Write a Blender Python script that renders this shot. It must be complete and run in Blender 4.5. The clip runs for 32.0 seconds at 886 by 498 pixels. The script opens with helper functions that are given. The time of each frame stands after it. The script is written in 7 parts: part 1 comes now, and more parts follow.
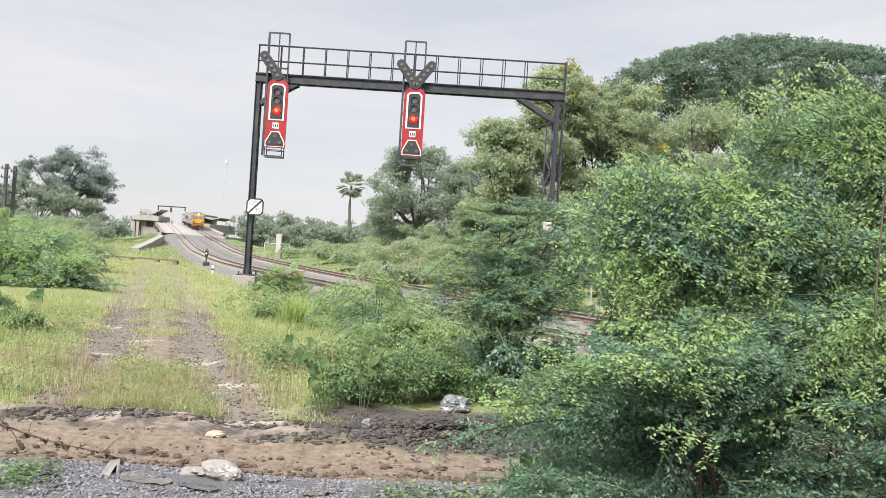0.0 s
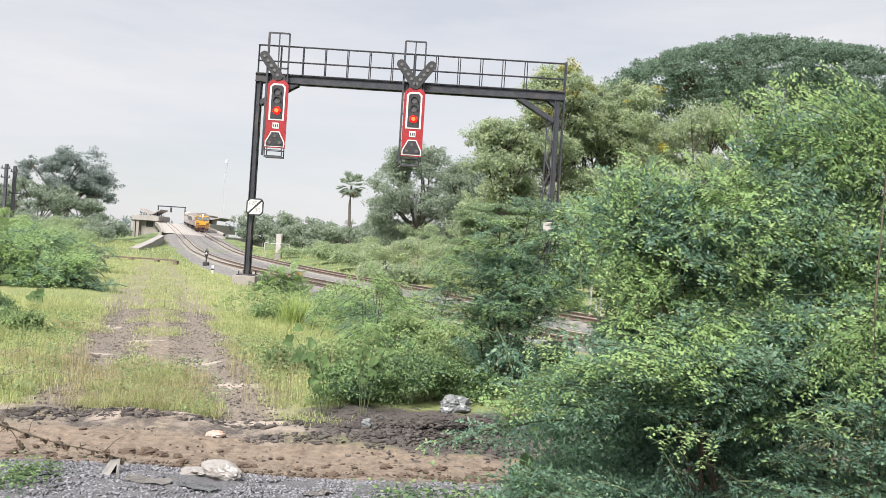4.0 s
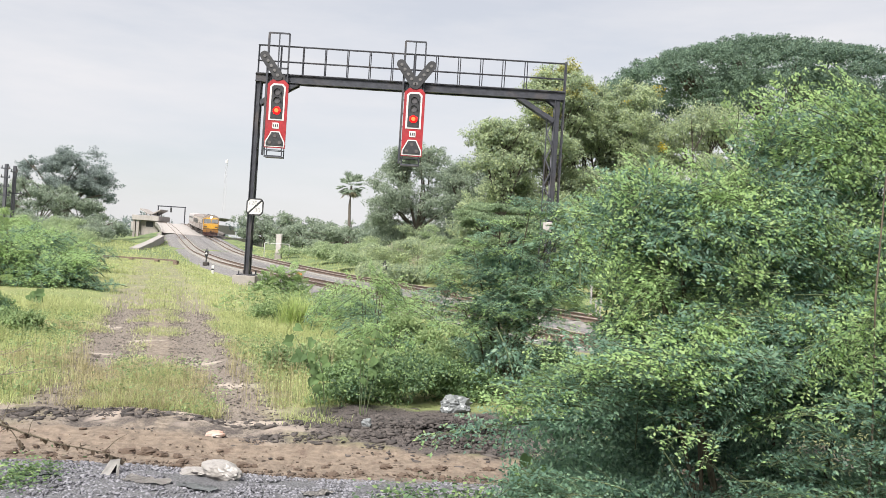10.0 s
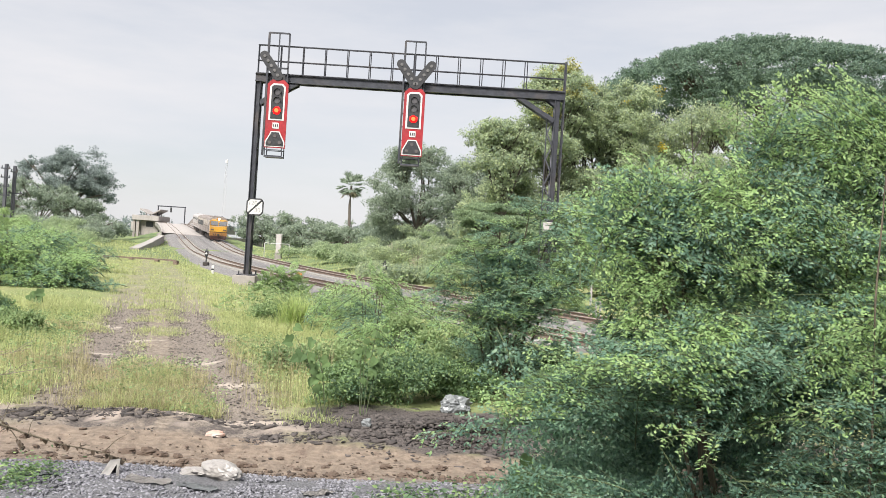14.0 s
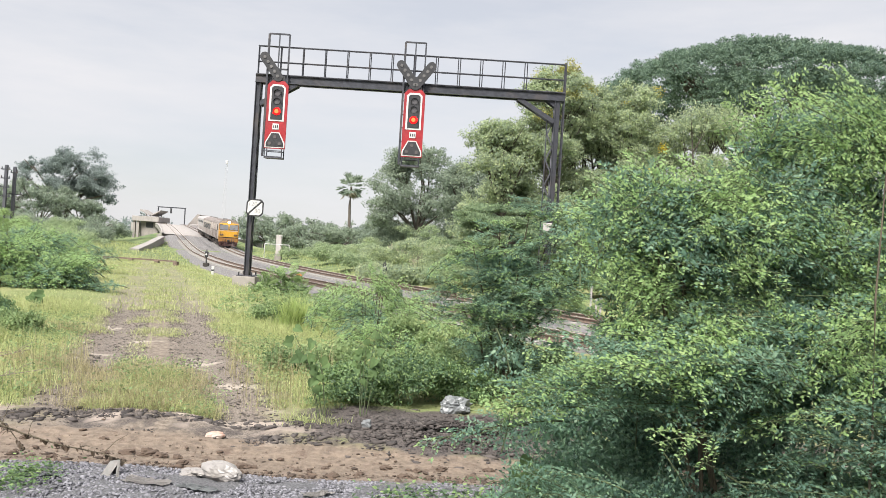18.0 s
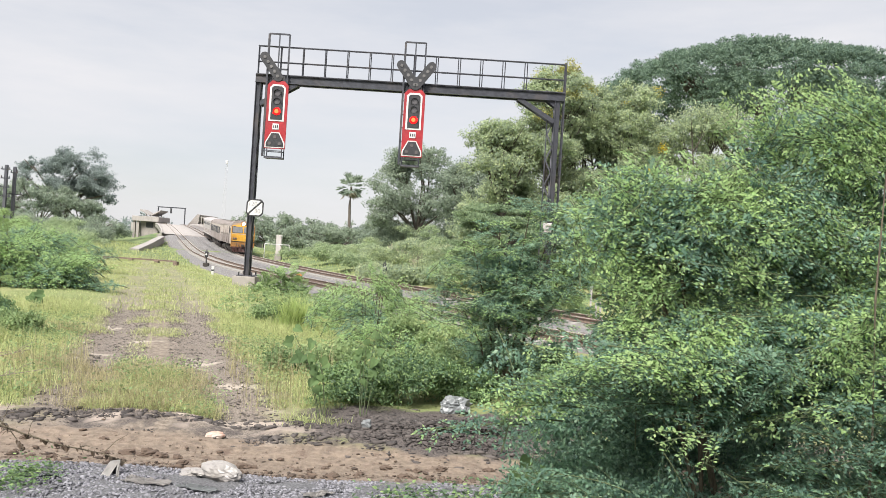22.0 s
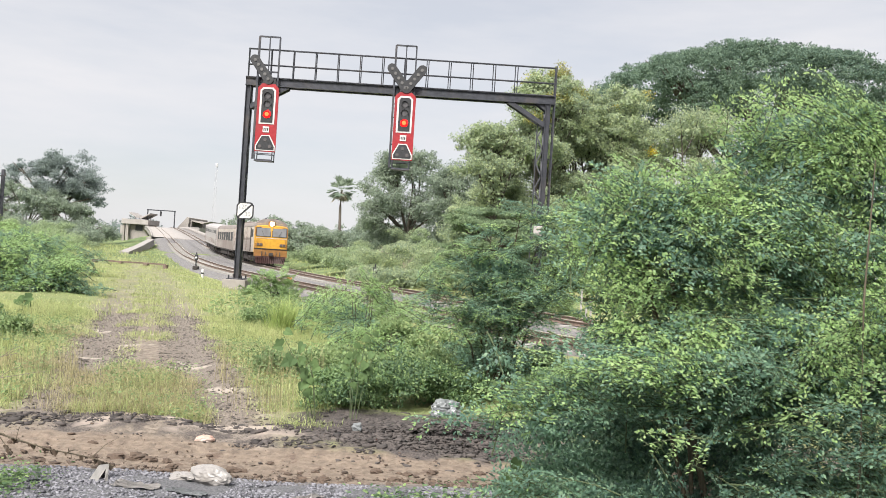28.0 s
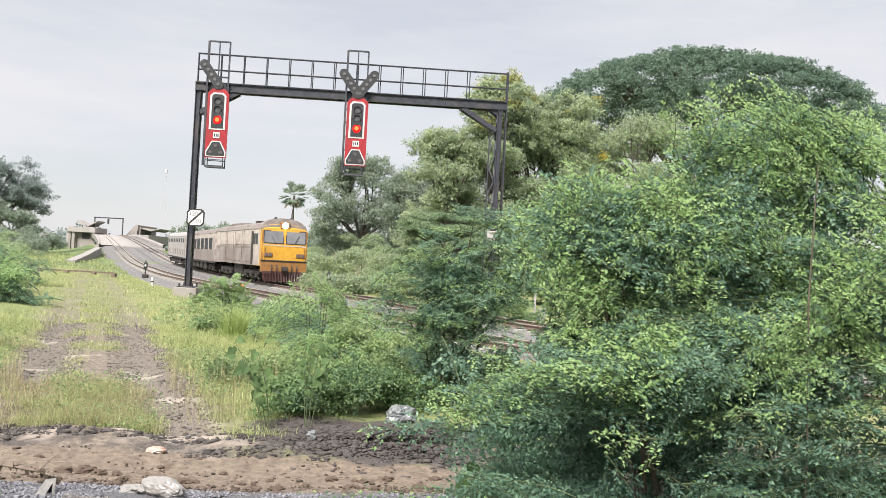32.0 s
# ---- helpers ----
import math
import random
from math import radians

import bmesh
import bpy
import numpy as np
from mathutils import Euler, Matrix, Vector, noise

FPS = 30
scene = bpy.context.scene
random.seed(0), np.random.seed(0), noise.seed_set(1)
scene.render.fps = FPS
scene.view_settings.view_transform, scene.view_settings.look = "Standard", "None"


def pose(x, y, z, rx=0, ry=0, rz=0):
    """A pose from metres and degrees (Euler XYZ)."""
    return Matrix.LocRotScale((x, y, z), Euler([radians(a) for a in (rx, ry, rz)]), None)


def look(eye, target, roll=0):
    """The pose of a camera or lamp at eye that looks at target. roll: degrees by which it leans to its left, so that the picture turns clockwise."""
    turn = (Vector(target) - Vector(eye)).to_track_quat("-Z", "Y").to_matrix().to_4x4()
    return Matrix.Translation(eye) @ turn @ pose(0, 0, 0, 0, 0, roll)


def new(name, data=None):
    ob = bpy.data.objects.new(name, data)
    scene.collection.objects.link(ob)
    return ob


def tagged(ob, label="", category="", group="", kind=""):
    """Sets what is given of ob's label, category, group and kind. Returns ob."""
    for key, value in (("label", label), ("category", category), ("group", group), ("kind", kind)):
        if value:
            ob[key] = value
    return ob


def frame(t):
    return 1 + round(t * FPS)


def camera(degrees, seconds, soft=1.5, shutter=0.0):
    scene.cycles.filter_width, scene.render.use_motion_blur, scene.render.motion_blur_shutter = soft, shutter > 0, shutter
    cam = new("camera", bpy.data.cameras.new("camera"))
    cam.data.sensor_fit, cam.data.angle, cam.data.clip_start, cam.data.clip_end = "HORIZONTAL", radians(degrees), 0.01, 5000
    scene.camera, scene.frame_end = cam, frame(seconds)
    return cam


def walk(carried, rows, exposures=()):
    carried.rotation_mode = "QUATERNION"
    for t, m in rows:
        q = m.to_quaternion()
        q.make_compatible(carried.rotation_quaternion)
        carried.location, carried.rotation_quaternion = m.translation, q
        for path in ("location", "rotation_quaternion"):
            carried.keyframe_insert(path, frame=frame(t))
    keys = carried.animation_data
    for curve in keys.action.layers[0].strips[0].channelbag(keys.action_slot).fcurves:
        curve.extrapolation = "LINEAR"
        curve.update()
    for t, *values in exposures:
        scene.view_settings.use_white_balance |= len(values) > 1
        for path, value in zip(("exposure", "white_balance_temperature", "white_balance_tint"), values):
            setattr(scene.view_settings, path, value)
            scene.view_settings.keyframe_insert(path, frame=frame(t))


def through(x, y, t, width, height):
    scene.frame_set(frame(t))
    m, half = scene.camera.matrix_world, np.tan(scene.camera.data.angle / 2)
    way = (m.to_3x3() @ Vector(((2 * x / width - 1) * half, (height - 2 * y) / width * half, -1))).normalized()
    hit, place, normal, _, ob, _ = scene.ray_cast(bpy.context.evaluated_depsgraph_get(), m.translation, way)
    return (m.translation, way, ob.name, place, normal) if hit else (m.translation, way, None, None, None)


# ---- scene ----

EYE = Vector((0.0, 0.0, 1.75))
LEAN = 3.6


def aim(right, up, lean):
    """The camera's pose, turned by so many degrees to its right and upwards from its first view, rolled by lean."""
    c, s = math.cos(radians(LEAN)), math.sin(radians(LEAN))
    a, b = math.tan(radians(right)), math.tan(radians(up))
    ahead = Vector((0, 1, 0.0027)) + a * Vector((c, 0, s)) + b * Vector((-s, 0, c))
    return look(EYE, EYE + 10 * ahead, lean)


cam = camera(55, 32.0, soft=0.5)
TURNS = [(0.0, 0, 0), (7.0, 0, 0), (14.0, 0, 0), (14.5, 0.03, -0.03), (16.5, 0.03, 0.035), (18.0, 0.0, 0.06), (18.5, 0, 0.06),
         (19.0, -0.04, 0.03), (19.5, -0.02, 0.02), (20.0, -0.01, 0.07), (22.0, 0, 0.06), (23.5, 0, 0.06), (24.0, 0.13, 0.025),
         (24.5, 0.07, 0.067), (25.0, 0.063, 0.08), (25.5, 0.28, 0.055), (27.5, 0.35, 0.12), (28.0, 0.635, 0.267),
         (28.5, 2.43, 0.34), (29.0, 2.625, 0.25), (29.5, 2.65, 0.38), (30.0, 2.785, 0.43), (30.5, 2.975, 0.50),
         (31.0, 3.25, 0.55), (31.5, 3.31, 0.58), (32.0, 3.74, 0.61)]


def lean_at(t):
    return LEAN - 0.36 * min(1.0, max(0.0, t - 28.0)) - 0.07 * max(0.0, t - 29.0)


walk(cam, [(t, aim(a, b, lean_at(t))) for t, a, b in TURNS], [(0.0, 0.9), (32.0, 0.9)])

# ---- world and sun: a bright, thinly overcast day ----
SUN_UP, SUN_TURN = 49, 203
world = bpy.data.worlds.new("sky")
scene.world = world
world.use_nodes = True
wt = world.node_tree
wt.nodes.clear()
w_out = wt.nodes.new("ShaderNodeOutputWorld")
w_bg = wt.nodes.new("ShaderNodeBackground")
w_sky = wt.nodes.new("ShaderNodeTexSky")
w_sky.sky_type = "NISHITA"
w_sky.sun_disc = False
w_sky.sun_elevation = radians(SUN_UP)
w_sky.sun_rotation = radians(SUN_TURN)
w_sky.dust_density = 1.0
w_scale = wt.nodes.new("ShaderNodeVectorMath")
w_scale.operation = "SCALE"
w_scale.inputs["Scale"].default_value = 0.11
w_tc = wt.nodes.new("ShaderNodeTexCoord")
w_map = wt.nodes.new("ShaderNodeMapping")
w_map.inputs["Scale"].default_value = (1.0, 1.0, 4.5)
w_map.inputs["Rotation"].default_value = (0.1, 0.12, 0.3)
w_noise = wt.nodes.new("ShaderNodeTexNoise")
w_noise.inputs["Scale"].default_value = 2.6
w_noise.inputs["Detail"].default_value = 7
w_noise.inputs["Roughness"].default_value = 0.55
w_ramp = wt.nodes.new("ShaderNodeValToRGB")
w_ramp.color_ramp.elements[0].position = 0.34
w_ramp.color_ramp.elements[0].color = (0.66, 0.66, 0.66, 1)
w_ramp.color_ramp.elements[1].position = 0.66
w_ramp.color_ramp.elements[1].color = (0.97, 0.97, 0.97, 1)
w_mix = wt.nodes.new("ShaderNodeMix")
w_mix.data_type = "RGBA"
w_mix.inputs[7].default_value = (0.84, 0.835, 0.865, 1)
wt.links.new(w_tc.outputs["Generated"], w_map.inputs["Vector"])
wt.links.new(w_map.outputs["Vector"], w_noise.inputs["Vector"])
wt.links.new(w_noise.outputs["Fac"], w_ramp.inputs["Fac"])
wt.links.new(w_sky.outputs["Color"], w_scale.inputs[0])
wt.links.new(w_scale.outputs["Vector"], w_mix.inputs[6])
wt.links.new(w_ramp.outputs["Color"], w_mix.inputs[0])
wt.links.new(w_mix.outputs[2], w_bg.inputs["Color"])
wt.links.new(w_bg.outputs["Background"], w_out.inputs["Surface"])
w_bg.inputs["Strength"].default_value = 0.55

sun = new("sun", bpy.data.lights.new("sun", "SUN"))
sun.data.energy = 5.0
sun.data.angle = radians(26)
sun.data.color = (1.0, 0.965, 0.91)
SUN_DIR = Vector((math.sin(radians(SUN_TURN)) * math.cos(radians(SUN_UP)), math.cos(radians(SUN_TURN)) * math.cos(radians(SUN_UP)), math.sin(radians(SUN_UP))))
sun.matrix_world = look(SUN_DIR * 60, (0, 0, 0))


# ---- materials ----
class Mat:
    """A node material with short ways to make its nodes."""

    def __init__(self, name):
        self.m = bpy.data.materials.new(name)
        self.m.use_nodes = True
        self.t = self.m.node_tree
        self.t.nodes.clear()
        self.out = self.t.nodes.new("ShaderNodeOutputMaterial")

    def node(self, kind, **inputs):
        n = self.t.nodes.new("ShaderNode" + kind)
        for key, value in inputs.items():
            self.put(n.inputs[key.replace("_", " ")], value)
        return n

    def put(self, socket, value):
        if isinstance(value, bpy.types.NodeSocket):
            self.t.links.new(value, socket)
        elif isinstance(value, tuple) and len(value) == 3 and socket.type == "RGBA":
            socket.default_value = (*value, 1)
        else:
            socket.default_value = value

    def math(self, op, a, b=0.0, clamp=False):
        n = self.t.nodes.new("ShaderNodeMath")
        n.operation, n.use_clamp = op, clamp
        self.put(n.inputs[0], a)
        self.put(n.inputs[1], b)
        return n.outputs[0]

    def place(self):
        return self.node("NewGeometry").outputs["Position"]

    def local(self):
        return self.node("TexCoord").outputs["Object"]

    def noise(self, scale, detail=4, rough=0.55, vector=None):
        n = self.node("TexNoise", Scale=scale, Detail=detail, Roughness=rough)
        self.put(n.inputs["Vector"], vector if vector else self.place())
        return n.outputs["Fac"]

    def ramp(self, fac, a, b):
        """0 below a, 1 above b, smooth between."""
        n = self.node("MapRange", Value=fac, From_Min=a, From_Max=b)
        n.interpolation_type = "SMOOTHSTEP"
        return n.outputs[0]

    def mix(self, fac, a, b):
        n = self.t.nodes.new("ShaderNodeMix")
        n.data_type = "RGBA"
        self.put(n.inputs[0], fac)
        self.put(n.inputs[6], a)
        self.put(n.inputs[7], b)
        return n.outputs[2]

    def bump(self, height, strength=0.3, distance=0.02):
        return self.node("Bump", Height=height, Strength=strength, Distance=distance).outputs[0]

    def done(self, color, rough=0.6, metal=0.0, normal=None, **more):
        b = self.node("BsdfPrincipled", Base_Color=color, Roughness=rough, Metallic=metal, **more)
        if normal:
            self.put(b.inputs["Normal"], normal)
        self.t.links.new(b.outputs[0], self.out.inputs["Surface"])
        return self.m


def mat_foliage(name, dark, light, tip, through=0.35, scale=1.2, rough=0.5, gloss=0.35):
    """Leaves: colour varies leaf by leaf and in patches; light comes through them."""
    m = Mat(name)
    island = m.node("NewGeometry").outputs["Random Per Island"]
    patch = m.ramp(m.noise(scale, 3), 0.35, 0.65)
    c = m.mix(patch, dark, light)
    c = m.mix(m.ramp(island, 0.55, 1.0), c, tip)
    c2 = m.mix(m.ramp(island, 0.0, 0.35), tuple(0.5 * v for v in dark), c)
    p = m.node("BsdfPrincipled", Base_Color=c2, Roughness=rough)
    p.inputs["Specular IOR Level"].default_value = gloss
    tr = m.node("BsdfTranslucent", Color=m.mix(0.5, c2, tip))
    mx = m.node("MixShader", Fac=through)
    m.t.links.new(p.outputs[0], mx.inputs[1])
    m.t.links.new(tr.outputs[0], mx.inputs[2])
    m.t.links.new(mx.outputs[0], m.out.inputs["Surface"])
    return m.m


def mat_plain(name, color, rough=0.5, metal=0.0, grain=8.0, vary=0.25, dirt=None, dirt_at=0.62, bump=0.15):
    """Paint, metal or plastic with worn tone and dirt patches."""
    m = Mat(name)
    v = m.local()
    a = m.noise(grain, 6, 0.6, v)
    b = m.noise(grain * 0.16, 3, 0.5, v)
    c = m.mix(m.ramp(a, 0.3, 0.7), tuple(x * (1 - vary) for x in color), tuple(min(1, x * (1 + vary * 0.6)) for x in color))
    if dirt:
        c = m.mix(m.math("MULTIPLY", m.ramp(b, dirt_at - 0.12, dirt_at + 0.12), 0.75), c, dirt)
    r = m.math("ADD", rough - 0.1, m.math("MULTIPLY", a, 0.2))
    return m.done(c, r, metal, m.bump(a, bump, 0.01))


def mat_bark(name, color):
    m = Mat(name)
    v = m.local()
    st = m.node("Mapping", Vector=v)
    st.inputs["Scale"].default_value = (14, 14, 2.5)
    a = m.noise(1.5, 6, 0.7, st.outputs[0])
    c = m.mix(m.ramp(a, 0.3, 0.7), tuple(x * 0.5 for x in color), color)
    return m.done(c, 0.9, 0, m.bump(a, 0.8, 0.03))


def mat_glow(name, color, strength):
    m = Mat(name)
    e = m.node("Emission", Color=color, Strength=strength)
    m.t.links.new(e.outputs[0], m.out.inputs["Surface"])
    return m.m


def mat_ground():
    """Soil, dry turf, the two wheel ruts, the sandy strip and the gravel by the road."""
    m = Mat("ground_soil")
    pos = m.place()
    xyz = m.node("SeparateXYZ", Vector=pos)
    x, y = xyz.outputs[0], xyz.outputs[1]
    big = m.noise(0.45, 4)
    mid = m.noise(2.2, 5)
    fine = m.noise(14, 6, 0.65)
    tiny = m.noise(60, 4, 0.7)
    wob = m.math("MULTIPLY", m.math("SUBTRACT", mid, 0.5), 0.9)
    # across the path: 0 in its middle
    w = m.math("ADD", m.math("ADD", m.math("ADD", x, 2.78), m.math("MULTIPLY", m.math("SUBTRACT", y, 8.6), 0.335)), wob)
    rut = m.math("ABSOLUTE", m.math("SUBTRACT", m.math("ABSOLUTE", w), 0.72))
    in_rut = m.math("SUBTRACT", 1.0, m.ramp(rut, 0.18, 0.55))
    in_path = m.math("SUBTRACT", 1.0, m.ramp(m.math("ABSOLUTE", w), 1.0, 1.7))
    grown_over = m.math("SUBTRACT", 1.0, m.math("MULTIPLY", m.ramp(y, 15.0, 30.0), 0.7))
    in_path = m.math("MULTIPLY", in_path, grown_over)
    in_rut = m.math("MULTIPLY", in_rut, grown_over)
    turf = m.mix(m.ramp(big, 0.35, 0.65), (0.15, 0.175, 0.07), (0.235, 0.22, 0.105))
    turf = m.mix(m.ramp(fine, 0.35, 0.7), turf, (0.185, 0.225, 0.08))
    dirt = m.mix(m.ramp(fine, 0.35, 0.65), (0.115, 0.093, 0.075), (0.25, 0.207, 0.165))
    grit = m.mix(m.ramp(tiny, 0.35, 0.65), (0.075, 0.063, 0.056), (0.255, 0.215, 0.18))
    c = m.mix(in_path, turf, dirt)
    c = m.mix(m.math("MULTIPLY", in_rut, 0.85), c, grit)
    pale = m.math("MULTIPLY", in_path, m.ramp(m.noise(1.1, 3), 0.60, 0.68))
    c = m.mix(m.math("MULTIPLY", pale, 0.8), c, (0.40, 0.35, 0.30))
    yy = m.math("ADD", y, m.math("MULTIPLY", wob, 0.45))
    sand = m.mix(m.ramp(fine, 0.3, 0.7), (0.125, 0.097, 0.075), (0.235, 0.183, 0.140))
    sand = m.mix(m.ramp(m.noise(5.5, 5, 0.7), 0.56, 0.66), sand, (0.115, 0.08, 0.06))
    near_sand = m.math("SUBTRACT", 1.0, m.ramp(yy, 7.45, 7.75))
    c = m.mix(near_sand, c, sand)
    crumb = m.math("MULTIPLY", m.ramp(yy, 7.5, 7.75), m.math("SUBTRACT", 1.0, m.ramp(yy, 8.0, 8.3)))
    c = m.mix(m.math("MULTIPLY", crumb, m.math("MULTIPLY", m.ramp(fine, 0.3, 0.5), m.ramp(m.noise(2.7, 4, 0.6), 0.42, 0.56))), c, m.mix(m.ramp(tiny, 0.35, 0.65), (0.035, 0.03, 0.028), (0.12, 0.10, 0.09)))
    crust = m.math("MULTIPLY", m.math("MULTIPLY", m.ramp(yy, 7.75, 7.95), m.math("SUBTRACT", 1.0, m.ramp(yy, 8.2, 8.4))), m.ramp(m.noise(1.25, 3), 0.50, 0.55))
    c = m.mix(m.math("MULTIPLY", crust, 0.9), c, (0.30, 0.25, 0.215))
    def oval(cx, cy, rx, ry):
        """1 inside an uneven oval on the ground, 0 outside."""
        a = m.math("POWER", m.math("DIVIDE", m.math("SUBTRACT", x, cx), rx), 2.0)
        b = m.math("POWER", m.math("DIVIDE", m.math("SUBTRACT", y, cy), ry), 2.0)
        return m.math("SUBTRACT", 1.0, m.ramp(m.math("ADD", m.math("ADD", a, b), m.math("MULTIPLY", wob, 1.6)), 0.7, 1.1))
    c = m.mix(oval(0.0, 8.5, 1.55, 1.05), c, m.mix(m.ramp(tiny, 0.35, 0.65), (0.035, 0.03, 0.029), (0.12, 0.10, 0.092)))
    c = m.mix(m.math("MULTIPLY", oval(-1.95, 8.26, 0.55, 0.16), 0.9), c, (0.36, 0.305, 0.26))
    stone = m.mix(m.ramp(tiny, 0.3, 0.7), (0.055, 0.055, 0.06), (0.16, 0.16, 0.17))
    near_stone = m.math("SUBTRACT", 1.0, m.ramp(yy, 6.35, 6.6))
    c = m.mix(near_stone, c, stone)
    far_grass = m.ramp(y, 55.0, 75.0)
    c = m.mix(far_grass, c, m.mix(m.ramp(big, 0.4, 0.6), (0.08, 0.12, 0.045), (0.15, 0.185, 0.07)))
    h = m.math("ADD", fine, m.math("MULTIPLY", tiny, 0.4))
    return m.done(c, 0.95, 0, m.bump(h, 0.7, 0.04))


def mat_stones(name, dark, light, rough=0.85):
    m = Mat(name)
    island = m.node("NewGeometry").outputs["Random Per Island"]
    a = m.noise(40, 5, 0.6)
    c = m.mix(m.math("ADD", m.math("MULTIPLY", island, 0.75), m.math("MULTIPLY", a, 0.25)), dark, light)
    return m.done(c, rough, 0, m.bump(a, 0.4, 0.01))


def mat_ballast():
    m = Mat("ballast_stone")
    v = m.node("TexVoronoi", Scale=16.0, Vector=m.place())
    a = m.noise(3, 4)
    c = m.mix(v.outputs["Color"], (0.12, 0.115, 0.12), (0.34, 0.33, 0.33))
    bw = m.node("RGBToBW", Color=v.outputs["Color"]).outputs[0]
    c = m.mix(bw, (0.085, 0.083, 0.085), (0.24, 0.23, 0.23))
    c = m.mix(m.ramp(a, 0.5, 0.8), c, (0.17, 0.14, 0.12))
    return m.done(c, 0.9, 0, m.bump(v.outputs["Distance"], 0.9, 0.05))


def mat_concrete(name, color=(0.50, 0.48, 0.45), streak=0.4):
    m = Mat(name)
    a = m.noise(3, 6, 0.6)
    st = m.node("Mapping", Vector=m.place())
    st.inputs["Scale"].default_value = (1.2, 1.2, 0.12)
    b = m.noise(1.2, 5, 0.6, st.outputs[0])
    c = m.mix(m.ramp(a, 0.3, 0.7), tuple(x * 0.82 for x in color), color)
    c = m.mix(m.math("MULTIPLY", m.ramp(b, 0.48, 0.7), streak), c, tuple(x * 0.45 for x in color))
    return m.done(c, 0.85, 0, m.bump(a, 0.3, 0.02))


def mat_glass(name, tint=(0.03, 0.04, 0.045), rough=0.08):
    m = Mat(name)
    a = m.noise(1.5, 3, 0.5, m.local())
    return m.done(m.mix(a, tint, tuple(2.2 * x for x in tint)), rough, 0, None, IOR=1.5)


GROUND = mat_ground()
BALLAST = mat_ballast()
CONCRETE = mat_concrete("concrete_pale", (0.32, 0.295, 0.28))
CONCRETE_OLD = mat_concrete("concrete_weathered", (0.28, 0.255, 0.235), 0.5)
SLEEPER = mat_concrete("sleeper_concrete", (0.33, 0.315, 0.295), 0.2)
RUST = mat_plain("rail_rust", (0.17, 0.125, 0.10), 0.7, 0.4, 9, 0.4)
RAIL_TOP = mat_plain("rail_polished", (0.46, 0.41, 0.37), 0.4, 0.3, 12, 0.2)
STEEL = mat_plain("gantry_paint", (0.040, 0.042, 0.052), 0.45, 0.3, 7, 0.3, (0.09, 0.075, 0.07))
STEEL_LIGHT = mat_plain("galvanised_steel", (0.085, 0.085, 0.10), 0.5, 0.5, 9, 0.25)
# mast steel, its pale tone standing in for haze over the distance
HAZED_STEEL = mat_plain("mast_steel_hazed", (0.44, 0.43, 0.45), 0.5, 0.0, 9, 0.1)
RED_PAINT = mat_plain("red_enamel", (0.27, 0.010, 0.016), 0.45, 0, 6, 0.2, (0.20, 0.02, 0.025))
WHITE_PAINT = mat_plain("white_enamel", (0.50, 0.49, 0.485), 0.45, 0, 6, 0.08, (0.62, 0.58, 0.55))
BLACK_PAINT = mat_plain("black_enamel", (0.022, 0.022, 0.025), 0.45, 0, 8, 0.3)
GREY_LENS = mat_plain("grey_lens", (0.085, 0.08, 0.085), 0.25, 0, 5, 0.2)
DARK_LENS = mat_plain("dark_lens", (0.10, 0.09, 0.09), 0.15, 0, 5, 0.2)
CLEAR_LENS = mat_plain("clear_lens", (0.13, 0.125, 0.125), 0.2, 0, 5, 0.2)
RED_LAMP = mat_glow("red_lamp_light", (1.0, 0.006, 0.006), 3.0)
BULB = mat_glow("lamp_middle_light", (1.0, 0.045, 0.014), 6.0)
HEAD_LAMP = mat_glow("headlamp_light", (1.0, 0.66, 0.26), 14.0)
CAR_YELLOW = mat_plain("loco_yellow", (0.52, 0.275, 0.03), 0.45, 0, 4, 0.15, (0.27, 0.145, 0.04), 0.60)
CAR_ORANGE = mat_plain("loco_orange", (0.24, 0.115, 0.035), 0.4, 0, 4, 0.15, (0.17, 0.075, 0.045))
CAR_MAROON = mat_plain("loco_red_brown", (0.055, 0.022, 0.02), 0.55, 0, 4, 0.3, (0.16, 0.07, 0.05))
CAR_CREAM = mat_plain("side_cream", (0.46, 0.40, 0.36), 0.5, 0, 3, 0.2, (0.20, 0.15, 0.13), 0.58)
CAR_GREY = mat_plain("side_grey", (0.33, 0.29, 0.275), 0.5, 0, 2, 0.25, (0.17, 0.13, 0.115), 0.55)
CAR_STEEL = mat_plain("coach_steel", (0.44, 0.405, 0.395), 0.4, 0.25, 3, 0.1, (0.42, 0.38, 0.36), 0.6)
CAR_ROOF = mat_plain("roof_dirty", (0.215, 0.185, 0.17), 0.7, 0, 3, 0.3, (0.12, 0.09, 0.08))
UNDERGEAR = mat_plain("undergear_grime", (0.045, 0.038, 0.035), 0.8, 0.2, 6, 0.4)
# grey base stands in for sky reflected in the windscreens
GLASS = mat_glass("glass_sky_tint", (0.10, 0.10, 0.105), 0.15)
GLASS_DARK = mat_glass("tinted_glass", (0.016, 0.017, 0.020), 0.55)
BARK = mat_bark("bark_grey", (0.13, 0.11, 0.09))
TWIG = mat_bark("twig_brown", (0.11, 0.09, 0.06))
TWIG_PALE = mat_bark("dead_twig", (0.30, 0.25, 0.20))
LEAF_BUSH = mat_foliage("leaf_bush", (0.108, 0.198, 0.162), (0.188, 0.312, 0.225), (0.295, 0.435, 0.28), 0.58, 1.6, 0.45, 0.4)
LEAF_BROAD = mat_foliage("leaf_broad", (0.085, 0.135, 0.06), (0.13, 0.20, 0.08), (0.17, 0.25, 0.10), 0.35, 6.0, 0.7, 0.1)
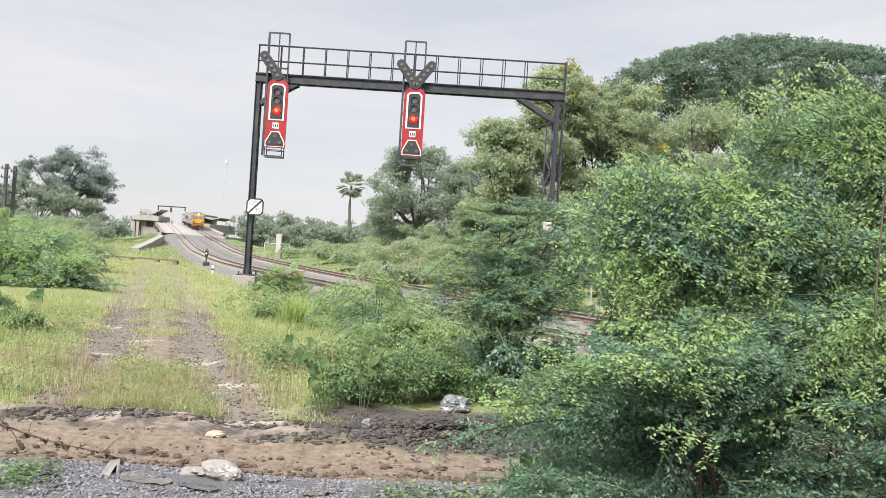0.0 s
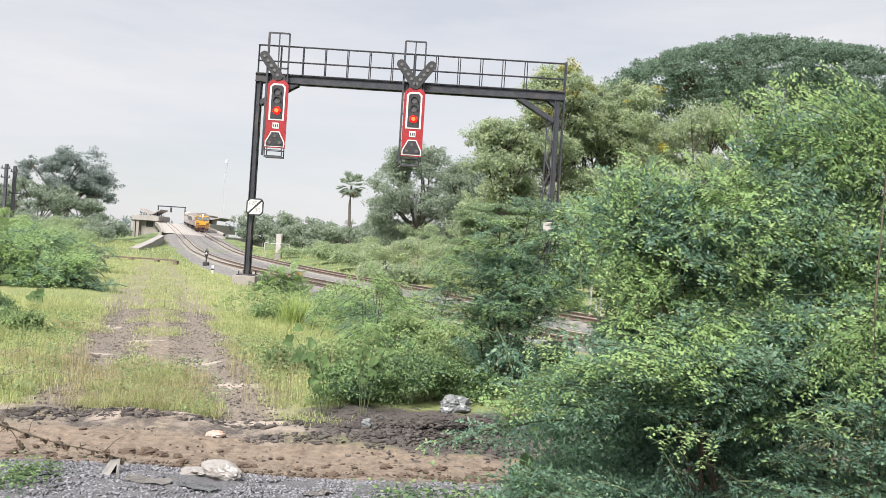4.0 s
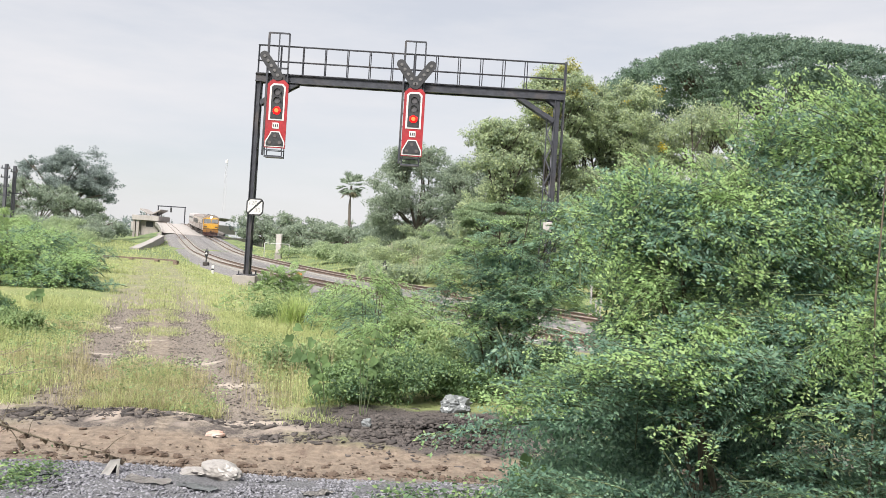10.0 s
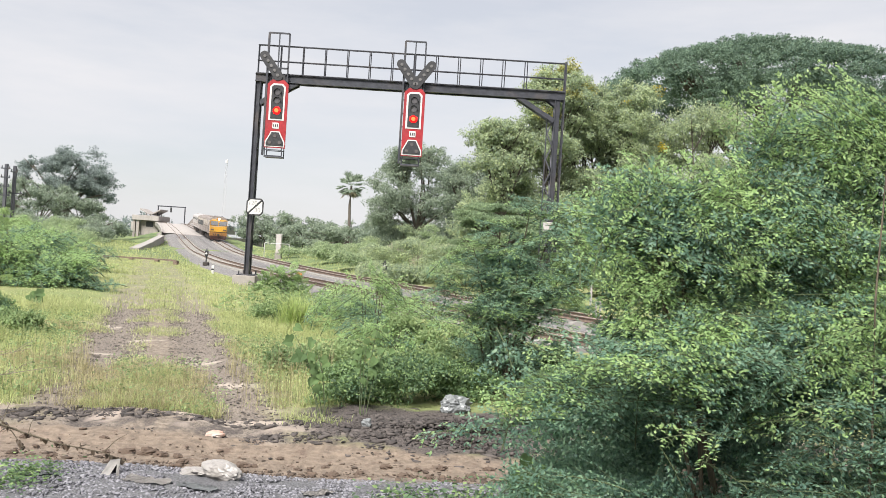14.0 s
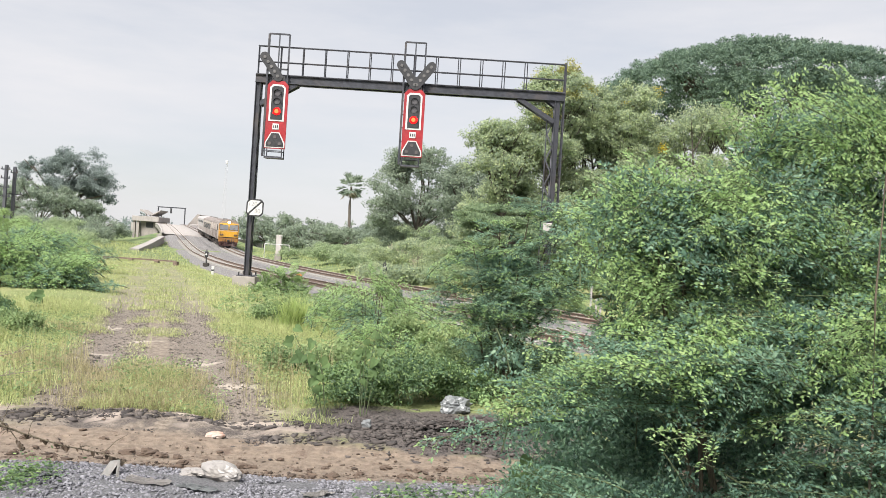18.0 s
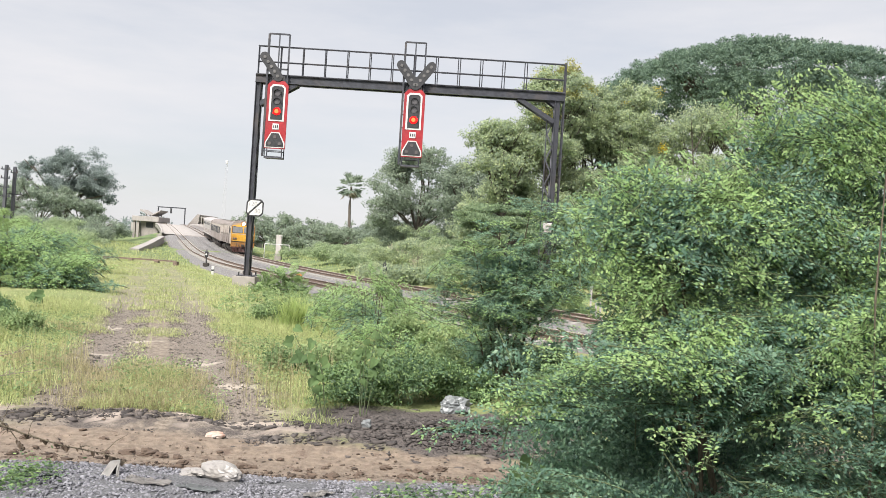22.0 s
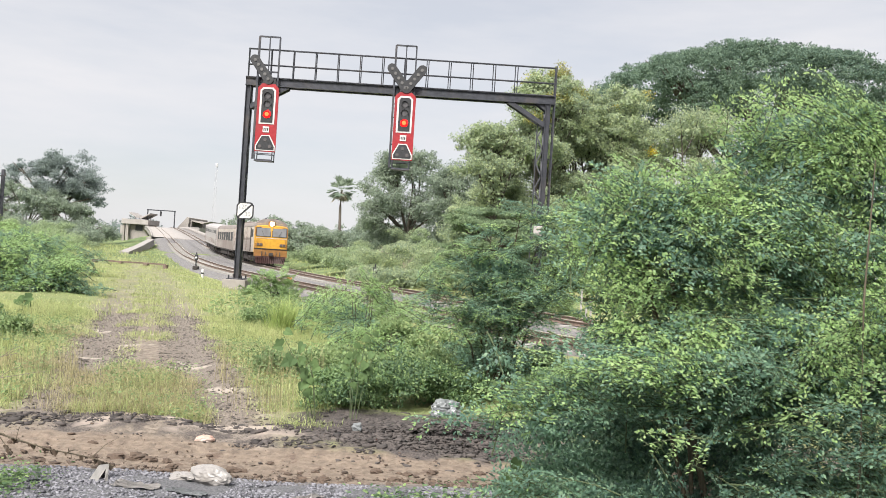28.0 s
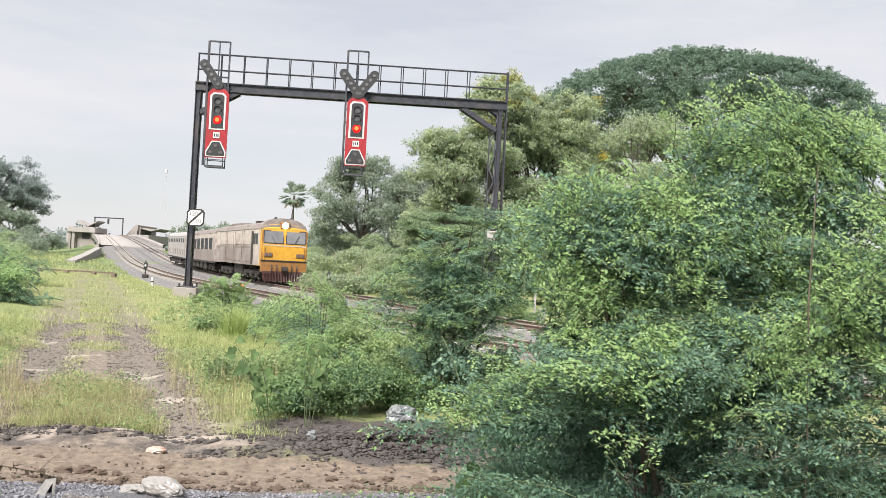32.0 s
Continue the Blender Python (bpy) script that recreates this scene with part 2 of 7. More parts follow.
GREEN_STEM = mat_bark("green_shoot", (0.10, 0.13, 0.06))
# pale green of fresh tips; also used as the lit colour of upper boughs
LEAF_BUSH_LIGHT = mat_foliage("leaf_young_and_toplit", (0.26, 0.40, 0.185), (0.36, 0.52, 0.225), (0.48, 0.62, 0.28), 0.6, 2.0, 0.5, 0.3)
LEAF_SHRUB = mat_foliage("leaf_shrub", (0.085, 0.15, 0.085), (0.15, 0.24, 0.11), (0.27, 0.37, 0.15), 0.42, 1.4)
LEAF_WEED = mat_foliage("leaf_weed", (0.155, 0.24, 0.12), (0.25, 0.345, 0.16), (0.37, 0.45, 0.215), 0.5, 0.8, 0.6, 0.2)
LEAF_TREE = mat_foliage("leaf_tree", (0.245, 0.315, 0.235), (0.375, 0.455, 0.29), (0.51, 0.57, 0.33), 0.57, 0.35, 0.6, 0.25)
# distance haze mixed into the leaf colour: greyer and paler than the near trees
LEAF_MID_HAZED = mat_foliage("leaf_mid_haze_tint", (0.22, 0.275, 0.225), (0.29, 0.35, 0.265), (0.345, 0.40, 0.295), 0.5, 0.15, 0.8, 0.1)
# bluer, darker copy of LEAF_FEATHER with shade put into its colour
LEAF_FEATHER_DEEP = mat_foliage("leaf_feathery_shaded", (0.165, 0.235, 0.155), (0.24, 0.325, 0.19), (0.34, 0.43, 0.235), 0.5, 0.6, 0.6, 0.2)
# thicket leaves lightened so that haze sits in their base colour
LEAF_HAZE = mat_foliage("leaf_thicket_haze_tint", (0.245, 0.32, 0.20), (0.345, 0.43, 0.25), (0.44, 0.52, 0.30), 0.5, 0.4, 0.8, 0.1)
GREY_PAINT = mat_plain("faded_lettering", (0.26, 0.26, 0.265), 0.5, 0, 6, 0.2)
LEAF_YELLOW = mat_foliage("leaf_yellowing", (0.22, 0.25, 0.10), (0.36, 0.36, 0.14), (0.52, 0.46, 0.14), 0.4, 0.4)
LEAF_RAIN = mat_foliage("leaf_rain_tree", (0.105, 0.165, 0.135), (0.15, 0.22, 0.165), (0.21, 0.285, 0.195), 0.42, 0.12, 0.7, 0.15)
# more haze tinted in: bluish grey, with little contrast
LEAF_FAR_HAZED = mat_foliage("leaf_far_haze_tint", (0.235, 0.285, 0.28), (0.28, 0.33, 0.31), (0.30, 0.35, 0.325), 0.58, 0.08, 0.9, 0.05)
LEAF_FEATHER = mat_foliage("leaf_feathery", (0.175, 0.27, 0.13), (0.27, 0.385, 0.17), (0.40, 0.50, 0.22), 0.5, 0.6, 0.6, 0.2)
FLOWER = mat_foliage("yellow_flower", (0.62, 0.46, 0.03), (0.72, 0.56, 0.04), (0.80, 0.62, 0.08), 0.3, 1.0)
GRASS = mat_foliage("grass_blade", (0.31, 0.38, 0.165), (0.44, 0.49, 0.225), (0.56, 0.56, 0.30), 0.5, 0.5, 0.7, 0.15)
GRASS_BRIGHT = mat_foliage("grass_fresh", (0.33, 0.44, 0.16), (0.46, 0.55, 0.21), (0.57, 0.63, 0.28), 0.5, 0.5, 0.7, 0.15)
GRASS_DRY = mat_foliage("dry_grass", (0.27, 0.245, 0.13), (0.38, 0.345, 0.19), (0.48, 0.43, 0.26), 0.4, 0.6, 0.7)
REED = mat_foliage("dead_reed", (0.30, 0.26, 0.20), (0.42, 0.37, 0.30), (0.50, 0.45, 0.37), 0.3, 0.4, 0.7)
LEAF_DEAD = mat_foliage("withered_leaf", (0.05, 0.04, 0.03), (0.10, 0.07, 0.05), (0.16, 0.11, 0.07), 0.2, 3)
CLOD = mat_stones("dark_clod", (0.022, 0.019, 0.019), (0.10, 0.086, 0.080), 0.95)
CLOD_BROWN = mat_stones("brown_clod", (0.038, 0.028, 0.022), (0.12, 0.084, 0.062), 0.95)
GRAVEL = mat_stones("crushed_stone", (0.055, 0.055, 0.064), (0.25, 0.247, 0.275))
PLASTIC = mat_plain("white_plastic", (0.25, 0.235, 0.225), 0.4, 0, 12, 0.12, (0.16, 0.14, 0.12))
PLASTIC_GREY = mat_plain("grey_plastic", (0.17, 0.18, 0.185), 0.35, 0, 12, 0.2)
CARTON = mat_plain("dirty_carton", (0.34, 0.325, 0.31), 0.6, 0, 12, 0.2, (0.20, 0.17, 0.15))
PINK_PLASTIC = mat_plain("salmon_plastic", (0.42, 0.24, 0.18), 0.4, 0, 14, 0.15, (0.40, 0.37, 0.34), 0.5)
ORANGE_SPOT = mat_plain("orange_plastic", (0.75, 0.22, 0.06), 0.5, 0, 6, 0.2)


# ---- building blocks ----
def link_mesh(name, me, mats, parent=None, label=""):
    for m in mats if isinstance(mats, (list, tuple)) else [mats]:
        me.materials.append(m)
    ob = new(name, me)
    if parent:
        ob.parent = parent
    if label:
        ob["label"] = label
    return ob


def part(name, bm, material, parent, label="", smooth=False):
    me = bpy.data.meshes.new(name)
    bmesh.ops.recalc_face_normals(bm, faces=bm.faces)
    bm.to_mesh(me)
    bm.free()
    if smooth:
        me.shade_smooth()
    return link_mesh(name, me, material, parent, label)


def from_arrays(name, verts, faces, mats, parent=None, label="", smooth=False):
    """A mesh of many small faces, all with the same number of corners."""
    verts, faces = np.asarray(verts, dtype=np.float32), np.asarray(faces, dtype=np.int32)
    me = bpy.data.meshes.new(name)
    n, k = faces.shape
    me.vertices.add(len(verts))
    me.vertices.foreach_set("co", verts.ravel())
    me.loops.add(n * k)
    me.loops.foreach_set("vertex_index", faces.ravel())
    me.polygons.add(n)
    me.polygons.foreach_set("loop_start", np.arange(0, n * k, k, dtype=np.int32))
    me.update(calc_edges=True)
    me.validate()
    if smooth:
        me.shade_smooth()
    return link_mesh(name, me, mats, parent, label)


def base(name, m, label, category, group="", kind=""):
    ob = new(name)
    ob.matrix_world = m
    ob.empty_display_size = 0.2
    return tagged(ob, label, category, group, kind)


def box(bm, x0, x1, y0, y1, z0, z1, bevel=0.0):
    r = bmesh.ops.create_cube(bm, size=1.0)
    m = Matrix.Translation(((x0 + x1) / 2, (y0 + y1) / 2, (z0 + z1) / 2)) @ Matrix.Diagonal((x1 - x0, y1 - y0, z1 - z0, 1))
    bmesh.ops.transform(bm, matrix=m, verts=r["verts"])
    if bevel:
        edges = list({e for v in r["verts"] for e in v.link_edges})
        bmesh.ops.bevel(bm, geom=edges, offset=bevel, segments=2, affect="EDGES", profile=0.6)
    return bm


def boxed(*a, bevel=0.0):
    return box(bmesh.new(), *a, bevel=bevel)


def rod(bm, a, b, r, seg=8, r2=None):
    """A round bar from a to b."""
    a, b = Vector(a), Vector(b)
    v = b - a
    m = Matrix.Translation((a + b) / 2) @ v.to_track_quat("Z", "Y").to_matrix().to_4x4()
    bmesh.ops.create_cone(bm, cap_ends=True, segments=seg, radius1=r, radius2=r if r2 is None else r2, depth=v.length, matrix=m)
    return bm


def bar(bm, a, b, w, h):
    """A square bar from a to b, w across and h high."""
    a, b = Vector(a), Vector(b)
    v = b - a
    m = Matrix.Translation((a + b) / 2) @ v.to_track_quat("Z", "Y").to_matrix().to_4x4() @ Matrix.Diagonal((w, h, v.length, 1))
    bmesh.ops.create_cube(bm, size=1.0, matrix=m)
    return bm


def tube(bm, pts, radii, seg=7):
    """A tapered tube along points."""
    rings = []
    pts = [Vector(p) for p in pts]
    for i, p in enumerate(pts):
        d = (pts[min(i + 1, len(pts) - 1)] - pts[max(i - 1, 0)]).normalized()
        q = d.to_track_quat("Z", "Y")
        rings.append([bm.verts.new(p + q @ Vector((math.cos(a) * radii[i], math.sin(a) * radii[i], 0))) for a in [6.2832 * k / seg for k in range(seg)]])
    for r0, r1 in zip(rings, rings[1:]):
        for k in range(seg):
            bm.faces.new((r0[k], r0[(k + 1) % seg], r1[(k + 1) % seg], r1[k]))
    bm.faces.new(rings[0][::-1])
    bm.faces.new(rings[-1])
    return bm


def prism(bm, outline, y0, y1):
    """A plate with an outline in x and z, from y0 to y1."""
    a = [bm.verts.new((x, y0, z)) for x, z in outline]
    b = [bm.verts.new((x, y1, z)) for x, z in outline]
    bm.faces.new(a)
    bm.faces.new(b[::-1])
    n = len(a)
    for i in range(n):
        bm.faces.new((a[i], b[i], b[(i + 1) % n], a[(i + 1) % n]))
    return bm


def unit(v):
    return v / np.maximum(np.linalg.norm(v, axis=1, keepdims=True), 1e-9)


def leaf_quads(p, d, n, length, width, fold=0.15):
    """Pointed folded leaves, four corners each: at p, along d, facing n."""
    d = unit(d)
    s = unit(np.cross(d, n))
    n = np.cross(s, d)
    length, width = np.asarray(length).reshape(-1, 1), np.asarray(width).reshape(-1, 1)
    mid = p + d * length * 0.45
    v = np.stack([p, mid + s * width / 2 + n * width * fold, p + d * length, mid - s * width / 2 + n * width * fold], 1)
    k = np.arange(len(p)).reshape(-1, 1) * 4
    return v.reshape(-1, 3), k + np.array([[0, 1, 2, 3]])


def leaf_ovals(p, d, n, length, width, fold=0.18):
    """Rounder leaves with a midrib: two quads each."""
    d = unit(d)
    s = unit(np.cross(d, n))
    n = np.cross(s, d)
    length, width = np.asarray(length).reshape(-1, 1), np.asarray(width).reshape(-1, 1)
    up = n * width * fold
    v = np.stack([p, p + d * length * 0.28 + s * width * 0.46 + up, p + d * length * 0.72 + s * width * 0.42 + up, p + d * length,
                  p + d * length * 0.72 - s * width * 0.42 + up, p + d * length * 0.28 - s * width * 0.46 + up], 1)
    k = np.arange(len(p)).reshape(-1, 1) * 6
    f = np.concatenate([k + np.array([[0, 1, 2, 3]]), k + np.array([[0, 3, 4, 5]])], 0)
    return v.reshape(-1, 3), f


def merged(pieces):
    verts, faces, at = [], [], 0
    for v, f in pieces:
        verts.append(v)
        faces.append(f + at)
        at += len(v)
    return np.concatenate(verts), np.concatenate(faces)


def rough_ball(seed, n=1):
    """A small stone of 20 faces; shared as a shape by the scatterings."""
    bm = bmesh.new()
    bmesh.ops.create_icosphere(bm, subdivisions=1, radius=1.0)
    rng = random.Random(seed)
    for v in bm.verts:
        v.co *= rng.uniform(0.38, 1.3)
    v = np.array([x.co[:] for x in bm.verts])
    f = np.array([[x.index for x in face.verts] for face in bm.faces])
    bm.free()
    return v, f


def scatter_stones(name, spots, sizes, flat, material, seed, label, category, long=1.0):
    """Many stones in one mesh, on their spots."""
    rng = np.random.default_rng(seed)
    shapes = [rough_ball(seed + i) for i in range(6)]
    pieces = []
    for i, (p, s) in enumerate(zip(spots, sizes)):
        v, f = shapes[i % 6]
        a = rng.uniform(0, 6.28)
        c, sn = math.cos(a), math.sin(a)
        v = v * np.array([s * long * rng.uniform(0.8, 1.3), s * rng.uniform(0.7, 1.1), s * flat * rng.uniform(0.7, 1.2)])
        v = v @ np.array([[c, sn, 0], [-sn, c, 0], [0, 0, 1]]) + p
        pieces.append((v, f))
    v, f = merged(pieces)
    return tagged(from_arrays(name, v, f, material), label, category, kind="stuff")


# ---- lines of the railway ----
RIGHT_LINE = [(-160.0, 490.0), (-80.2, 263.0), (-58.2, 200.8), (-37.3, 140.6), (-21.4, 94.5), (-12.4, 68.4), (-6.3, 52.0), (-0.9, 40.0), (3.3, 30.0), (6.2, 24.5), (11.0, 18.5), (22.0, 9.0), (40.0, -4.0)]
LEFT_LINE = [(-165.2, 488.0), (-85.2, 261.4), (-63.2, 199.2), (-42.3, 139.0), (-26.3, 92.8), (-17.2, 66.6), (-11.3, 52.0), (-6.3, 41.3), (-1.0, 29.6), (1.8, 22.2), (6.5, 15.8), (17.5, 5.0), (36.0, -9.0)]


def smooth_line(pts, step):
    """Points every step metres along a smooth curve through pts."""
    p = [Vector((*q, 0)) for q in pts]
    p = [2 * p[0] - p[1]] + p + [2 * p[-1] - p[-2]]
    raw = []
    for i in range(1, len(p) - 2):
        for k in range(60):
            t = k / 60
            raw.append(0.5 * (2 * p[i] + (p[i + 1] - p[i - 1]) * t + (2 * p[i - 1] - 5 * p[i] + 4 * p[i + 1] - p[i + 2]) * t * t + (3 * p[i] - p[i - 1] - 3 * p[i + 1] + p[i + 2]) * t ** 3))
    raw.append(p[-2])
    out, need = [raw[0]], step
    for a, b in zip(raw, raw[1:]):
        seg = (b - a).length
        while need <= seg:
            out.append(a + (b - a) * (need / seg))
            need += step
        need -= seg
    return out


def rail_height(y):
    """Height of the rail tops: level near the signals, then a ramp up to the viaduct."""
    if y < 88:
        return 0.0
    if y < 122:
        return 0.0325 * (y - 88) ** 2 / 68
    if y < 235:
        return 0.5525 + 0.0352 * (y - 122) - 0.0
    if y < 285:
        u = (y - 235) / 50
        return 4.53 + 1.76 * (u - u * u / 2)
    return 5.41


def on_rails(line):
    return [Vector((p.x, p.y, rail_height(p.y))) for p in line]


RIGHT_TRACK = on_rails(smooth_line(RIGHT_LINE, 0.6))
LEFT_TRACK = on_rails(smooth_line(LEFT_LINE, 0.6))


# ---- ground ----
def middle_x(y):
    """Between the two tracks."""
    return np.interp(y, [9, 18, 24, 30, 40, 52, 68, 94, 140, 201, 263, 490], [20, 8.5, 4.0, 1.2, -3.3, -8.8, -14.8, -23.9, -39.8, -60.7, -82.7, -162.6])


def terrain(x, y):
    """Height of the ground sheet."""
    x, y = np.asarray(x, dtype=float), np.asarray(y, dtype=float)
    z = 0.05 * np.sin(x * 0.9 + 1.3) * np.sin(y * 0.45) + 0.03 * np.sin(x * 2.3 + y * 1.1) - 0.03
    w = x + 2.78 + (y - 8.6) * 0.335
    path = np.exp(-(w / 2.2) ** 2)
    rut = np.exp(-((np.abs(w) - 0.72) / 0.28) ** 2)
    z = z * (1 - 0.6 * path) - 0.05 * rut * (y > 7.6) + 0.12 * np.clip((np.abs(w) - 1.6) / 3, 0, 1) * (y > 8)
    rise = np.array([rail_height(v) for v in y.ravel()]).reshape(y.shape)
    off = np.abs(x - middle_x(y)) * 0.94
    bank = np.where(y > 60, np.clip(rise - 0.55 - np.clip(off - 7.5, 0, None) / 1.9, 0, None), 0)
    bank = bank * np.clip((190 - y) / 6, 0, 1)
    bed = np.clip(1 - (off - 5.0) / 3, 0, 1) * (y > 12)
    z = z * (1 - bed) - 0.42 * bed * (y < 110) + bank
    # low ridge left by the grader between the road and the lot
    z = z + 0.04 * np.exp(-((y - 8.0 - 0.1 * np.sin(x * 1.7)) / 0.35) ** 2) - 0.05 * np.exp(-((y - 7.0) / 0.5) ** 2)
    return z


def build_ground():
    xs = np.concatenate([[-2500, -1200, -600, -350, -220], np.arange(-160, -30, 5.0), np.arange(-30, -9, 0.75), np.arange(-9, 8, 0.11), np.arange(8, 30, 1.0), np.arange(30, 120, 6.0), [150, 250, 450, 900, 2500]])
    ys = np.concatenate([[-2500, -900, -300, -100, -40, -15, -5], np.arange(0, 4.5, 0.5), np.arange(4.5, 10, 0.07), np.arange(10, 24, 0.2), np.arange(24, 60, 0.6), np.arange(60, 200, 2.5), [210, 240, 300, 400, 600, 1000, 1800, 3000]])
    gx, gy = np.meshgrid(xs, ys)
    gz = terrain(gx, gy)
    near = (gy > 4.5) & (gy < 14)
    jitter = np.random.default_rng(3).normal(0, 1, gx.shape)
    gz = gz + np.where(near, jitter * 0.008, 0)
    v = np.stack([gx, gy, gz], -1).reshape(-1, 3)
    nx, ny = len(xs), len(ys)
    k = (np.arange(ny - 1)[:, None] * nx + np.arange(nx - 1)[None, :]).reshape(-1, 1)
    f = k + np.array([[0, 1, nx + 1, nx]])
    ob = from_arrays("ground", v, f, GROUND, smooth=True)
    tagged(ob, "flat ground of soil, dry turf, wheel ruts, sand and gravel", "ground", kind="structure")


build_ground()


# ---- railway tracks ----
def sweep(name, line, outline, material, parent=None, label="", skip=None):
    """A long body with a cross outline (across, up) along a line of points."""
    n, k = len(line), len(outline)
    verts = []
    for i, p in enumerate(line):
        d = (line[min(i + 1, n - 1)] - line[max(i - 1, 0)])
        d.z = 0
        d.normalize()
        side = Vector((d.y, -d.x, 0))
        verts += [tuple(p + side * a + Vector((0, 0, b))) for a, b in outline]
    faces = []
    for i in range(n - 1):
        faces += [(i * k + j, (i + 1) * k + j, (i + 1) * k + (j + 1) % k, i * k + (j + 1) % k) for j in range(k)]
    return from_arrays(name, verts, faces, material, parent, label)


RAIL_SHAPE = [(-0.035, 0.0), (-0.036, -0.035), (-0.01, -0.05), (-0.01, -0.12), (-0.06, -0.135), (-0.06, -0.15), (0.06, -0.15), (0.06, -0.135), (0.01, -0.12), (0.01, -0.05), (0.036, -0.035), (0.035, 0.0)]


def shifted(line, a):
    out = []
    for i, p in enumerate(line):
        d = (line[min(i + 1, len(line) - 1)] - line[max(i - 1, 0)])
        d.z = 0
        d.normalize()
        out.append(p + Vector((d.y, -d.x, 0)) * a)
    return out


def sleeper_mesh():
    bm = bmesh.new()
    prism(bm, [(-1.0, -0.33), (-1.0, -0.17), (-0.75, -0.152), (-0.3, -0.152), (-0.15, -0.19), (0.15, -0.19), (0.3, -0.152), (0.75, -0.152), (1.0, -0.17), (1.0, -0.33)], -0.12, 0.12)
    bmesh.ops.recalc_face_normals(bm, faces=bm.faces)
    me = bpy.data.meshes.new("sleeper")
    bm.to_mesh(me)
    bm.free()
    me.materials.append(SLEEPER)
    return me


SLEEPER_MESH = sleeper_mesh()


def railway(line, label):
    seen_line = [p for p in line if p.y < 300]
    bed = sweep("track_bed", [p for p in seen_line[::3] if p.y < 170], [(-1.75, -0.27), (-3.1, -0.75), (3.1, -0.75), (1.75, -0.27)], BALLAST)
    tagged(bed, label, "railway track", "railway tracks", "structure")
    for a in (-0.535, 0.535):
        sweep("rail", shifted(seen_line, a), RAIL_SHAPE, RUST, bed)
        sweep("rail_head", [p + Vector((0, 0, 0.004)) for p in shifted(seen_line, a)], [(-0.028, 0.0), (-0.028, -0.012), (0.028, -0.012), (0.028, 0.0)], RAIL_TOP, bed, "worn bright running surface")
    count = 0
    for i in range(len(seen_line) - 2, 1, -1):
        p = seen_line[i]
        if not 10 < p.y < 150 or count >= 240:
            continue
        d = seen_line[i + 1] - seen_line[i - 1]
        ob = new("sleeper", SLEEPER_MESH)
        ob.parent = bed
        ob.matrix_basis = Matrix.Translation(p) @ pose(0, 0, 0, 0, 0, math.degrees(math.atan2(d.y, d.x)) - 90)
        count += 1
    return bed


railway(RIGHT_TRACK, "curving metre-gauge track on grey ballast under the signals")
railway(LEFT_TRACK, "metre-gauge track on grey ballast with rusty rail sides")
tagged(sweep("ballast_strip", [Vector((float(middle_x(y)), y, rail_height(y))) for y in np.arange(46, 170, 2.0)], [(-1.5, -0.30), (-1.5, -0.85), (1.5, -0.85), (1.5, -0.30)], BALLAST), "grey ballast filling the space between two tracks", "ballast", kind="structure")


# ---- ramp and viaduct ----
def viaduct():
    mid = [Vector((float(middle_x(y)), y, rail_height(y))) for y in np.arange(166, 440, 4.0)]
    ob = sweep("viaduct", mid, [(-5.9, -0.16), (-5.9, -1.5), (-3.6, -2.3), (3.6, -2.3), (5.9, -1.5), (5.9, -0.16)], CONCRETE)
    tagged(ob, "pale concrete viaduct ramp carrying two tracks", "viaduct", kind="structure")
    sweep("parapet", shifted(mid, 5.75), [(-0.14, -0.6), (-0.14, 0.45), (0.16, 0.45), (0.16, -0.6)], CONCRETE, ob)
    sweep("kerb", shifted(mid, -5.75), [(-0.16, -0.6), (-0.16, 0.05), (0.14, 0.05), (0.14, -0.6)], CONCRETE, ob)
    for y in range(186, 430, 22):
        bm = bmesh.new()
        x, z = float(middle_x(y)), rail_height(y)
        box(bm, x - 2.6, x + 2.6, y - 0.8, y + 0.8, -0.4, z - 2.2, 0.15)
        box(bm, x - 4.4, x + 4.4, y - 1.0, y + 1.0, z - 2.9, z - 2.1, 0.1)
        part("pier", bm, CONCRETE, ob)
    x, z = float(middle_x(166.0)), rail_height(166.0)
    part("abutment", boxed(x - 6.5, x + 6.5, 164.9, 167.2, -0.3, z - 0.155, bevel=0.04), CONCRETE, ob, "weathered abutment wall")
    # wing walls at the head of the ramp
    for a in (-6.3, 6.3):
        y = 168
        x, z = float(middle_x(y)) + a, rail_height(y)
        part("wing_wall", boxed(x - 0.25, x + 0.25, y - 2, y + 34, -0.3, z - 0.4, bevel=0.04), CONCRETE_OLD, ob, "weathered retaining wall")


viaduct()


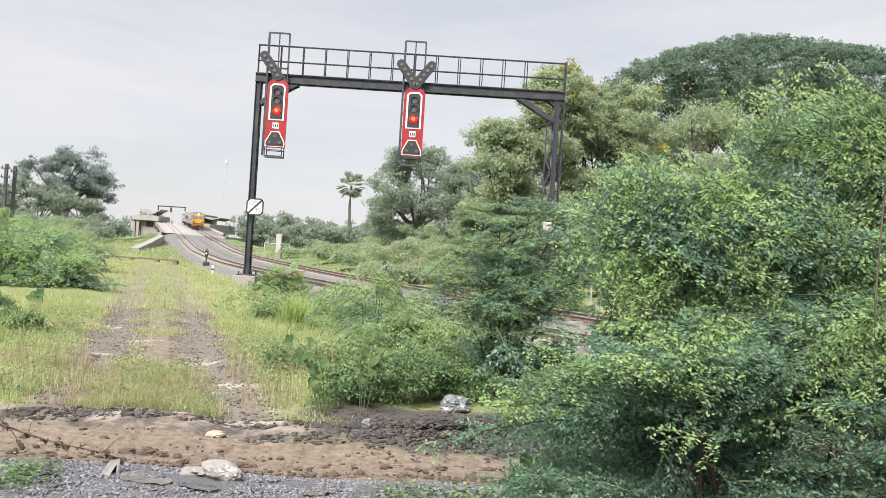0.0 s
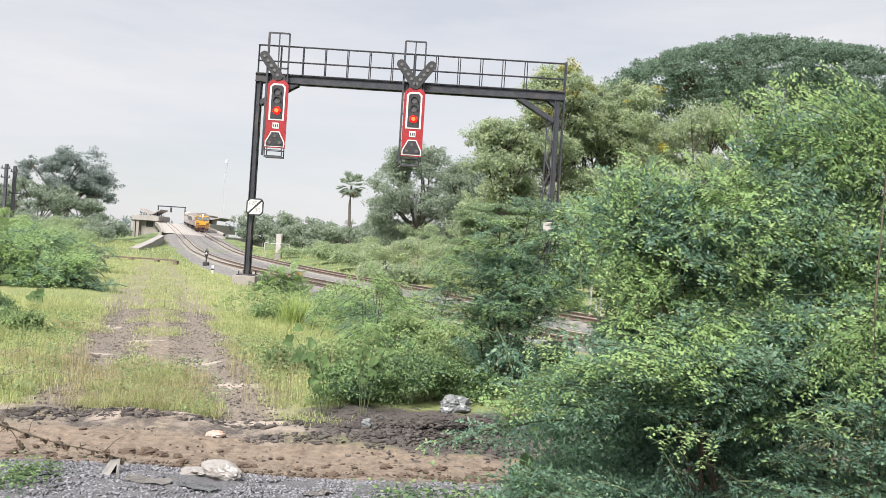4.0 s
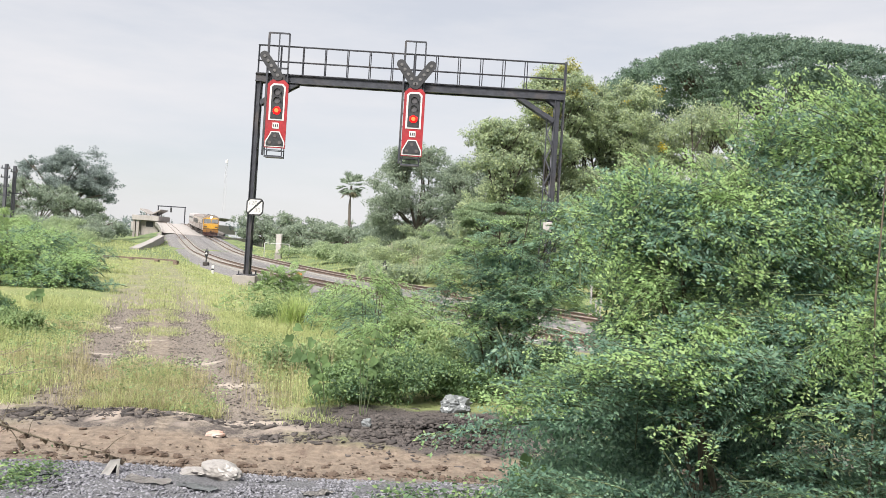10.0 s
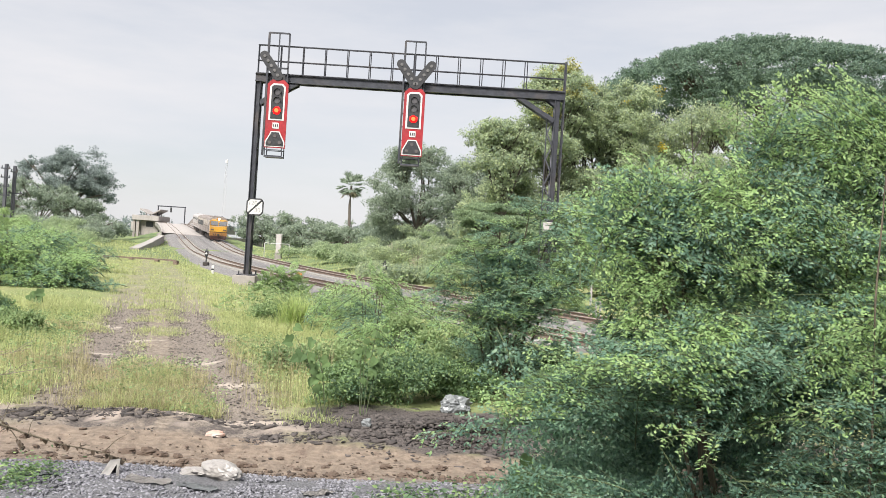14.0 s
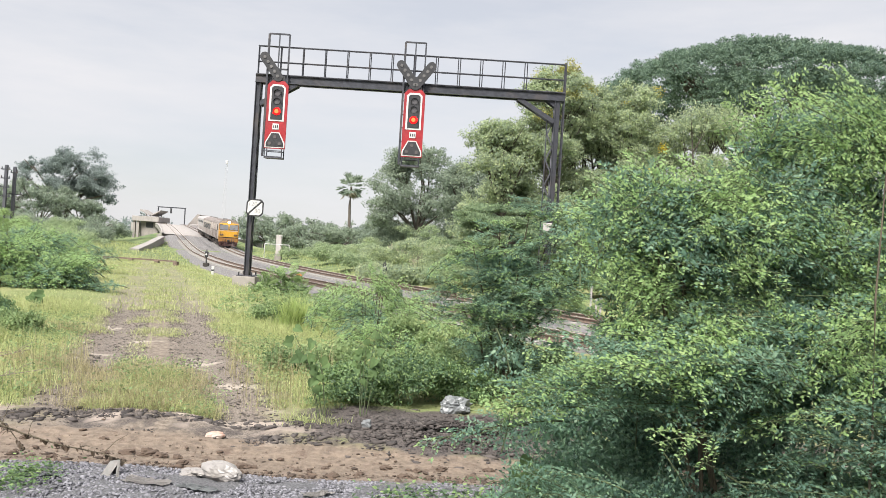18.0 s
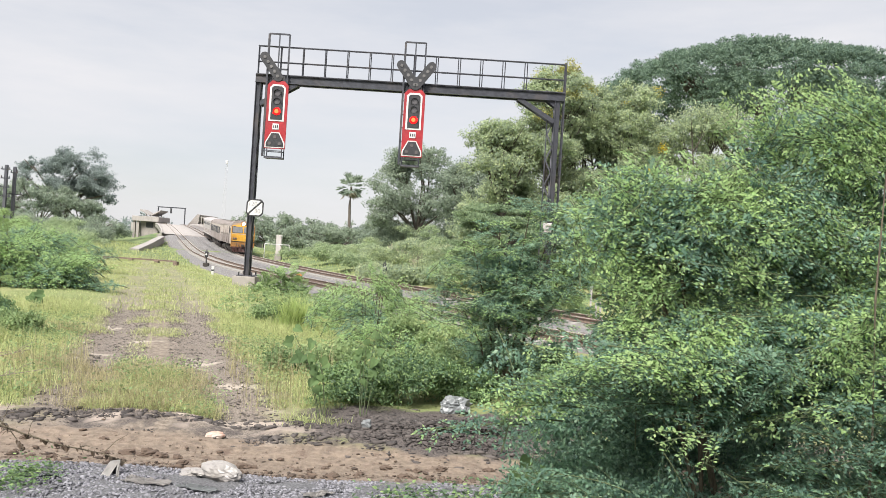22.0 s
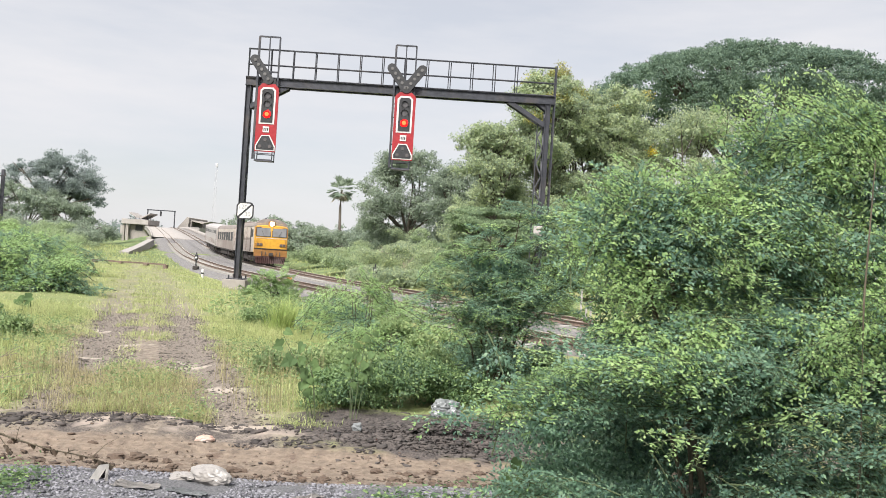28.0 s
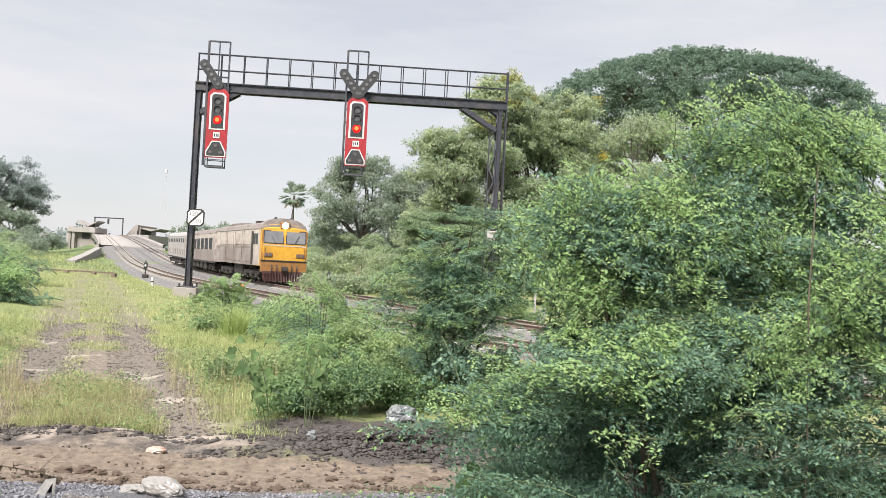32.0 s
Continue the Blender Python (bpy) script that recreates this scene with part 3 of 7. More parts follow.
def far_station():
    """The elevated halt on top of the viaduct."""
    y = 296
    x, z = float(middle_x(y)), rail_height(y)
    x = x + 3.4
    st = base("elevated_station", pose(x, y, z - 1.0), "pale concrete elevated railway station with open winged roofs", "station")
    part("platform", boxed(-14.8, -5.8, -8, 4, 1.5, 3.2, bevel=0.08), CONCRETE, st)
    part("lower_storey", boxed(-12.6, -6.4, -6, 3, -z + 0.6, 1.5, bevel=0.05), CONCRETE_OLD, st)
    part("opening", boxed(-10.6, -8.2, -6.1, -5.9, -0.6, 1.2), GLASS_DARK, st)
    part("side_block", boxed(-16.5, -12.8, -4, 6, -2.6, 0.9, bevel=0.08), CONCRETE, st)
    part("platform", boxed(6.2, 11.0, -6, 30, -1.4, 1.7, bevel=0.08), CONCRETE, st)
    for px in (-14.2, -12.9, -6.2):
        part("column", boxed(px - 0.4, px + 0.4, -7.5, -6.5, -z + 0.6, 1.5, bevel=0.05), CONCRETE_OLD, st)
    for px, lean in ((-11.4, 1), (-7.6, -1)):
        part("roof_wing", prism(bmesh.new(), [(px - 1.6, 4.7 + lean * 0.85), (px + 1.6, 4.7 - lean * 0.85), (px + 1.6, 4.4 - lean * 0.85), (px - 1.6, 4.25 + lean * 0.85)], -6, 2), CONCRETE, st)
        for yy in (-4, 0):
            part("roof_post", rod(bmesh.new(), (px, yy, 3.1), (px, yy, 4.7), 0.18, 8), CONCRETE_OLD, st)
    part("roof_wing", prism(bmesh.new(), [(1.6, 1.2), (4.9, 5.2), (5.7, 5.0), (5.2, 1.2)], 0, 24), CONCRETE_OLD, st, "sloping dark roof slab")
    part("roof_post", rod(bmesh.new(), (6.4, 0, 1.6), (6.4, 0, 4.4), 0.2, 8), CONCRETE_OLD, st)
    part("roof_wing", prism(bmesh.new(), [(5.6, 4.4), (9.4, 3.5), (12.2, 4.2), (12.2, 3.95), (9.4, 3.2), (5.6, 4.0)], 2, 20), CONCRETE_OLD, st)
    part("roof_post", rod(bmesh.new(), (9.4, 4, 1.6), (9.4, 4, 3.4), 0.2, 8), CONCRETE_OLD, st)
    gz = 5.9
    g = base("signal_gantry", pose(x - 2.6, y - 4, rail_height(y - 4) - 0.3), "dark far-off signal gantry standing on the viaduct", "gantry")
    part("post", boxed(-5.0, -4.7, -0.2, 0.2, 0, gz, bevel=0.02), STEEL, g)
    part("post", boxed(4.2, 4.5, -0.2, 0.2, 0, gz, bevel=0.02), STEEL, g)
    part("beam", boxed(-5.1, 4.6, -0.25, 0.25, gz, gz + 0.35, bevel=0.02), STEEL, g)
    part("signal_head", boxed(-0.6, 0.0, -0.5, -0.3, gz - 1.8, gz - 0.1, bevel=0.05), BLACK_PAINT, g)


far_station()


def radio_mast():
    t = base("radio_mast", pose(-104, 400, 0), "tall slender lattice radio mast, coloured pale for distance haze", "mast")
    for sx, sy in ((-1, -1), (1, -1), (1, 1), (-1, 1)):
        part("leg", rod(bmesh.new(), (sx * 0.8, sy * 0.8, 0), (sx * 0.3, sy * 0.3, 38), 0.03, 5), HAZED_STEEL, t)
    for k in range(12):
        z = 2 + k * 3
        w = 0.8 - 0.5 * z / 38
        bm = bmesh.new()
        rod(bm, (-w, -w, z), (w, -w, z + 2.6), 0.022, 5)
        rod(bm, (w, -w, z), (-w, -w, z + 2.6), 0.022, 5)
        part("lacing", bm, HAZED_STEEL, t)
    part("antenna", boxed(-0.5, 0.5, -0.5, 0.5, 36.8, 38.4, bevel=0.1), HAZED_STEEL, t)


radio_mast()


# ---- signal gantry over the tracks ----
GX0, GX1, GY = -7.97, 4.30, 35.0


def gantry():
    g = base("signal_gantry", pose(0, GY, 0), "dark grey steel signal gantry with railed walkway over two tracks", "gantry")
    for x in (GX0, GX1):
        w, dy = (0.10, 0.16) if x < 0 else (0.10, 0.20)
        for y in (-dy, dy):
            bm = prism(bmesh.new(), [(x - w, y - 0.09), (x - w + 0.025, y - 0.09), (x - w + 0.025, y - 0.02), (x + w - 0.025, y - 0.02), (x + w - 0.025, y - 0.09), (x + w, y - 0.09),
                                     (x + w, y + 0.09), (x + w - 0.025, y + 0.09), (x + w - 0.025, y + 0.02), (x - w + 0.025, y + 0.02), (x - w + 0.025, y + 0.09), (x - w, y + 0.09)], -8.22, -0.3)
            bmesh.ops.transform(bm, matrix=Matrix(((1, 0, 0, 0), (0, 0, 1, 0), (0, -1, 0, 0), (0, 0, 0, 1))), verts=bm.verts)
            part("column", bm, STEEL, g)
        for k in range(14):
            z = 0.5 + k * 0.55
            bm = bmesh.new()
            a, b = (-dy, dy) if k % 2 else (dy, -dy)
            bar(bm, (x - w, a, z), (x - w, b, z + 0.55), 0.05, 0.012)
            bar(bm, (x + w, a, z), (x + w, b, z + 0.55), 0.05, 0.012)
            part("lacing", bm, STEEL_LIGHT, g)
        if x > 0:
            part("column", bar(bmesh.new(), (x - 0.36, 0, 0.3), (x - 0.36, 0, 7.5), 0.04, 0.10), STEEL, g)
            for k in range(13):
                z = 0.5 + k * 0.53
                part("lacing", bar(bmesh.new(), (x - 0.34, -0.02, z + (0.53 if k % 2 else 0)), (x - w, -0.02, z + (0 if k % 2 else 0.53)), 0.05, 0.05), STEEL_LIGHT, g)
        part("base_plate", boxed(x - 0.34, x + 0.34, -0.5, 0.5, 0.27, 0.31, bevel=0.008), STEEL, g)
        for sx in (-0.26, 0.26):
            for sy in (-0.4, 0.4):
                part("anchor_bolt", rod(bmesh.new(), (x + sx, sy, 0.29), (x + sx, sy, 0.44), 0.03, 6), STEEL, g)
    for y in (-0.2, 0.2):
        bm = prism(bmesh.new(), [(-y - 0.08, 8.215), (-y + 0.08, 8.215), (-y + 0.08, 8.24), (-y + 0.015, 8.24), (-y + 0.015, 8.52), (-y + 0.08, 8.52),
                                 (-y + 0.08, 8.545), (-y - 0.08, 8.545), (-y - 0.08, 8.52), (-y - 0.015, 8.52), (-y - 0.015, 8.24), (-y - 0.08, 8.24)], GX0 - 0.12, GX1 + 0.26)
        bmesh.ops.transform(bm, matrix=Matrix(((0, 1, 0, 0), (-1, 0, 0, 0), (0, 0, 1, 0), (0, 0, 0, 1))), verts=bm.verts)
        part("beam", bm, STEEL, g)
    part("walkway", boxed(GX0 - 0.1, GX1 + 0.24, -0.30, 0.28, 8.55, 8.575), STEEL_LIGHT, g, "steel grating floor")
    x, posts = GX0 - 0.08, []
    while x < GX1 + 0.3:
        posts.append(x)
        x += 0.912
    posts[-1] = GX1 + 0.24
    for y, gap in ((-0.06, 0.0), (0.06, 0.13)):
        for x in posts:
            x = min(x + gap * (x - GX0) / (GX1 - GX0), GX1 + 0.25)
            part("railing_post", rod(bmesh.new(), (x, y, 8.56), (x, y, 9.75), 0.022, 6), STEEL, g)
        for z in (9.12, 9.76):
            part("railing_bar", rod(bmesh.new(), (GX0 - 0.1, y, z), (GX1 + 0.26, y, z), 0.022, 6), STEEL, g)
    for z in (9.12, 9.76):
        part("railing_bar", rod(bmesh.new(), (GX0 - 0.1, -0.06, z), (GX0 - 0.1, 0.06, z), 0.022, 6), STEEL, g)
    for y in (-0.17, 0.17):
        part("knee_brace", bar(bmesh.new(), (GX1 - 0.1, y, 7.35), (GX1 - 1.62, y, 8.24), 0.12, 0.18), STEEL, g)
        part("knee_brace", bar(bmesh.new(), (GX0 + 0.1, y, 7.35), (GX0 + 1.6, y, 8.24), 0.12, 0.18), STEEL, g)
        part("gusset", prism(bmesh.new(), [(GX1 - 0.1, 8.22), (GX1 - 0.5, 8.22), (GX1 - 0.1, 7.95)], y - 0.012, y + 0.012), STEEL, g)
    # ladder on the outside of one column
    for y in (-0.2, 0.2):
        part("ladder_rail", bar(bmesh.new(), (GX1 + 0.28, y, 0.4), (GX1 + 0.28, y, 9.8), 0.05, 0.05), STEEL, g)
    for k in range(28):
        z = 0.7 + k * 0.3
        part("ladder_rung", rod(bmesh.new(), (GX1 + 0.28, -0.2, z), (GX1 + 0.28, 0.2, z), 0.014, 5), STEEL, g)
    for k in range(5):
        part("ladder_bracket", bar(bmesh.new(), (GX1 + 0.1, 0.2, 1.5 + k * 1.5), (GX1 + 0.3, 0.2, 1.5 + k * 1.5), 0.04, 0.04), STEEL, g)
    return g


gantry()
for fx in (GX0, GX1):
    f = tagged(part("footing", boxed(fx - 0.46, fx + 0.46, GY - 0.62, GY + 0.62, -0.5, 0.27, bevel=0.03), CONCRETE_OLD, None), "stained concrete footing block under a gantry column", "footing", "gantry footings")


def disc(bm, x, y, z, r, depth, seg=20):
    """A round plate facing the camera's side (towards -y)."""
    bmesh.ops.create_cone(bm, cap_ends=True, segments=seg, radius1=r, radius2=r, depth=depth, matrix=Matrix.Translation((x, y, z)) @ pose(0, 0, 0, 90))
    return bm


def capsule(ax, az, bx, bz, w, seg=8):
    """Outline of a bar with round ends, in x and z."""
    d = math.atan2(bz - az, bx - ax)
    pts = []
    for k in range(seg + 1):
        a = d - math.pi / 2 + math.pi * k / seg
        pts.append((bx + w * math.cos(a), bz + w * math.sin(a)))
    for k in range(seg + 1):
        a = d + math.pi / 2 + math.pi * k / seg
        pts.append((ax + w * math.cos(a), az + w * math.sin(a)))
    return pts


def octagon(x, z0, z1, hw, c):
    return [(x - hw, z0), (x + hw, z0), (x + hw, z1 - c), (x + hw - c, z1), (x - hw + c, z1), (x - hw, z1 - c)]


def signal(x, arms, group):
    """A three-lamp colour light signal with a red panel, route arms above and a shunt signal below. Drawn round x = 0, z = 0 at the beam's underside."""
    s = base("colour_light_signal", pose(x, GY - 0.46, 8.15), "red panelled railway signal showing red, hung on the gantry", "signal", group)
    part("hanger", bar(bmesh.new(), (-0.50, 0.10, -2.95), (-0.50, 0.10, 2.05), 0.08, 0.08), STEEL, s)
    part("hanger", bar(bmesh.new(), (0.33, 0.10, -0.3), (0.33, 0.10, 2.05), 0.06, 0.06), STEEL, s)
    for zz in (2.05, 0.62):
        part("hoop_bar", bar(bmesh.new(), (-0.50, 0.10, zz), (0.33, 0.10, zz), 0.06, 0.06), STEEL, s)
    part("hoop_bar", bar(bmesh.new(), (-0.08, 0.10, 0.4), (-0.08, 0.10, 2.05), 0.045, 0.045), STEEL, s)
    for k in range(5):
        part("bracket", bar(bmesh.new(), (-0.50, 0.10, -0.35 - 0.55 * k), (-0.2, 0.10, -0.35 - 0.55 * k), 0.04, 0.04), STEEL, s)
    part("panel", prism(bmesh.new(), octagon(0, -1.98, 0.12, 0.425, 0.17), -0.03, 0.03), RED_PAINT, s, "red enamel panel")
    part("border", prism(bmesh.new(), octagon(0, -1.52, -0.03, 0.315, 0.12), -0.045, -0.031), WHITE_PAINT, s, "white border")
    part("backboard", prism(bmesh.new(), octagon(0, -1.46, -0.10, 0.240, 0.08), -0.062, -0.046), BLACK_PAINT, s, "black lamp backboard")
    for k, z in enumerate((-0.38, -0.72, -1.12)):
        lit = k == 2
        hood = bmesh.new()
        n = 14
        pts = [(0.155 * math.cos(a), z + 0.155 * math.sin(a)) for a in [math.pi * (-0.1 + 1.2 * i / n) for i in range(n + 1)]]
        ins = [(0.135 * math.cos(a), z + 0.135 * math.sin(a)) for a in [math.pi * (-0.1 + 1.2 * i / n) for i in range(n + 1)]][::-1]
        prism(hood, pts + ins, -0.15, -0.062)
        part("lamp_hood", hood, BLACK_PAINT, s)
        part("lens", disc(bmesh.new(), 0, -0.07, z, 0.165 if lit else 0.125, 0.02), RED_LAMP if lit else GREY_LENS, s, "glowing red lens" if lit else "unlit dark lens")
        if lit:
            part("bulb", disc(bmesh.new(), 0.0, -0.083, z, 0.085, 0.008), BULB, s, "yellow-white hot middle of the lamp")
    plate = part("number_plate", boxed(-0.13, 0.13, -0.05, -0.032, -1.86, -1.62, bevel=0.01), WHITE_PAINT, s, "white plate with unreadable marks")
    for bx in (-0.075, 0.0, 0.07):
        part("mark", boxed(bx - 0.02, bx + 0.02, -0.056, -0.0505, -1.80, -1.68), BLACK_PAINT, plate)
    # shunt signal: three small lamps in a triangle
    part("shunt_panel", prism(bmesh.new(), [(-0.425, -2.64), (0.425, -2.64), (0.425, -2.38), (0.425, -1.97), (-0.425, -1.97), (-0.425, -2.38)], -0.028, 0.028), RED_PAINT, s)
    part("shunt_border", prism(bmesh.new(), [(-0.40, -2.60), (0.40, -2.60), (0.40, -2.40), (0.17, -1.97), (-0.17, -1.97), (-0.40, -2.40)], -0.042, -0.029), WHITE_PAINT, s)
    part("shunt_face", prism(bmesh.new(), [(-0.355, -2.56), (0.355, -2.56), (0.355, -2.42), (0.145, -2.01), (-0.145, -2.01), (-0.355, -2.42)], -0.056, -0.043), BLACK_PAINT, s)
    for bx, bz in ((-0.2, -2.43), (0.2, -2.43), (0.0, -2.16)):
        part("shunt_lens", disc(bmesh.new(), bx, -0.066, bz, 0.07, 0.02, 14), DARK_LENS, s)
    # service cage under it
    for by in (0.0, 0.45):
        for bx in (-0.4, 0.3):
            part("cage_post", bar(bmesh.new(), (bx, by, -2.98), (bx, by, -2.2), 0.035, 0.035), STEEL, s)
        part("cage_bar", bar(bmesh.new(), (-0.4, by, -2.72), (0.3, by, -2.72), 0.03, 0.03), STEEL, s)
        part("cage_bar", bar(bmesh.new(), (-0.4, by, -2.97), (0.3, by, -2.97), 0.03, 0.05), STEEL, s)
    part("cage_floor", boxed(-0.42, 0.32, -0.03, 0.48, -3.02, -2.985), STEEL_LIGHT, s)
    part("route_bracket", prism(bmesh.new(), [(-0.26, 0.08), (0.26, 0.08), (0.26, 0.33), (-0.26, 0.33)], -0.02, 0.02), BLACK_PAINT, s)
    for a in arms:
        tipx, tipz = a * 0.62, 1.08
        arm = part("route_arm", prism(bmesh.new(), capsule(a * 0.02, 0.28, tipx, tipz, 0.19), -0.06 - 0.004 * a, -0.022), BLACK_PAINT, s, "black arm with five unlit white lamps")
        for k in range(5):
            u = 0.03 + 0.94 * k / 4
            part("route_lamp", disc(bmesh.new(), a * 0.02 + (tipx - a * 0.02) * u, -0.072, 0.28 + (tipz - 0.28) * u, 0.065, 0.02, 12), CLEAR_LENS, arm)
    return s


signal(-7.09, (-1,), "gantry signals")
signal(-1.53, (-1, 1), "gantry signals")


def lettering(text, size, material, parent, m, label=""):
    cu = bpy.data.curves.new("lettering", "FONT")
    cu.body, cu.size, cu.extrude = text, size, 0.003
    cu.align_x, cu.align_y = "CENTER", "CENTER"
    tmp = bpy.data.objects.new("lettering", cu)
    me = bpy.data.meshes.new_from_object(tmp)
    bpy.data.objects.remove(tmp)
    ob = link_mesh("lettering", me, material, parent, label)
    ob.matrix_basis = m
    return ob


def speed_board():
    s = base("speed_board", pose(-7.72, GY - 0.5, 3.07), "white square speed board with cut corners on the column", "sign")

    def cut(h, c):
        return [(-h, -h + c), (-h + c, -h), (h - c, -h), (h, -h + c), (h, h - c), (h - c, h), (-h + c, h), (-h, h - c)]
    part("back_plate", prism(bmesh.new(), cut(0.35, 0.12), 0.0, 0.02), BLACK_PAINT, s, "black rim")
    face = part("face", prism(bmesh.new(), cut(0.295, 0.10), -0.006, -0.001), WHITE_PAINT, s)
    part("slash", prism(bmesh.new(), [(-0.28, -0.31), (-0.26, -0.31), (0.31, 0.26), (0.31, 0.31), (0.26, 0.31), (-0.31, -0.26), (-0.31, -0.28)], -0.011, -0.007), BLACK_PAINT, s, "black diagonal stroke")
    lettering("120", 0.25, GREY_PAINT, face, pose(-0.09, -0.010, 0.15, 90))
    lettering("30", 0.25, GREY_PAINT, face, pose(0.11, -0.010, -0.14, 90))
    part("clamp", boxed(-0.3, 0.1, 0.021, 0.1, -0.05, 0.05), STEEL_LIGHT, s)


speed_board()
part("notice_board", boxed(GX1 - 0.30, GX1 + 0.06, GY - 0.42, GY - 0.36, 2.80, 3.20, bevel=0.02), CAR_STEEL, None)
tagged(bpy.data.objects["notice_board"], "small pale notice board fixed to the laced gantry column", "sign")


# ---- the train ----
def body_outline(hw, z0, ze, zt, n=7):
    """Cross outline of a carriage: straight sides and a domed roof."""
    pts = [(-hw, z0), (hw, z0), (hw, ze)]
    for k in range(1, n):
        a = math.pi * k / n
        pts.append((hw * math.cos(a), ze + (zt - ze) * math.sin(a) ** 0.8))
    return pts + [(-hw, ze)]


def bogie(parent, y, axles, spread):
    b = part("bogie", boxed(-1.0, 1.0, y - spread / 2 - 0.5, y + spread / 2 + 0.5, 0.42, 0.78, bevel=0.05), UNDERGEAR, parent)
    for i in range(axles):
        yy = y - spread / 2 + spread * i / (axles - 1)
        for sx in (-1, 1):
            bm = bmesh.new()
            bmesh.ops.create_cone(bm, cap_ends=True, segments=18, radius1=0.46, radius2=0.46, depth=0.13, matrix=Matrix.Translation((sx * 0.53, yy, 0.46)) @ pose(0, 0, 0, 0, 90))
            part("wheel", bm, UNDERGEAR, b)
            part("axle_box", boxed(sx * 1.1 - 0.14, sx * 1.1 + 0.14, yy - 0.2, yy + 0.2, 0.3, 0.66, bevel=0.03), UNDERGEAR, b)
    for sx in (-1, 1):
        part("side_frame", boxed(sx * 1.12 - 0.06, sx * 1.12 + 0.06, y - spread / 2 - 0.6, y + spread / 2 + 0.6, 0.5, 0.72, bevel=0.02), UNDERGEAR, b)


def locomotive():
    """A diesel locomotive; its nose is at y = 0, it runs towards +y, z = 0 on the rails."""
    L, hw = 16.3, 1.4
    loco = base("diesel_locomotive", pose(0, 0, 0), "yellow-nosed diesel locomotive with grimy cream sides, headlamp on", "locomotive", "train")
    part("body", prism(bmesh.new(), [(-hw, 1.05), (hw, 1.05), (hw, 2.2), (-hw, 2.2)], -L + 0.3, -2.3), CAR_GREY, loco, "grimy grey lower side")
    part("upper_body", prism(bmesh.new(), body_outline(hw, 2.2, 3.28, 3.72), -L + 0.3, -2.3), CAR_CREAM, loco, "faded cream upper side")
    part("waist_line", prism(bmesh.new(), [(-hw - 0.012, 2.10), (hw + 0.012, 2.10), (hw + 0.012, 2.25), (-hw - 0.012, 2.25)], -L + 0.4, -2.3), CAR_ROOF, loco)
    part("roof", prism(bmesh.new(), body_outline(hw + 0.03, 3.29, 3.30, 3.80), -L + 0.25, -1.1), CAR_ROOF, loco, "soot-stained roof", smooth=False)
    # cab: raked nose with rounded roof brow
    cab = bmesh.new()
    sec = []
    for y, out in ((-2.3, body_outline(hw, 1.05, 3.28, 3.74)), (-0.9, body_outline(hw, 1.05, 3.28, 3.84)), (-0.32, body_outline(hw - 0.02, 1.05, 3.26, 3.62)), (-0.12, body_outline(hw - 0.04, 1.05, 3.22, 3.36)), (0.0, body_outline(hw - 0.06, 1.08, 2.4, 2.46))):
        sec.append([cab.verts.new((x, y, z)) for x, z in out])
    for r0, r1 in zip(sec, sec[1:]):
        for k in range(len(r0)):
            cab.faces.new((r0[k], r0[(k + 1) % len(r0)], r1[(k + 1) % len(r0)], r1[k]))
    cab.faces.new(sec[-1])
    cab.faces.new(sec[0][::-1])
    part("cab", cab, CAR_YELLOW, loco, "dirty yellow cab front")
    part("cab_roof", prism(bmesh.new(), body_outline(hw + 0.02, 3.25, 3.27, 3.88), -2.3, -0.34), CAR_ROOF, loco, "weathered grey cab roof")
    part("visor", prism(bmesh.new(), body_outline(hw - 0.01, 3.26, 3.28, 3.60), -0.34, -0.19), CAR_ROOF, loco, "grimy visor over the windscreens")
    part("roof_brow", prism(bmesh.new(), body_outline(hw - 0.16, 3.40, 3.42, 3.98), -1.5, -0.36), CAR_ROOF, loco, "weathered brown roof brow")
    # windscreens lie in the raked face between z 2.46 and 3.22
    for sx in (-1, 1):
        def slab(x0, x1, z0, z1, out0, out1):
            bm = bmesh.new()
            def yy(z):
                return -0.12 * (z - 2.42) / 0.82
            vs = [bm.verts.new((x, yy(z) + o, z)) for o in (out0, out1) for x, z in ((x0, z0), (x1, z0), (x1, z1), (x0, z1))]
            bm.faces.new(vs[0:4])
            bm.faces.new(vs[4:8])
            for i in range(4):
                bm.faces.new((vs[i], vs[(i + 1) % 4], vs[4 + (i + 1) % 4], vs[4 + i]))
            return bm
        a, b = sorted((sx * 0.05, sx * 1.29))
        fr = part("windscreen_frame", slab(a, b, 2.42, 3.22, -0.02, 0.012), BLACK_PAINT, loco)
        part("windscreen", slab(a + 0.05, b - 0.05, 2.47, 3.17, 0.0, 0.02), GLASS, fr, "windscreen with the sky's reflection put into its grey colour")
        part("wiper", bar(bmesh.new(), (sx * 0.6, 0.045, 2.48), (sx * 0.85, -0.01, 2.95), 0.02, 0.02), BLACK_PAINT, fr)
        lamp = part("lamp_housing", boxed(sx * 0.98 - 0.27, sx * 0.98 + 0.27, -0.02, 0.05, 1.62, 1.88, bevel=0.05), CAR_ORANGE, loco)
        for o in (-0.12, 0.12):
            part("lamp_lens", disc(bmesh.new(), sx * 0.98 + o, 0.055, 1.75, 0.1, 0.03, 14), DARK_LENS, lamp)
        part("corner_pillar", bar(bmesh.new(), (sx * 1.33, -0.02, 1.4), (sx * 1.33, -0.06, 3.2), 0.08, 0.06), CAR_ORANGE, loco)
        part("handrail", rod(bmesh.new(), (sx * 1.2, 0.08, 1.35), (sx * 1.2, 0.05, 2.25), 0.015, 6), CAR_ORANGE, loco)
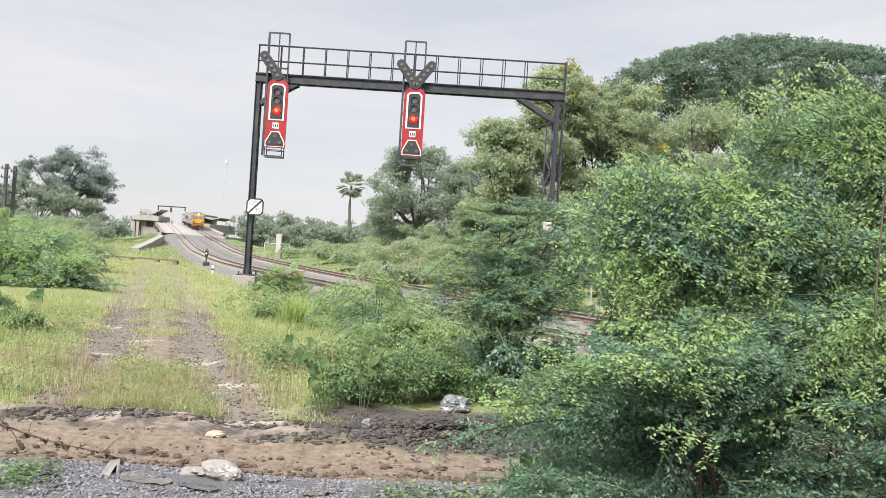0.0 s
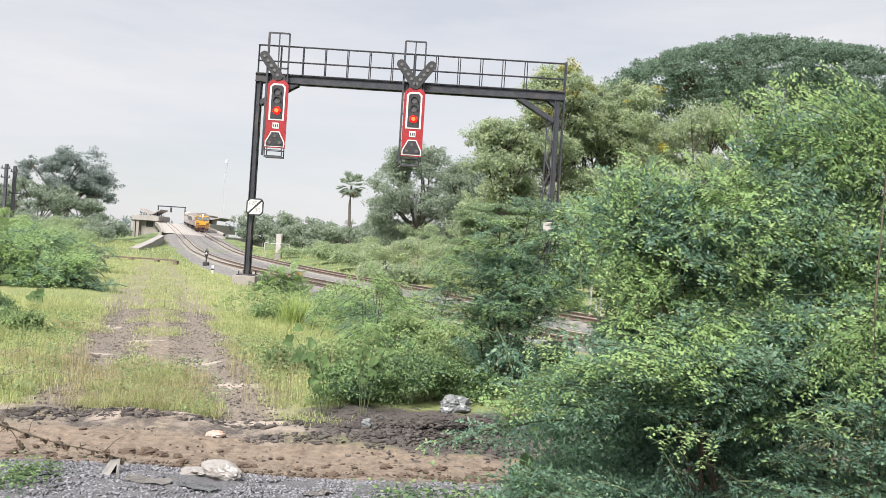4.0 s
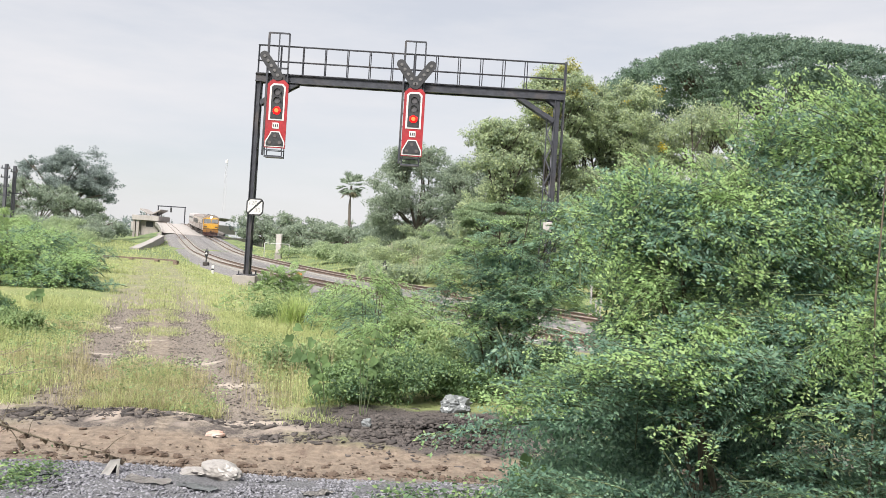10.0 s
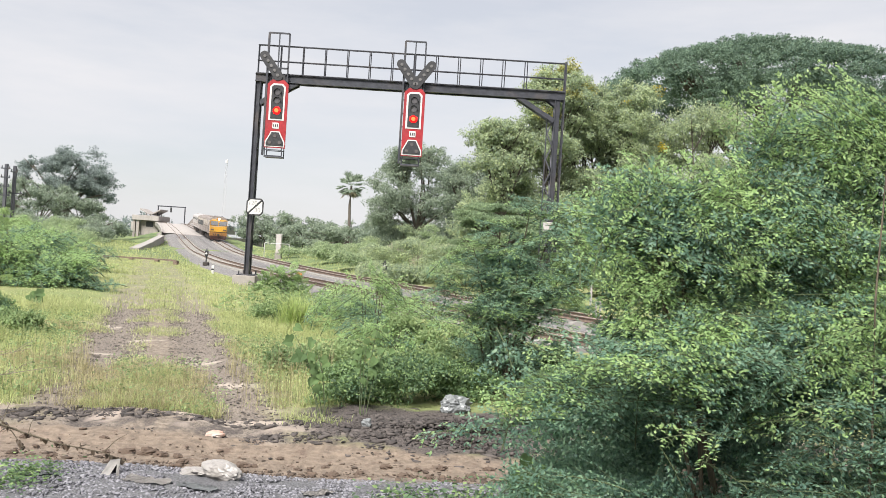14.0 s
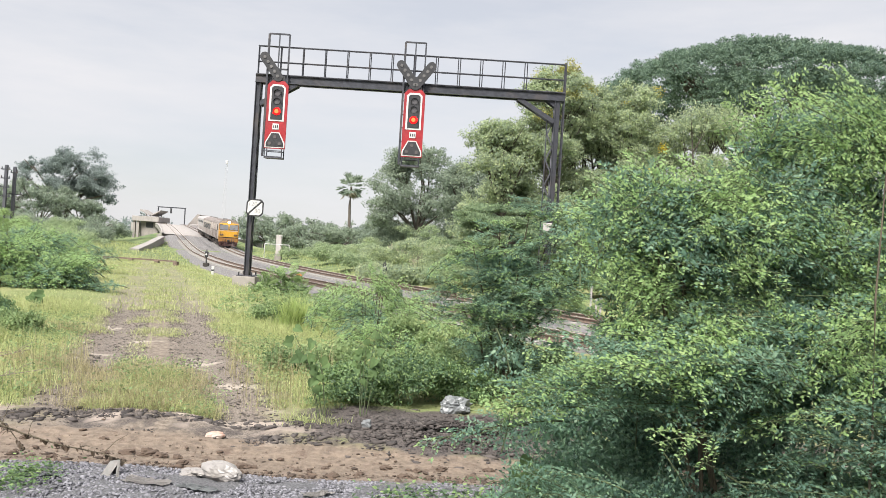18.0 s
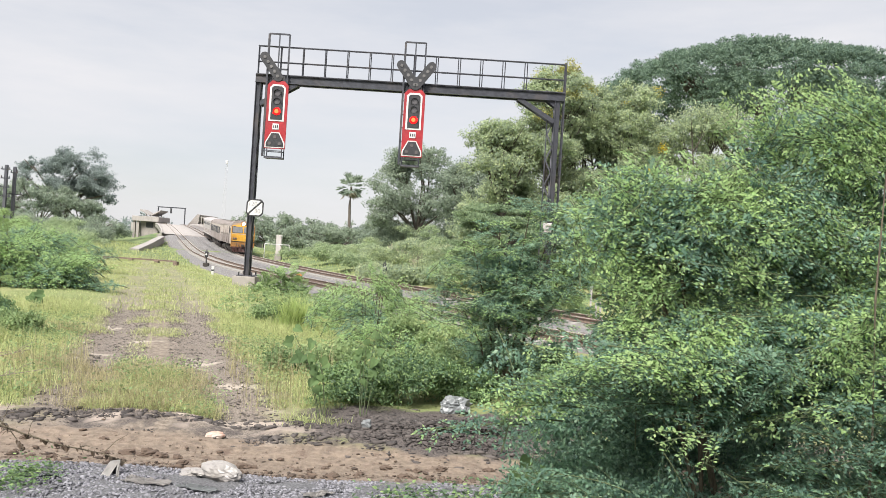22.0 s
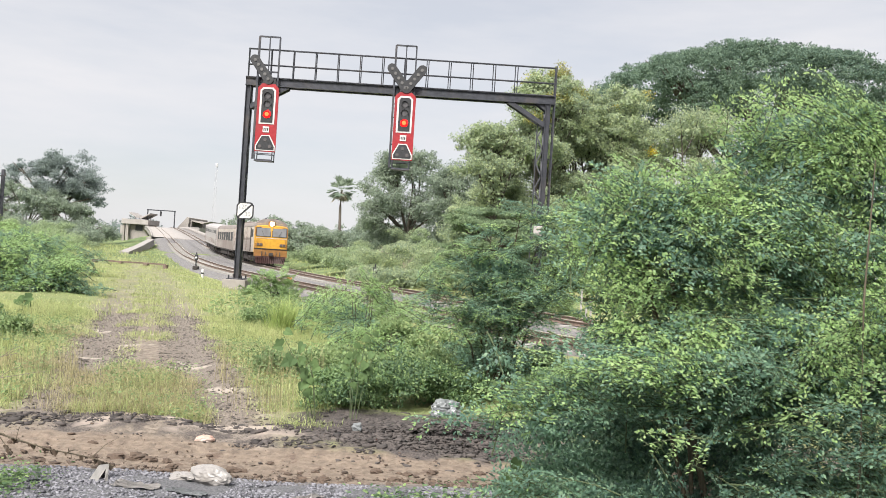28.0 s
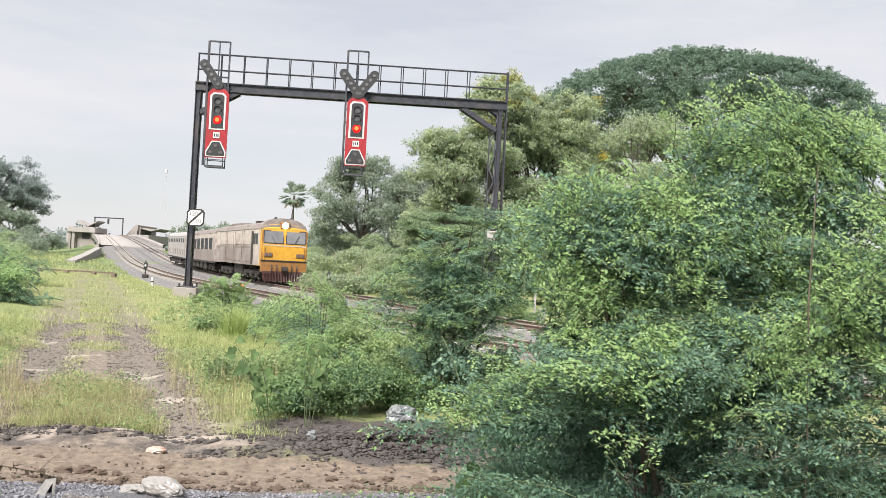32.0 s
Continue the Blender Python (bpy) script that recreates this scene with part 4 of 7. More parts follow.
        part("cab_side", boxed(sx * 1.40 - 0.012, sx * 1.40 + 0.012, -2.3, -0.5, 1.08, 3.24, bevel=0.004), CAR_CREAM, loco, "faded cream cab side")
        for i, y in enumerate((-1.3, -1.95)):
            part("cab_side_window" if i == 0 else "cab_door_window", boxed(sx * 1.42 - 0.012, sx * 1.42 + 0.012, y - 0.25, y + 0.25, 2.35, 3.0, bevel=0.005), GLASS_DARK, loco)
        # flat dark plate in place of the shade inside an open doorway
        part("doorway_shade", boxed(sx * 1.41 - 0.014, sx * 1.41 + 0.014, -2.9, -2.35, 1.1, 3.15, bevel=0.005), UNDERGEAR, loco, "dark plate standing in for shade in the open side doorway")
        for k in range(3):
            part("step", boxed(sx * 1.32 - 0.12, sx * 1.32 + 0.12, -2.85, -2.4, 0.35 + 0.28 * k, 0.38 + 0.28 * k), UNDERGEAR, loco)
        for k in range(4):
            y = -4.1 - 3.0 * k
            part("side_panel", boxed(sx * 1.41 - 0.014, sx * 1.41 + 0.014, y - 1.25, y + 1.25, 2.32, 3.12, bevel=0.008), CAR_CREAM, loco)
            grille = part("louvre_panel", boxed(sx * 1.41 - 0.012, sx * 1.41 + 0.012, y - 1.2, y + 1.2, 1.25, 2.1, bevel=0.008), CAR_GREY, loco)
            for q in range(2):
                part("louvre_strip", boxed(sx * 1.425 - 0.01, sx * 1.425 + 0.01, y - 1.22 + q * 2.36, y - 1.14 + q * 2.36, 1.15, 3.2), CAR_ROOF, grille)
    part("nose_stripe", prism(bmesh.new(), [(-1.3, 2.28), (1.3, 2.28), (1.3, 2.34), (-1.3, 2.34)], -0.01, 0.012), CAR_CREAM, loco, "pale line under the windscreens")
    part("nose_ledge", boxed(-1.42, 1.42, -0.05, 0.10, 1.36, 1.44, bevel=0.02), BLACK_PAINT, loco, "black ledge across the nose")
    part("buffer_beam", boxed(-1.38, 1.38, -0.25, 0.06, 0.72, 1.36, bevel=0.03), CAR_ORANGE, loco, "scuffed orange buffer beam")
    for x in (-0.75, -0.45, 0.45, 0.75):
        part("air_hose", tube(bmesh.new(), [(x, 0.07, 1.15), (x, 0.2, 0.98), (x + 0.04, 0.18, 0.72)], [0.035, 0.035, 0.03], 6), BLACK_PAINT, loco)
    part("coupler", boxed(-0.17, 0.17, 0.0, 0.42, 0.80, 1.08, bevel=0.05), UNDERGEAR, loco)
    for k in range(15):
        x = -1.2 + 2.4 * k / 14
        part("pilot_slat", bar(bmesh.new(), (x, 0.05, 0.74), (x * 0.92, 0.30 - 0.12 * abs(x), 0.14), 0.07, 0.03), CAR_MAROON, loco)
    part("pilot_bar", boxed(-1.28, 1.28, 0.0, 0.08, 0.62, 0.78, bevel=0.01), CAR_MAROON, loco, "red-brown bar over the pilot")
    part("pilot_plate", prism(bmesh.new(), [(-1.2, 0.2), (1.2, 0.2), (1.3, 0.72), (-1.3, 0.72)], -0.1, -0.02), CAR_MAROON, loco)
    hl = part("headlamp_box", boxed(-0.3, 0.3, -0.55, -0.10, 3.32, 3.74, bevel=0.06), CAR_ORANGE, loco)
    for x in (0.0,):
        part("headlamp", disc(bmesh.new(), x, -0.09, 3.53, 0.19, 0.04, 18), HEAD_LAMP, hl, "lit warm white headlamp")
    for x in (-0.5, 0.45):
        part("horn", rod(bmesh.new(), (x, -1.3, 3.95), (x, -0.75, 3.97), 0.03, 8, 0.09), STEEL_LIGHT, loco)
    part("radiator_fan", boxed(-0.8, 0.8, -13.5, -9.5, 3.70, 3.88, bevel=0.05), CAR_ROOF, loco)
    part("exhaust", boxed(-0.3, 0.3, -7.4, -6.5, 3.74, 3.98, bevel=0.04), UNDERGEAR, loco)
    part("fuel_tank", boxed(-1.15, 1.15, -9.6, -6.6, 0.35, 1.05, bevel=0.08), UNDERGEAR, loco)
    bogie(loco, -3.7, 3, 3.3)
    bogie(loco, -12.4, 3, 3.3)
    return loco


def coach(windows, label, side):
    """A passenger coach: its front is at y = 0."""
    L, hw = 20.4, 1.4
    c = base("railway_coach", pose(0, 0, 0), label, "railway coach", "train")
    part("body", prism(bmesh.new(), [(-hw, 1.0), (hw, 1.0), (hw, 1.95), (-hw, 1.95)], -L, -0.2), CAR_GREY if windows == "big" else side, c)
    part("upper_body", prism(bmesh.new(), body_outline(hw, 1.95, 3.2, 3.68), -L, -0.2), side, c)
    part("roof", prism(bmesh.new(), body_outline(hw + 0.02, 3.21, 3.22, 3.73), -L - 0.02, -0.18), CAR_ROOF if windows == "big" else CAR_STEEL, c)
    part("end_frame", prism(bmesh.new(), [(-hw - 0.01, 1.0), (-hw + 0.28, 1.0), (-hw + 0.28, 3.2), (-hw - 0.01, 3.2)], -0.42, -0.15), CAR_ORANGE, c, "faded orange end post")
    part("gangway", boxed(-0.5, 0.5, -0.2, 0.35, 1.1, 3.1, bevel=0.05), UNDERGEAR, c)
    part("gangway", boxed(-0.5, 0.5, -L - 0.35, -L, 1.1, 3.1, bevel=0.05), UNDERGEAR, c)
    n = 7 if windows == "big" else 9
    for sx in (-1, 1):
        for k in range(n):
            y = -2.6 - (L - 4.6) * k / (n - 1)
            w = 0.95 if windows == "big" else 0.45
            h0, h1 = (1.95, 2.85) if windows == "big" else (2.55, 2.95)
            part("window", boxed(sx * 1.408 - 0.012, sx * 1.408 + 0.012, y - w, y + w, h0, h1, bevel=0.006), GLASS_DARK, c)
            if windows != "big":
                part("lower_vent", boxed(sx * 1.408 - 0.012, sx * 1.408 + 0.012, y - 0.35, y + 0.35, 1.25, 1.85, bevel=0.006), CAR_GREY, c)
        for y in (-0.95, -L + 0.75):
            part("door", boxed(sx * 1.41 - 0.012, sx * 1.41 + 0.012, y - 0.38, y + 0.38, 1.1, 3.0, bevel=0.006), CAR_GREY, c)
        part("sole_bar", boxed(sx * 1.36 - 0.05, sx * 1.36 + 0.05, -L, -0.2, 0.86, 1.0), UNDERGEAR, c)
        for k in range(4):
            y = -6.2 - 2.6 * k
            part("underfloor_box", boxed(sx * 0.95 - 0.35, sx * 0.95 + 0.35, y - 0.9, y + 0.9, 0.35, 0.9, bevel=0.04), UNDERGEAR, c)
    for y in (-3.0, -L + 2.8):
        bogie(c, y, 2, 2.1)
    return c


LOCO = locomotive()
COACH_A = coach("big", "grimy grey coach with wide dark windows behind the locomotive", CAR_CREAM)
COACH_B = coach("small", "pale silver coach with small high windows", CAR_STEEL)


# ---- trees and plants ----
def crown_leaves(seed, lobes, count, leaf, aspect=0.5, clump=0.55, flat=0.55, per=26, up=0.5, quads=True, shell=0.72, core=False):
    """Leaves gathered in round puffs on lobes (x, y, z, rx, ry, rz); puffs sit towards the lobes' upper and outer sides. core: coarse leaves fill the inside."""
    rng = np.random.default_rng(seed)
    lobes = np.array(lobes, dtype=float)
    area = (lobes[:, 3] * lobes[:, 5]) + 0.02
    n_clump = max(1, count // per)
    pick = rng.choice(len(lobes), n_clump, p=area / area.sum())
    d = unit(rng.normal(size=(n_clump, 3)))
    d[:, 2] = np.where(d[:, 2] < -0.35, -d[:, 2] * 0.5, d[:, 2])
    r = rng.uniform(shell, 1.04, (n_clump, 1))
    centre = lobes[pick, :3] + d * lobes[pick, 3:6] * r
    size = clump * rng.uniform(0.55, 1.3, (n_clump, 1))
    q = unit(rng.normal(size=(n_clump * per, 3)) + np.array([0, 0, 0.35]))
    q_out = q.reshape(n_clump, per, 3)
    p = (centre[:, None, :] + q_out * rng.uniform(0.45, 1.0, (n_clump, per, 1)) * np.array([1, 1, flat]) * size[:, None, :]).reshape(-1, 3)
    out = np.repeat(d, per, 0)
    n = unit(q * 0.8 + rng.normal(size=p.shape) * 0.38 + out * 0.25 + np.array([0, 0, up]))
    ang = unit(rng.normal(size=p.shape) + q * 0.4 + np.array([0, 0, -0.25]))
    length = leaf * rng.uniform(0.65, 1.35, len(p))
    made = (leaf_quads if quads else leaf_ovals)(p, ang, n, length, length * aspect)
    if not core:
        return made
    m = count // 4
    pick = rng.choice(len(lobes), m, p=area / area.sum())
    p = lobes[pick, :3] + unit(rng.normal(size=(m, 3))) * lobes[pick, 3:6] * rng.uniform(0.1, 0.75, (m, 1))
    size = leaf * rng.uniform(1.0, 1.5, m)
    return merged([made, leaf_quads(p, rng.normal(size=p.shape), rng.normal(size=p.shape), size, size * 0.8)])


def limb_tree(bm, rng, foot, height, radius, lobes):
    """Trunk that forks into limbs that reach into the lobes."""
    foot = Vector(foot)
    fork = foot + Vector((rng.uniform(-0.05, 0.05) * height, rng.uniform(-0.05, 0.05) * height, height))
    mid = foot.lerp(fork, 0.5) + Vector((rng.uniform(-0.06, 0.06), rng.uniform(-0.06, 0.06), 0)) * height
    tube(bm, [foot - Vector((0, 0, 0.3)), foot + Vector((0, 0, 0.1 * height)), mid, fork], [radius * 1.45, radius * 1.1, radius * 0.9, radius * 0.72], 9)
    for x, y, z, rx, ry, rz in lobes[::max(1, len(lobes) // 14)]:
        end = Vector((x, y, z + 0.2 * rz))
        kink = fork.lerp(end, 0.5) + Vector((rng.uniform(-0.1, 0.1), rng.uniform(-0.1, 0.1), 0.08)) * (end - fork).length
        tube(bm, [fork - Vector((0, 0, radius * 0.3)), kink, end], [radius * 0.5, radius * 0.3, radius * 0.1], 6)
        for k in range(3):
            tip = end + Vector((rng.uniform(-0.8, 0.8) * rx, rng.uniform(-0.8, 0.8) * ry, rng.uniform(0.1, 0.7) * rz))
            tube(bm, [kink.lerp(end, 0.4 + 0.2 * k), kink.lerp(tip, 0.6), tip], [radius * 0.2, radius * 0.13, radius * 0.04], 5)


def tree(name, label, category, seed, foot, trunk_h, radius, lobes, count, leaf, material, group="", extra=(), bark=None, **kw):
    """A tree with trunk, limbs and a leafy crown; lobes are relative to its foot."""
    rng = random.Random(seed)
    t = base(name, pose(*foot), label, category, group)
    bm = bmesh.new()
    limb_tree(bm, rng, (0, 0, 0), trunk_h, radius, lobes)
    part("trunk", bm, bark or BARK, t)
    v, f = crown_leaves(seed, lobes, count, leaf, core=True, **kw)
    from_arrays("crown", v, f, material, t)
    for i, (part_name, part_lobes, n, size, mat, lab) in enumerate(extra):
        v, f = crown_leaves(seed + 50 + i, part_lobes, n, size, per=14, clump=kw.get("clump", 0.5) * 0.7)
        from_arrays(part_name, v, f, mat, t, lab)
    return t


def spread(seed, x0, x1, y0, y1, z0, z1, r0, r1, n, squash=0.7):
    """n lobes strewn in a box."""
    rng = random.Random(seed)
    out = []
    for _ in range(n):
        r = rng.uniform(r0, r1)
        out.append((rng.uniform(x0, x1), rng.uniform(y0, y1), rng.uniform(z0, z1), r, r, r * squash))
    return out


def dome(seed, rx, ry, z0, rise, r0, r1, n, squash=0.55):
    """n lobes strewn over a flat dome."""
    rng = random.Random(seed)
    out = []
    for _ in range(n):
        a, q = rng.uniform(0, 6.283), math.sqrt(rng.uniform(0, 1))
        r = rng.uniform(r0, r1)
        out.append((q * rx * math.cos(a), q * ry * math.sin(a), z0 + rise * (1 - q ** 2.6), r, r, r * squash))
    return out


def crown_lobes(seed, w, z0, z1, r0, r1, n, x=0.0, squash=0.85):
    """n lobes strewn in an upright egg of half-width w between two heights."""
    rng = random.Random(seed)
    out = []
    while len(out) < n:
        a, q, u = rng.uniform(0, 6.283), math.sqrt(rng.uniform(0.1, 1)), rng.random()
        wide = w * math.sqrt(max(0.05, 1 - (abs(u - 0.4) / 0.62) ** 2.4))
        r = rng.uniform(r0, r1)
        out.append((x + q * wide * math.cos(a), 0.7 * q * wide * math.sin(a), z0 + (z1 - z0) * u, r, r, r * squash))
    return out


def far_plants():
    # the great rain tree with its wide dark dome: many small flat puffs over a level top
    tree("rain_tree", "huge old rain tree with a wide dark umbrella crown", "tree", 11, (31.8, 84, 0), 9.0, 0.9,
         dome(5, 18.2, 12, 17.4, 6.3, 0.8, 1.6, 680, 0.6) + dome(6, 16.0, 11, 15.6, 5.0, 1.3, 2.2, 220, 0.6), 170000, 0.19, LEAF_RAIN, clump=0.6, flat=0.45, per=80, up=0.9)
    # the wood on the far side of the tracks
    wood = "wood beyond the tracks"
    tree("broadleaf_tree", "tall leafy tree with yellowing top behind the gantry", "tree", 21, (7.0, 56, 0), 4.5, 0.3,
         crown_lobes(21, 3.0, 2.2, 13.4, 0.9, 1.7, 46), 44000, 0.16, LEAF_TREE, wood, clump=0.55, flat=0.6, per=90,
         extra=(("yellow_top", [(-1.2, -0.4, 13.4, 0.7, 0.7, 0.5), (0.5, -0.3, 13.9, 0.7, 0.7, 0.9), (1.6, 0.0, 12.9, 0.8, 0.8, 0.7), (0.3, -1.4, 12.2, 0.9, 0.6, 0.6), (-0.8, -1.5, 10.8, 0.8, 0.5, 0.5)], 2600, 0.15, LEAF_YELLOW, "yellowing shoots"),))
    tree("broadleaf_tree", "leafy tree with a few yellow blossoms at its top", "tree", 24, (12.6, 57, 0), 4.0, 0.28,
         crown_lobes(24, 3.3, 1.5, 12.8, 0.9, 1.8, 50), 44000, 0.16, LEAF_TREE, wood, clump=0.55, flat=0.6, per=90,
         extra=(("blossom", [(0.9, -0.8, 13.0, 0.25, 0.25, 0.6), (-1.2, -1.2, 12.2, 0.3, 0.3, 0.3), (1.2, -1.9, 9.2, 0.25, 0.2, 0.5), (0.4, -2.2, 7.6, 0.25, 0.2, 0.4)], 520, 0.10, FLOWER, "yellow blossom spikes"),))
    tree("broadleaf_tree", "leafy tree with pale yellowing shoots in the wood", "tree", 26, (10.0, 58.5, 0), 4.0, 0.28,
         crown_lobes(26, 2.2, 3.0, 13.6, 0.9, 1.6, 34), 28000, 0.16, LEAF_TREE, wood, clump=0.55, flat=0.6, per=90)
    tree("broadleaf_tree", "dense green tree beside the railway", "tree", 27, (3.4, 54, 0), 3.5, 0.25,
         crown_lobes(27, 2.3, 1.4, 9.8, 0.8, 1.4, 40), 34000, 0.15, LEAF_TREE, wood, clump=0.5, flat=0.6, per=90)
    tree("broadleaf_tree", "slender leafy tree at the edge of the wood", "tree", 28, (4.6, 57.5, 0), 3.5, 0.22,
         crown_lobes(28, 1.9, 2.0, 11.3, 0.8, 1.3, 34), 28000, 0.15, LEAF_TREE, wood, clump=0.5, flat=0.6, per=90)
    tree("broadleaf_tree", "dense green tree in the wood", "tree", 29, (16.8, 56, 0), 3.5, 0.25,
         crown_lobes(29, 3.8, 1.5, 11.4, 1.1, 2.0, 40), 38000, 0.16, LEAF_TREE, wood, clump=0.65, flat=0.6, per=90)
    tree("broadleaf_tree", "dense green tree in the wood", "tree", 30, (23.5, 54, 0), 3.5, 0.25,
         crown_lobes(30, 4.4, 1.5, 10.4, 1.1, 2.2, 36), 26000, 0.19, LEAF_TREE, wood, clump=0.8, flat=0.6, per=90)
    tree("broadleaf_tree", "dense dark tree filling the wood", "tree", 25, (9.6, 61, 0), 2.5, 0.25,
         crown_lobes(25, 6.0, 0.8, 10.0, 1.2, 2.0, 60), 30000, 0.19, LEAF_TREE, wood, clump=0.65, flat=0.6, per=90)
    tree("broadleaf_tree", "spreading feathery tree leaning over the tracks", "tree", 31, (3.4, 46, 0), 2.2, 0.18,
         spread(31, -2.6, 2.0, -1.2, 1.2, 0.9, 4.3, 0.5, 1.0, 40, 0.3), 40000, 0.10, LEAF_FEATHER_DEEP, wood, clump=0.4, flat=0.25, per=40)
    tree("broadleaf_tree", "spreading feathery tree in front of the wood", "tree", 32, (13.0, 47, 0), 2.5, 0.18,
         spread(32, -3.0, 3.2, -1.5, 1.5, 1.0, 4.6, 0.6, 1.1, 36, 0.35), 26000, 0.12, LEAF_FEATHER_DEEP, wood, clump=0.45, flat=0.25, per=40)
    mid = "middle distance trees"
    tree("broadleaf_tree", "round tree in the middle distance, greyed for haze", "tree", 33, (-3.4, 104, 0), 4.0, 0.35,
         crown_lobes(33, 5.6, 1.5, 13.6, 1.2, 2.4, 70), 44000, 0.22, LEAF_MID_HAZED, mid, clump=0.8, flat=0.6, per=90)
    tree("broadleaf_tree", "green tree joining the wood, greyed for haze", "tree", 35, (3.4, 98, 0), 4.0, 0.35,
         crown_lobes(35, 4.4, 1.5, 12.4, 1.2, 2.3, 50), 30000, 0.22, LEAF_MID_HAZED, mid, clump=0.8, flat=0.6, per=90)
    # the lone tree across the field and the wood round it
    tree("broadleaf_tree", "large lone tree with an open crown tinted for haze", "tree", 41, (-66.5, 150, 0), 5.0, 0.6,
         crown_lobes(41, 5.0, 8.2, 15.6, 1.1, 2.0, 46, 1.0) + crown_lobes(43, 3.6, 8.0, 13.2, 1.0, 1.8, 22, -5.0) + crown_lobes(42, 3.0, 6.4, 12.0, 1.0, 1.8, 22, 5.4) + crown_lobes(44, 3.2, 5.0, 9.8, 1.1, 1.8, 18, 0.5), 34000, 0.26, LEAF_FAR_HAZED, clump=0.8, flat=0.6, per=70)
    for i, (x, y, h, w) in enumerate(((-84, 148, 8.5, 6), (-74, 138, 9.0, 6), (-65, 136, 9.4, 5), (-58.5, 138, 7.4, 3.6), (-94, 150, 8, 6), (-60, 116, 4.0, 5), (-70, 112, 5.0, 5), (-47, 108, 3.0, 3.6), (-53, 126, 3.8, 4.5), (-80, 118, 6.4, 5))):
        tree("broadleaf_tree", "dark green tree in the wood beyond the field", "tree", 50 + i, (x, y, 0), 1.8, 0.2,
             spread(50 + i, -w, w, -3, 3, 0.8, h - 1.0, 0.9, 1.7, 34, 0.8), 9000, 0.28, LEAF_MID_HAZED, "wood beyond the field", clump=0.75, flat=0.6, per=60)
    # beyond the ramp
    for i, (x, y, h, w) in enumerate(((-40, 190, 8.4, 6), (-36, 188, 7.6, 6), (-27, 172, 7.2, 6), (-18, 168, 7.6, 6), (-9, 160, 7.2, 6), (-21, 128, 5.2, 5), (-13, 122, 4.8, 5), (-5.5, 118, 4.6, 5))):
        tree("broadleaf_tree", "green tree in the belt behind the railway", "tree", 70 + i, (x, y, 0), 1.8, 0.2,
             spread(70 + i, -w, w, -3, 3, 0.8, h - 0.9, 0.9, 1.7, 34, 0.8), 8000, 0.28, LEAF_MID_HAZED, "tree belt", clump=0.75, flat=0.6, per=60)
    # woods on the horizon, all round
    rng = np.random.default_rng(91)
    pieces = []
    for k in range(200):
        a = rng.uniform(-math.pi, math.pi)
        r = rng.uniform(320, 420)
        c = np.array([r * math.sin(a), r * math.cos(a), 0.0])
        lobes = [(c[0] + rng.uniform(-9, 9), c[1] + rng.uniform(-9, 9), rng.uniform(1.5, 7), 4.5, 4.5, 3.5) for _ in range(5)]
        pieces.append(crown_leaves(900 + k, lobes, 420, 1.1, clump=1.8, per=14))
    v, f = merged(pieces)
    tagged(from_arrays("distant_wood", v, f, LEAF_FAR_HAZED), "belt of far-off trees along the horizon, paled for haze", "woods", kind="stuff")
    # palm
    p = base("fan_palm", pose(-14.6, 130, 0), "slender fan palm with a round ragged head", "palm")
    part("trunk", tube(bmesh.new(), [(0, 0, -0.2), (0.1, 0, 4), (-0.05, 0, 8), (0, 0, 10.8)], [0.32, 0.24, 0.2, 0.18], 9), BARK, p)
    rng = random.Random(9)
    for k in range(50):
        a, e = rng.uniform(0, 6.283), rng.uniform(-1.0, 1.3)
        d = Vector((math.cos(a) * math.cos(e), math.sin(a) * math.cos(e), math.sin(e)))
        q = d.to_track_quat("X", "Z")
        bm = bmesh.new()
        hub = bm.verts.new((0.0, 0, 0))
        stalk = rng.uniform(0.6, 1.45)
        fan = []
        n = 11
        for i in range(n):
            for j, rr in ((0, 0.75), (1, 1.2)):
                an = -1.15 + 2.3 * (i + 0.5 * j) / n
                fan.append(bm.verts.new((stalk + rr * math.cos(an) * rng.uniform(0.85, 1.1), rr * math.sin(an), 0.1 * math.sin(i * 2.0))))
        c = bm.verts.new((stalk, 0, 0))
        for u, w in zip(fan, fan[1:]):
            bm.faces.new((c, u, w))
        s0, s1 = bm.verts.new((0, 0.03, 0)), bm.verts.new((0, -0.03, 0))
        bm.faces.new((s0, s1, c))
        bm.verts.remove(hub)
        ob = part("frond", bm, REED if e < -0.9 else LEAF_MID_HAZED, p)
        ob.matrix_basis = Matrix.Translation((0, 0, 10.9)) @ q.to_matrix().to_4x4()


far_plants()


def shrub(name, label, seed, foot, lobes, count, leaf, material, stems=5, group="", **kw):
    """A low bush: several stems out of the ground and small leaf clumps."""
    rng = random.Random(seed)
    s = base(name, pose(foot[0], foot[1], float(terrain(foot[0], foot[1]))), label, "shrub", group)
    for k in range(stems):
        l = lobes[k % len(lobes)]
        end = Vector((l[0] + rng.uniform(-0.3, 0.3) * l[3], l[1] + rng.uniform(-0.3, 0.3) * l[4], l[2] + 0.3 * l[5]))
        start = Vector((end.x * 0.45 + rng.uniform(-0.08, 0.08), end.y * 0.45, -0.08))
        mid = start.lerp(end, 0.5) + Vector((rng.uniform(-0.08, 0.08), 0, 0.05))
        r = 0.004 + 0.006 * end.z
        part("stem", tube(bmesh.new(), [start, mid, end], [r, r * 0.7, r * 0.25], 6), TWIG, s)
    v, f = crown_leaves(seed, lobes, count, leaf, quads=foot[1] > 14, **kw)
    from_arrays("foliage", v, f, material, s)
    return s


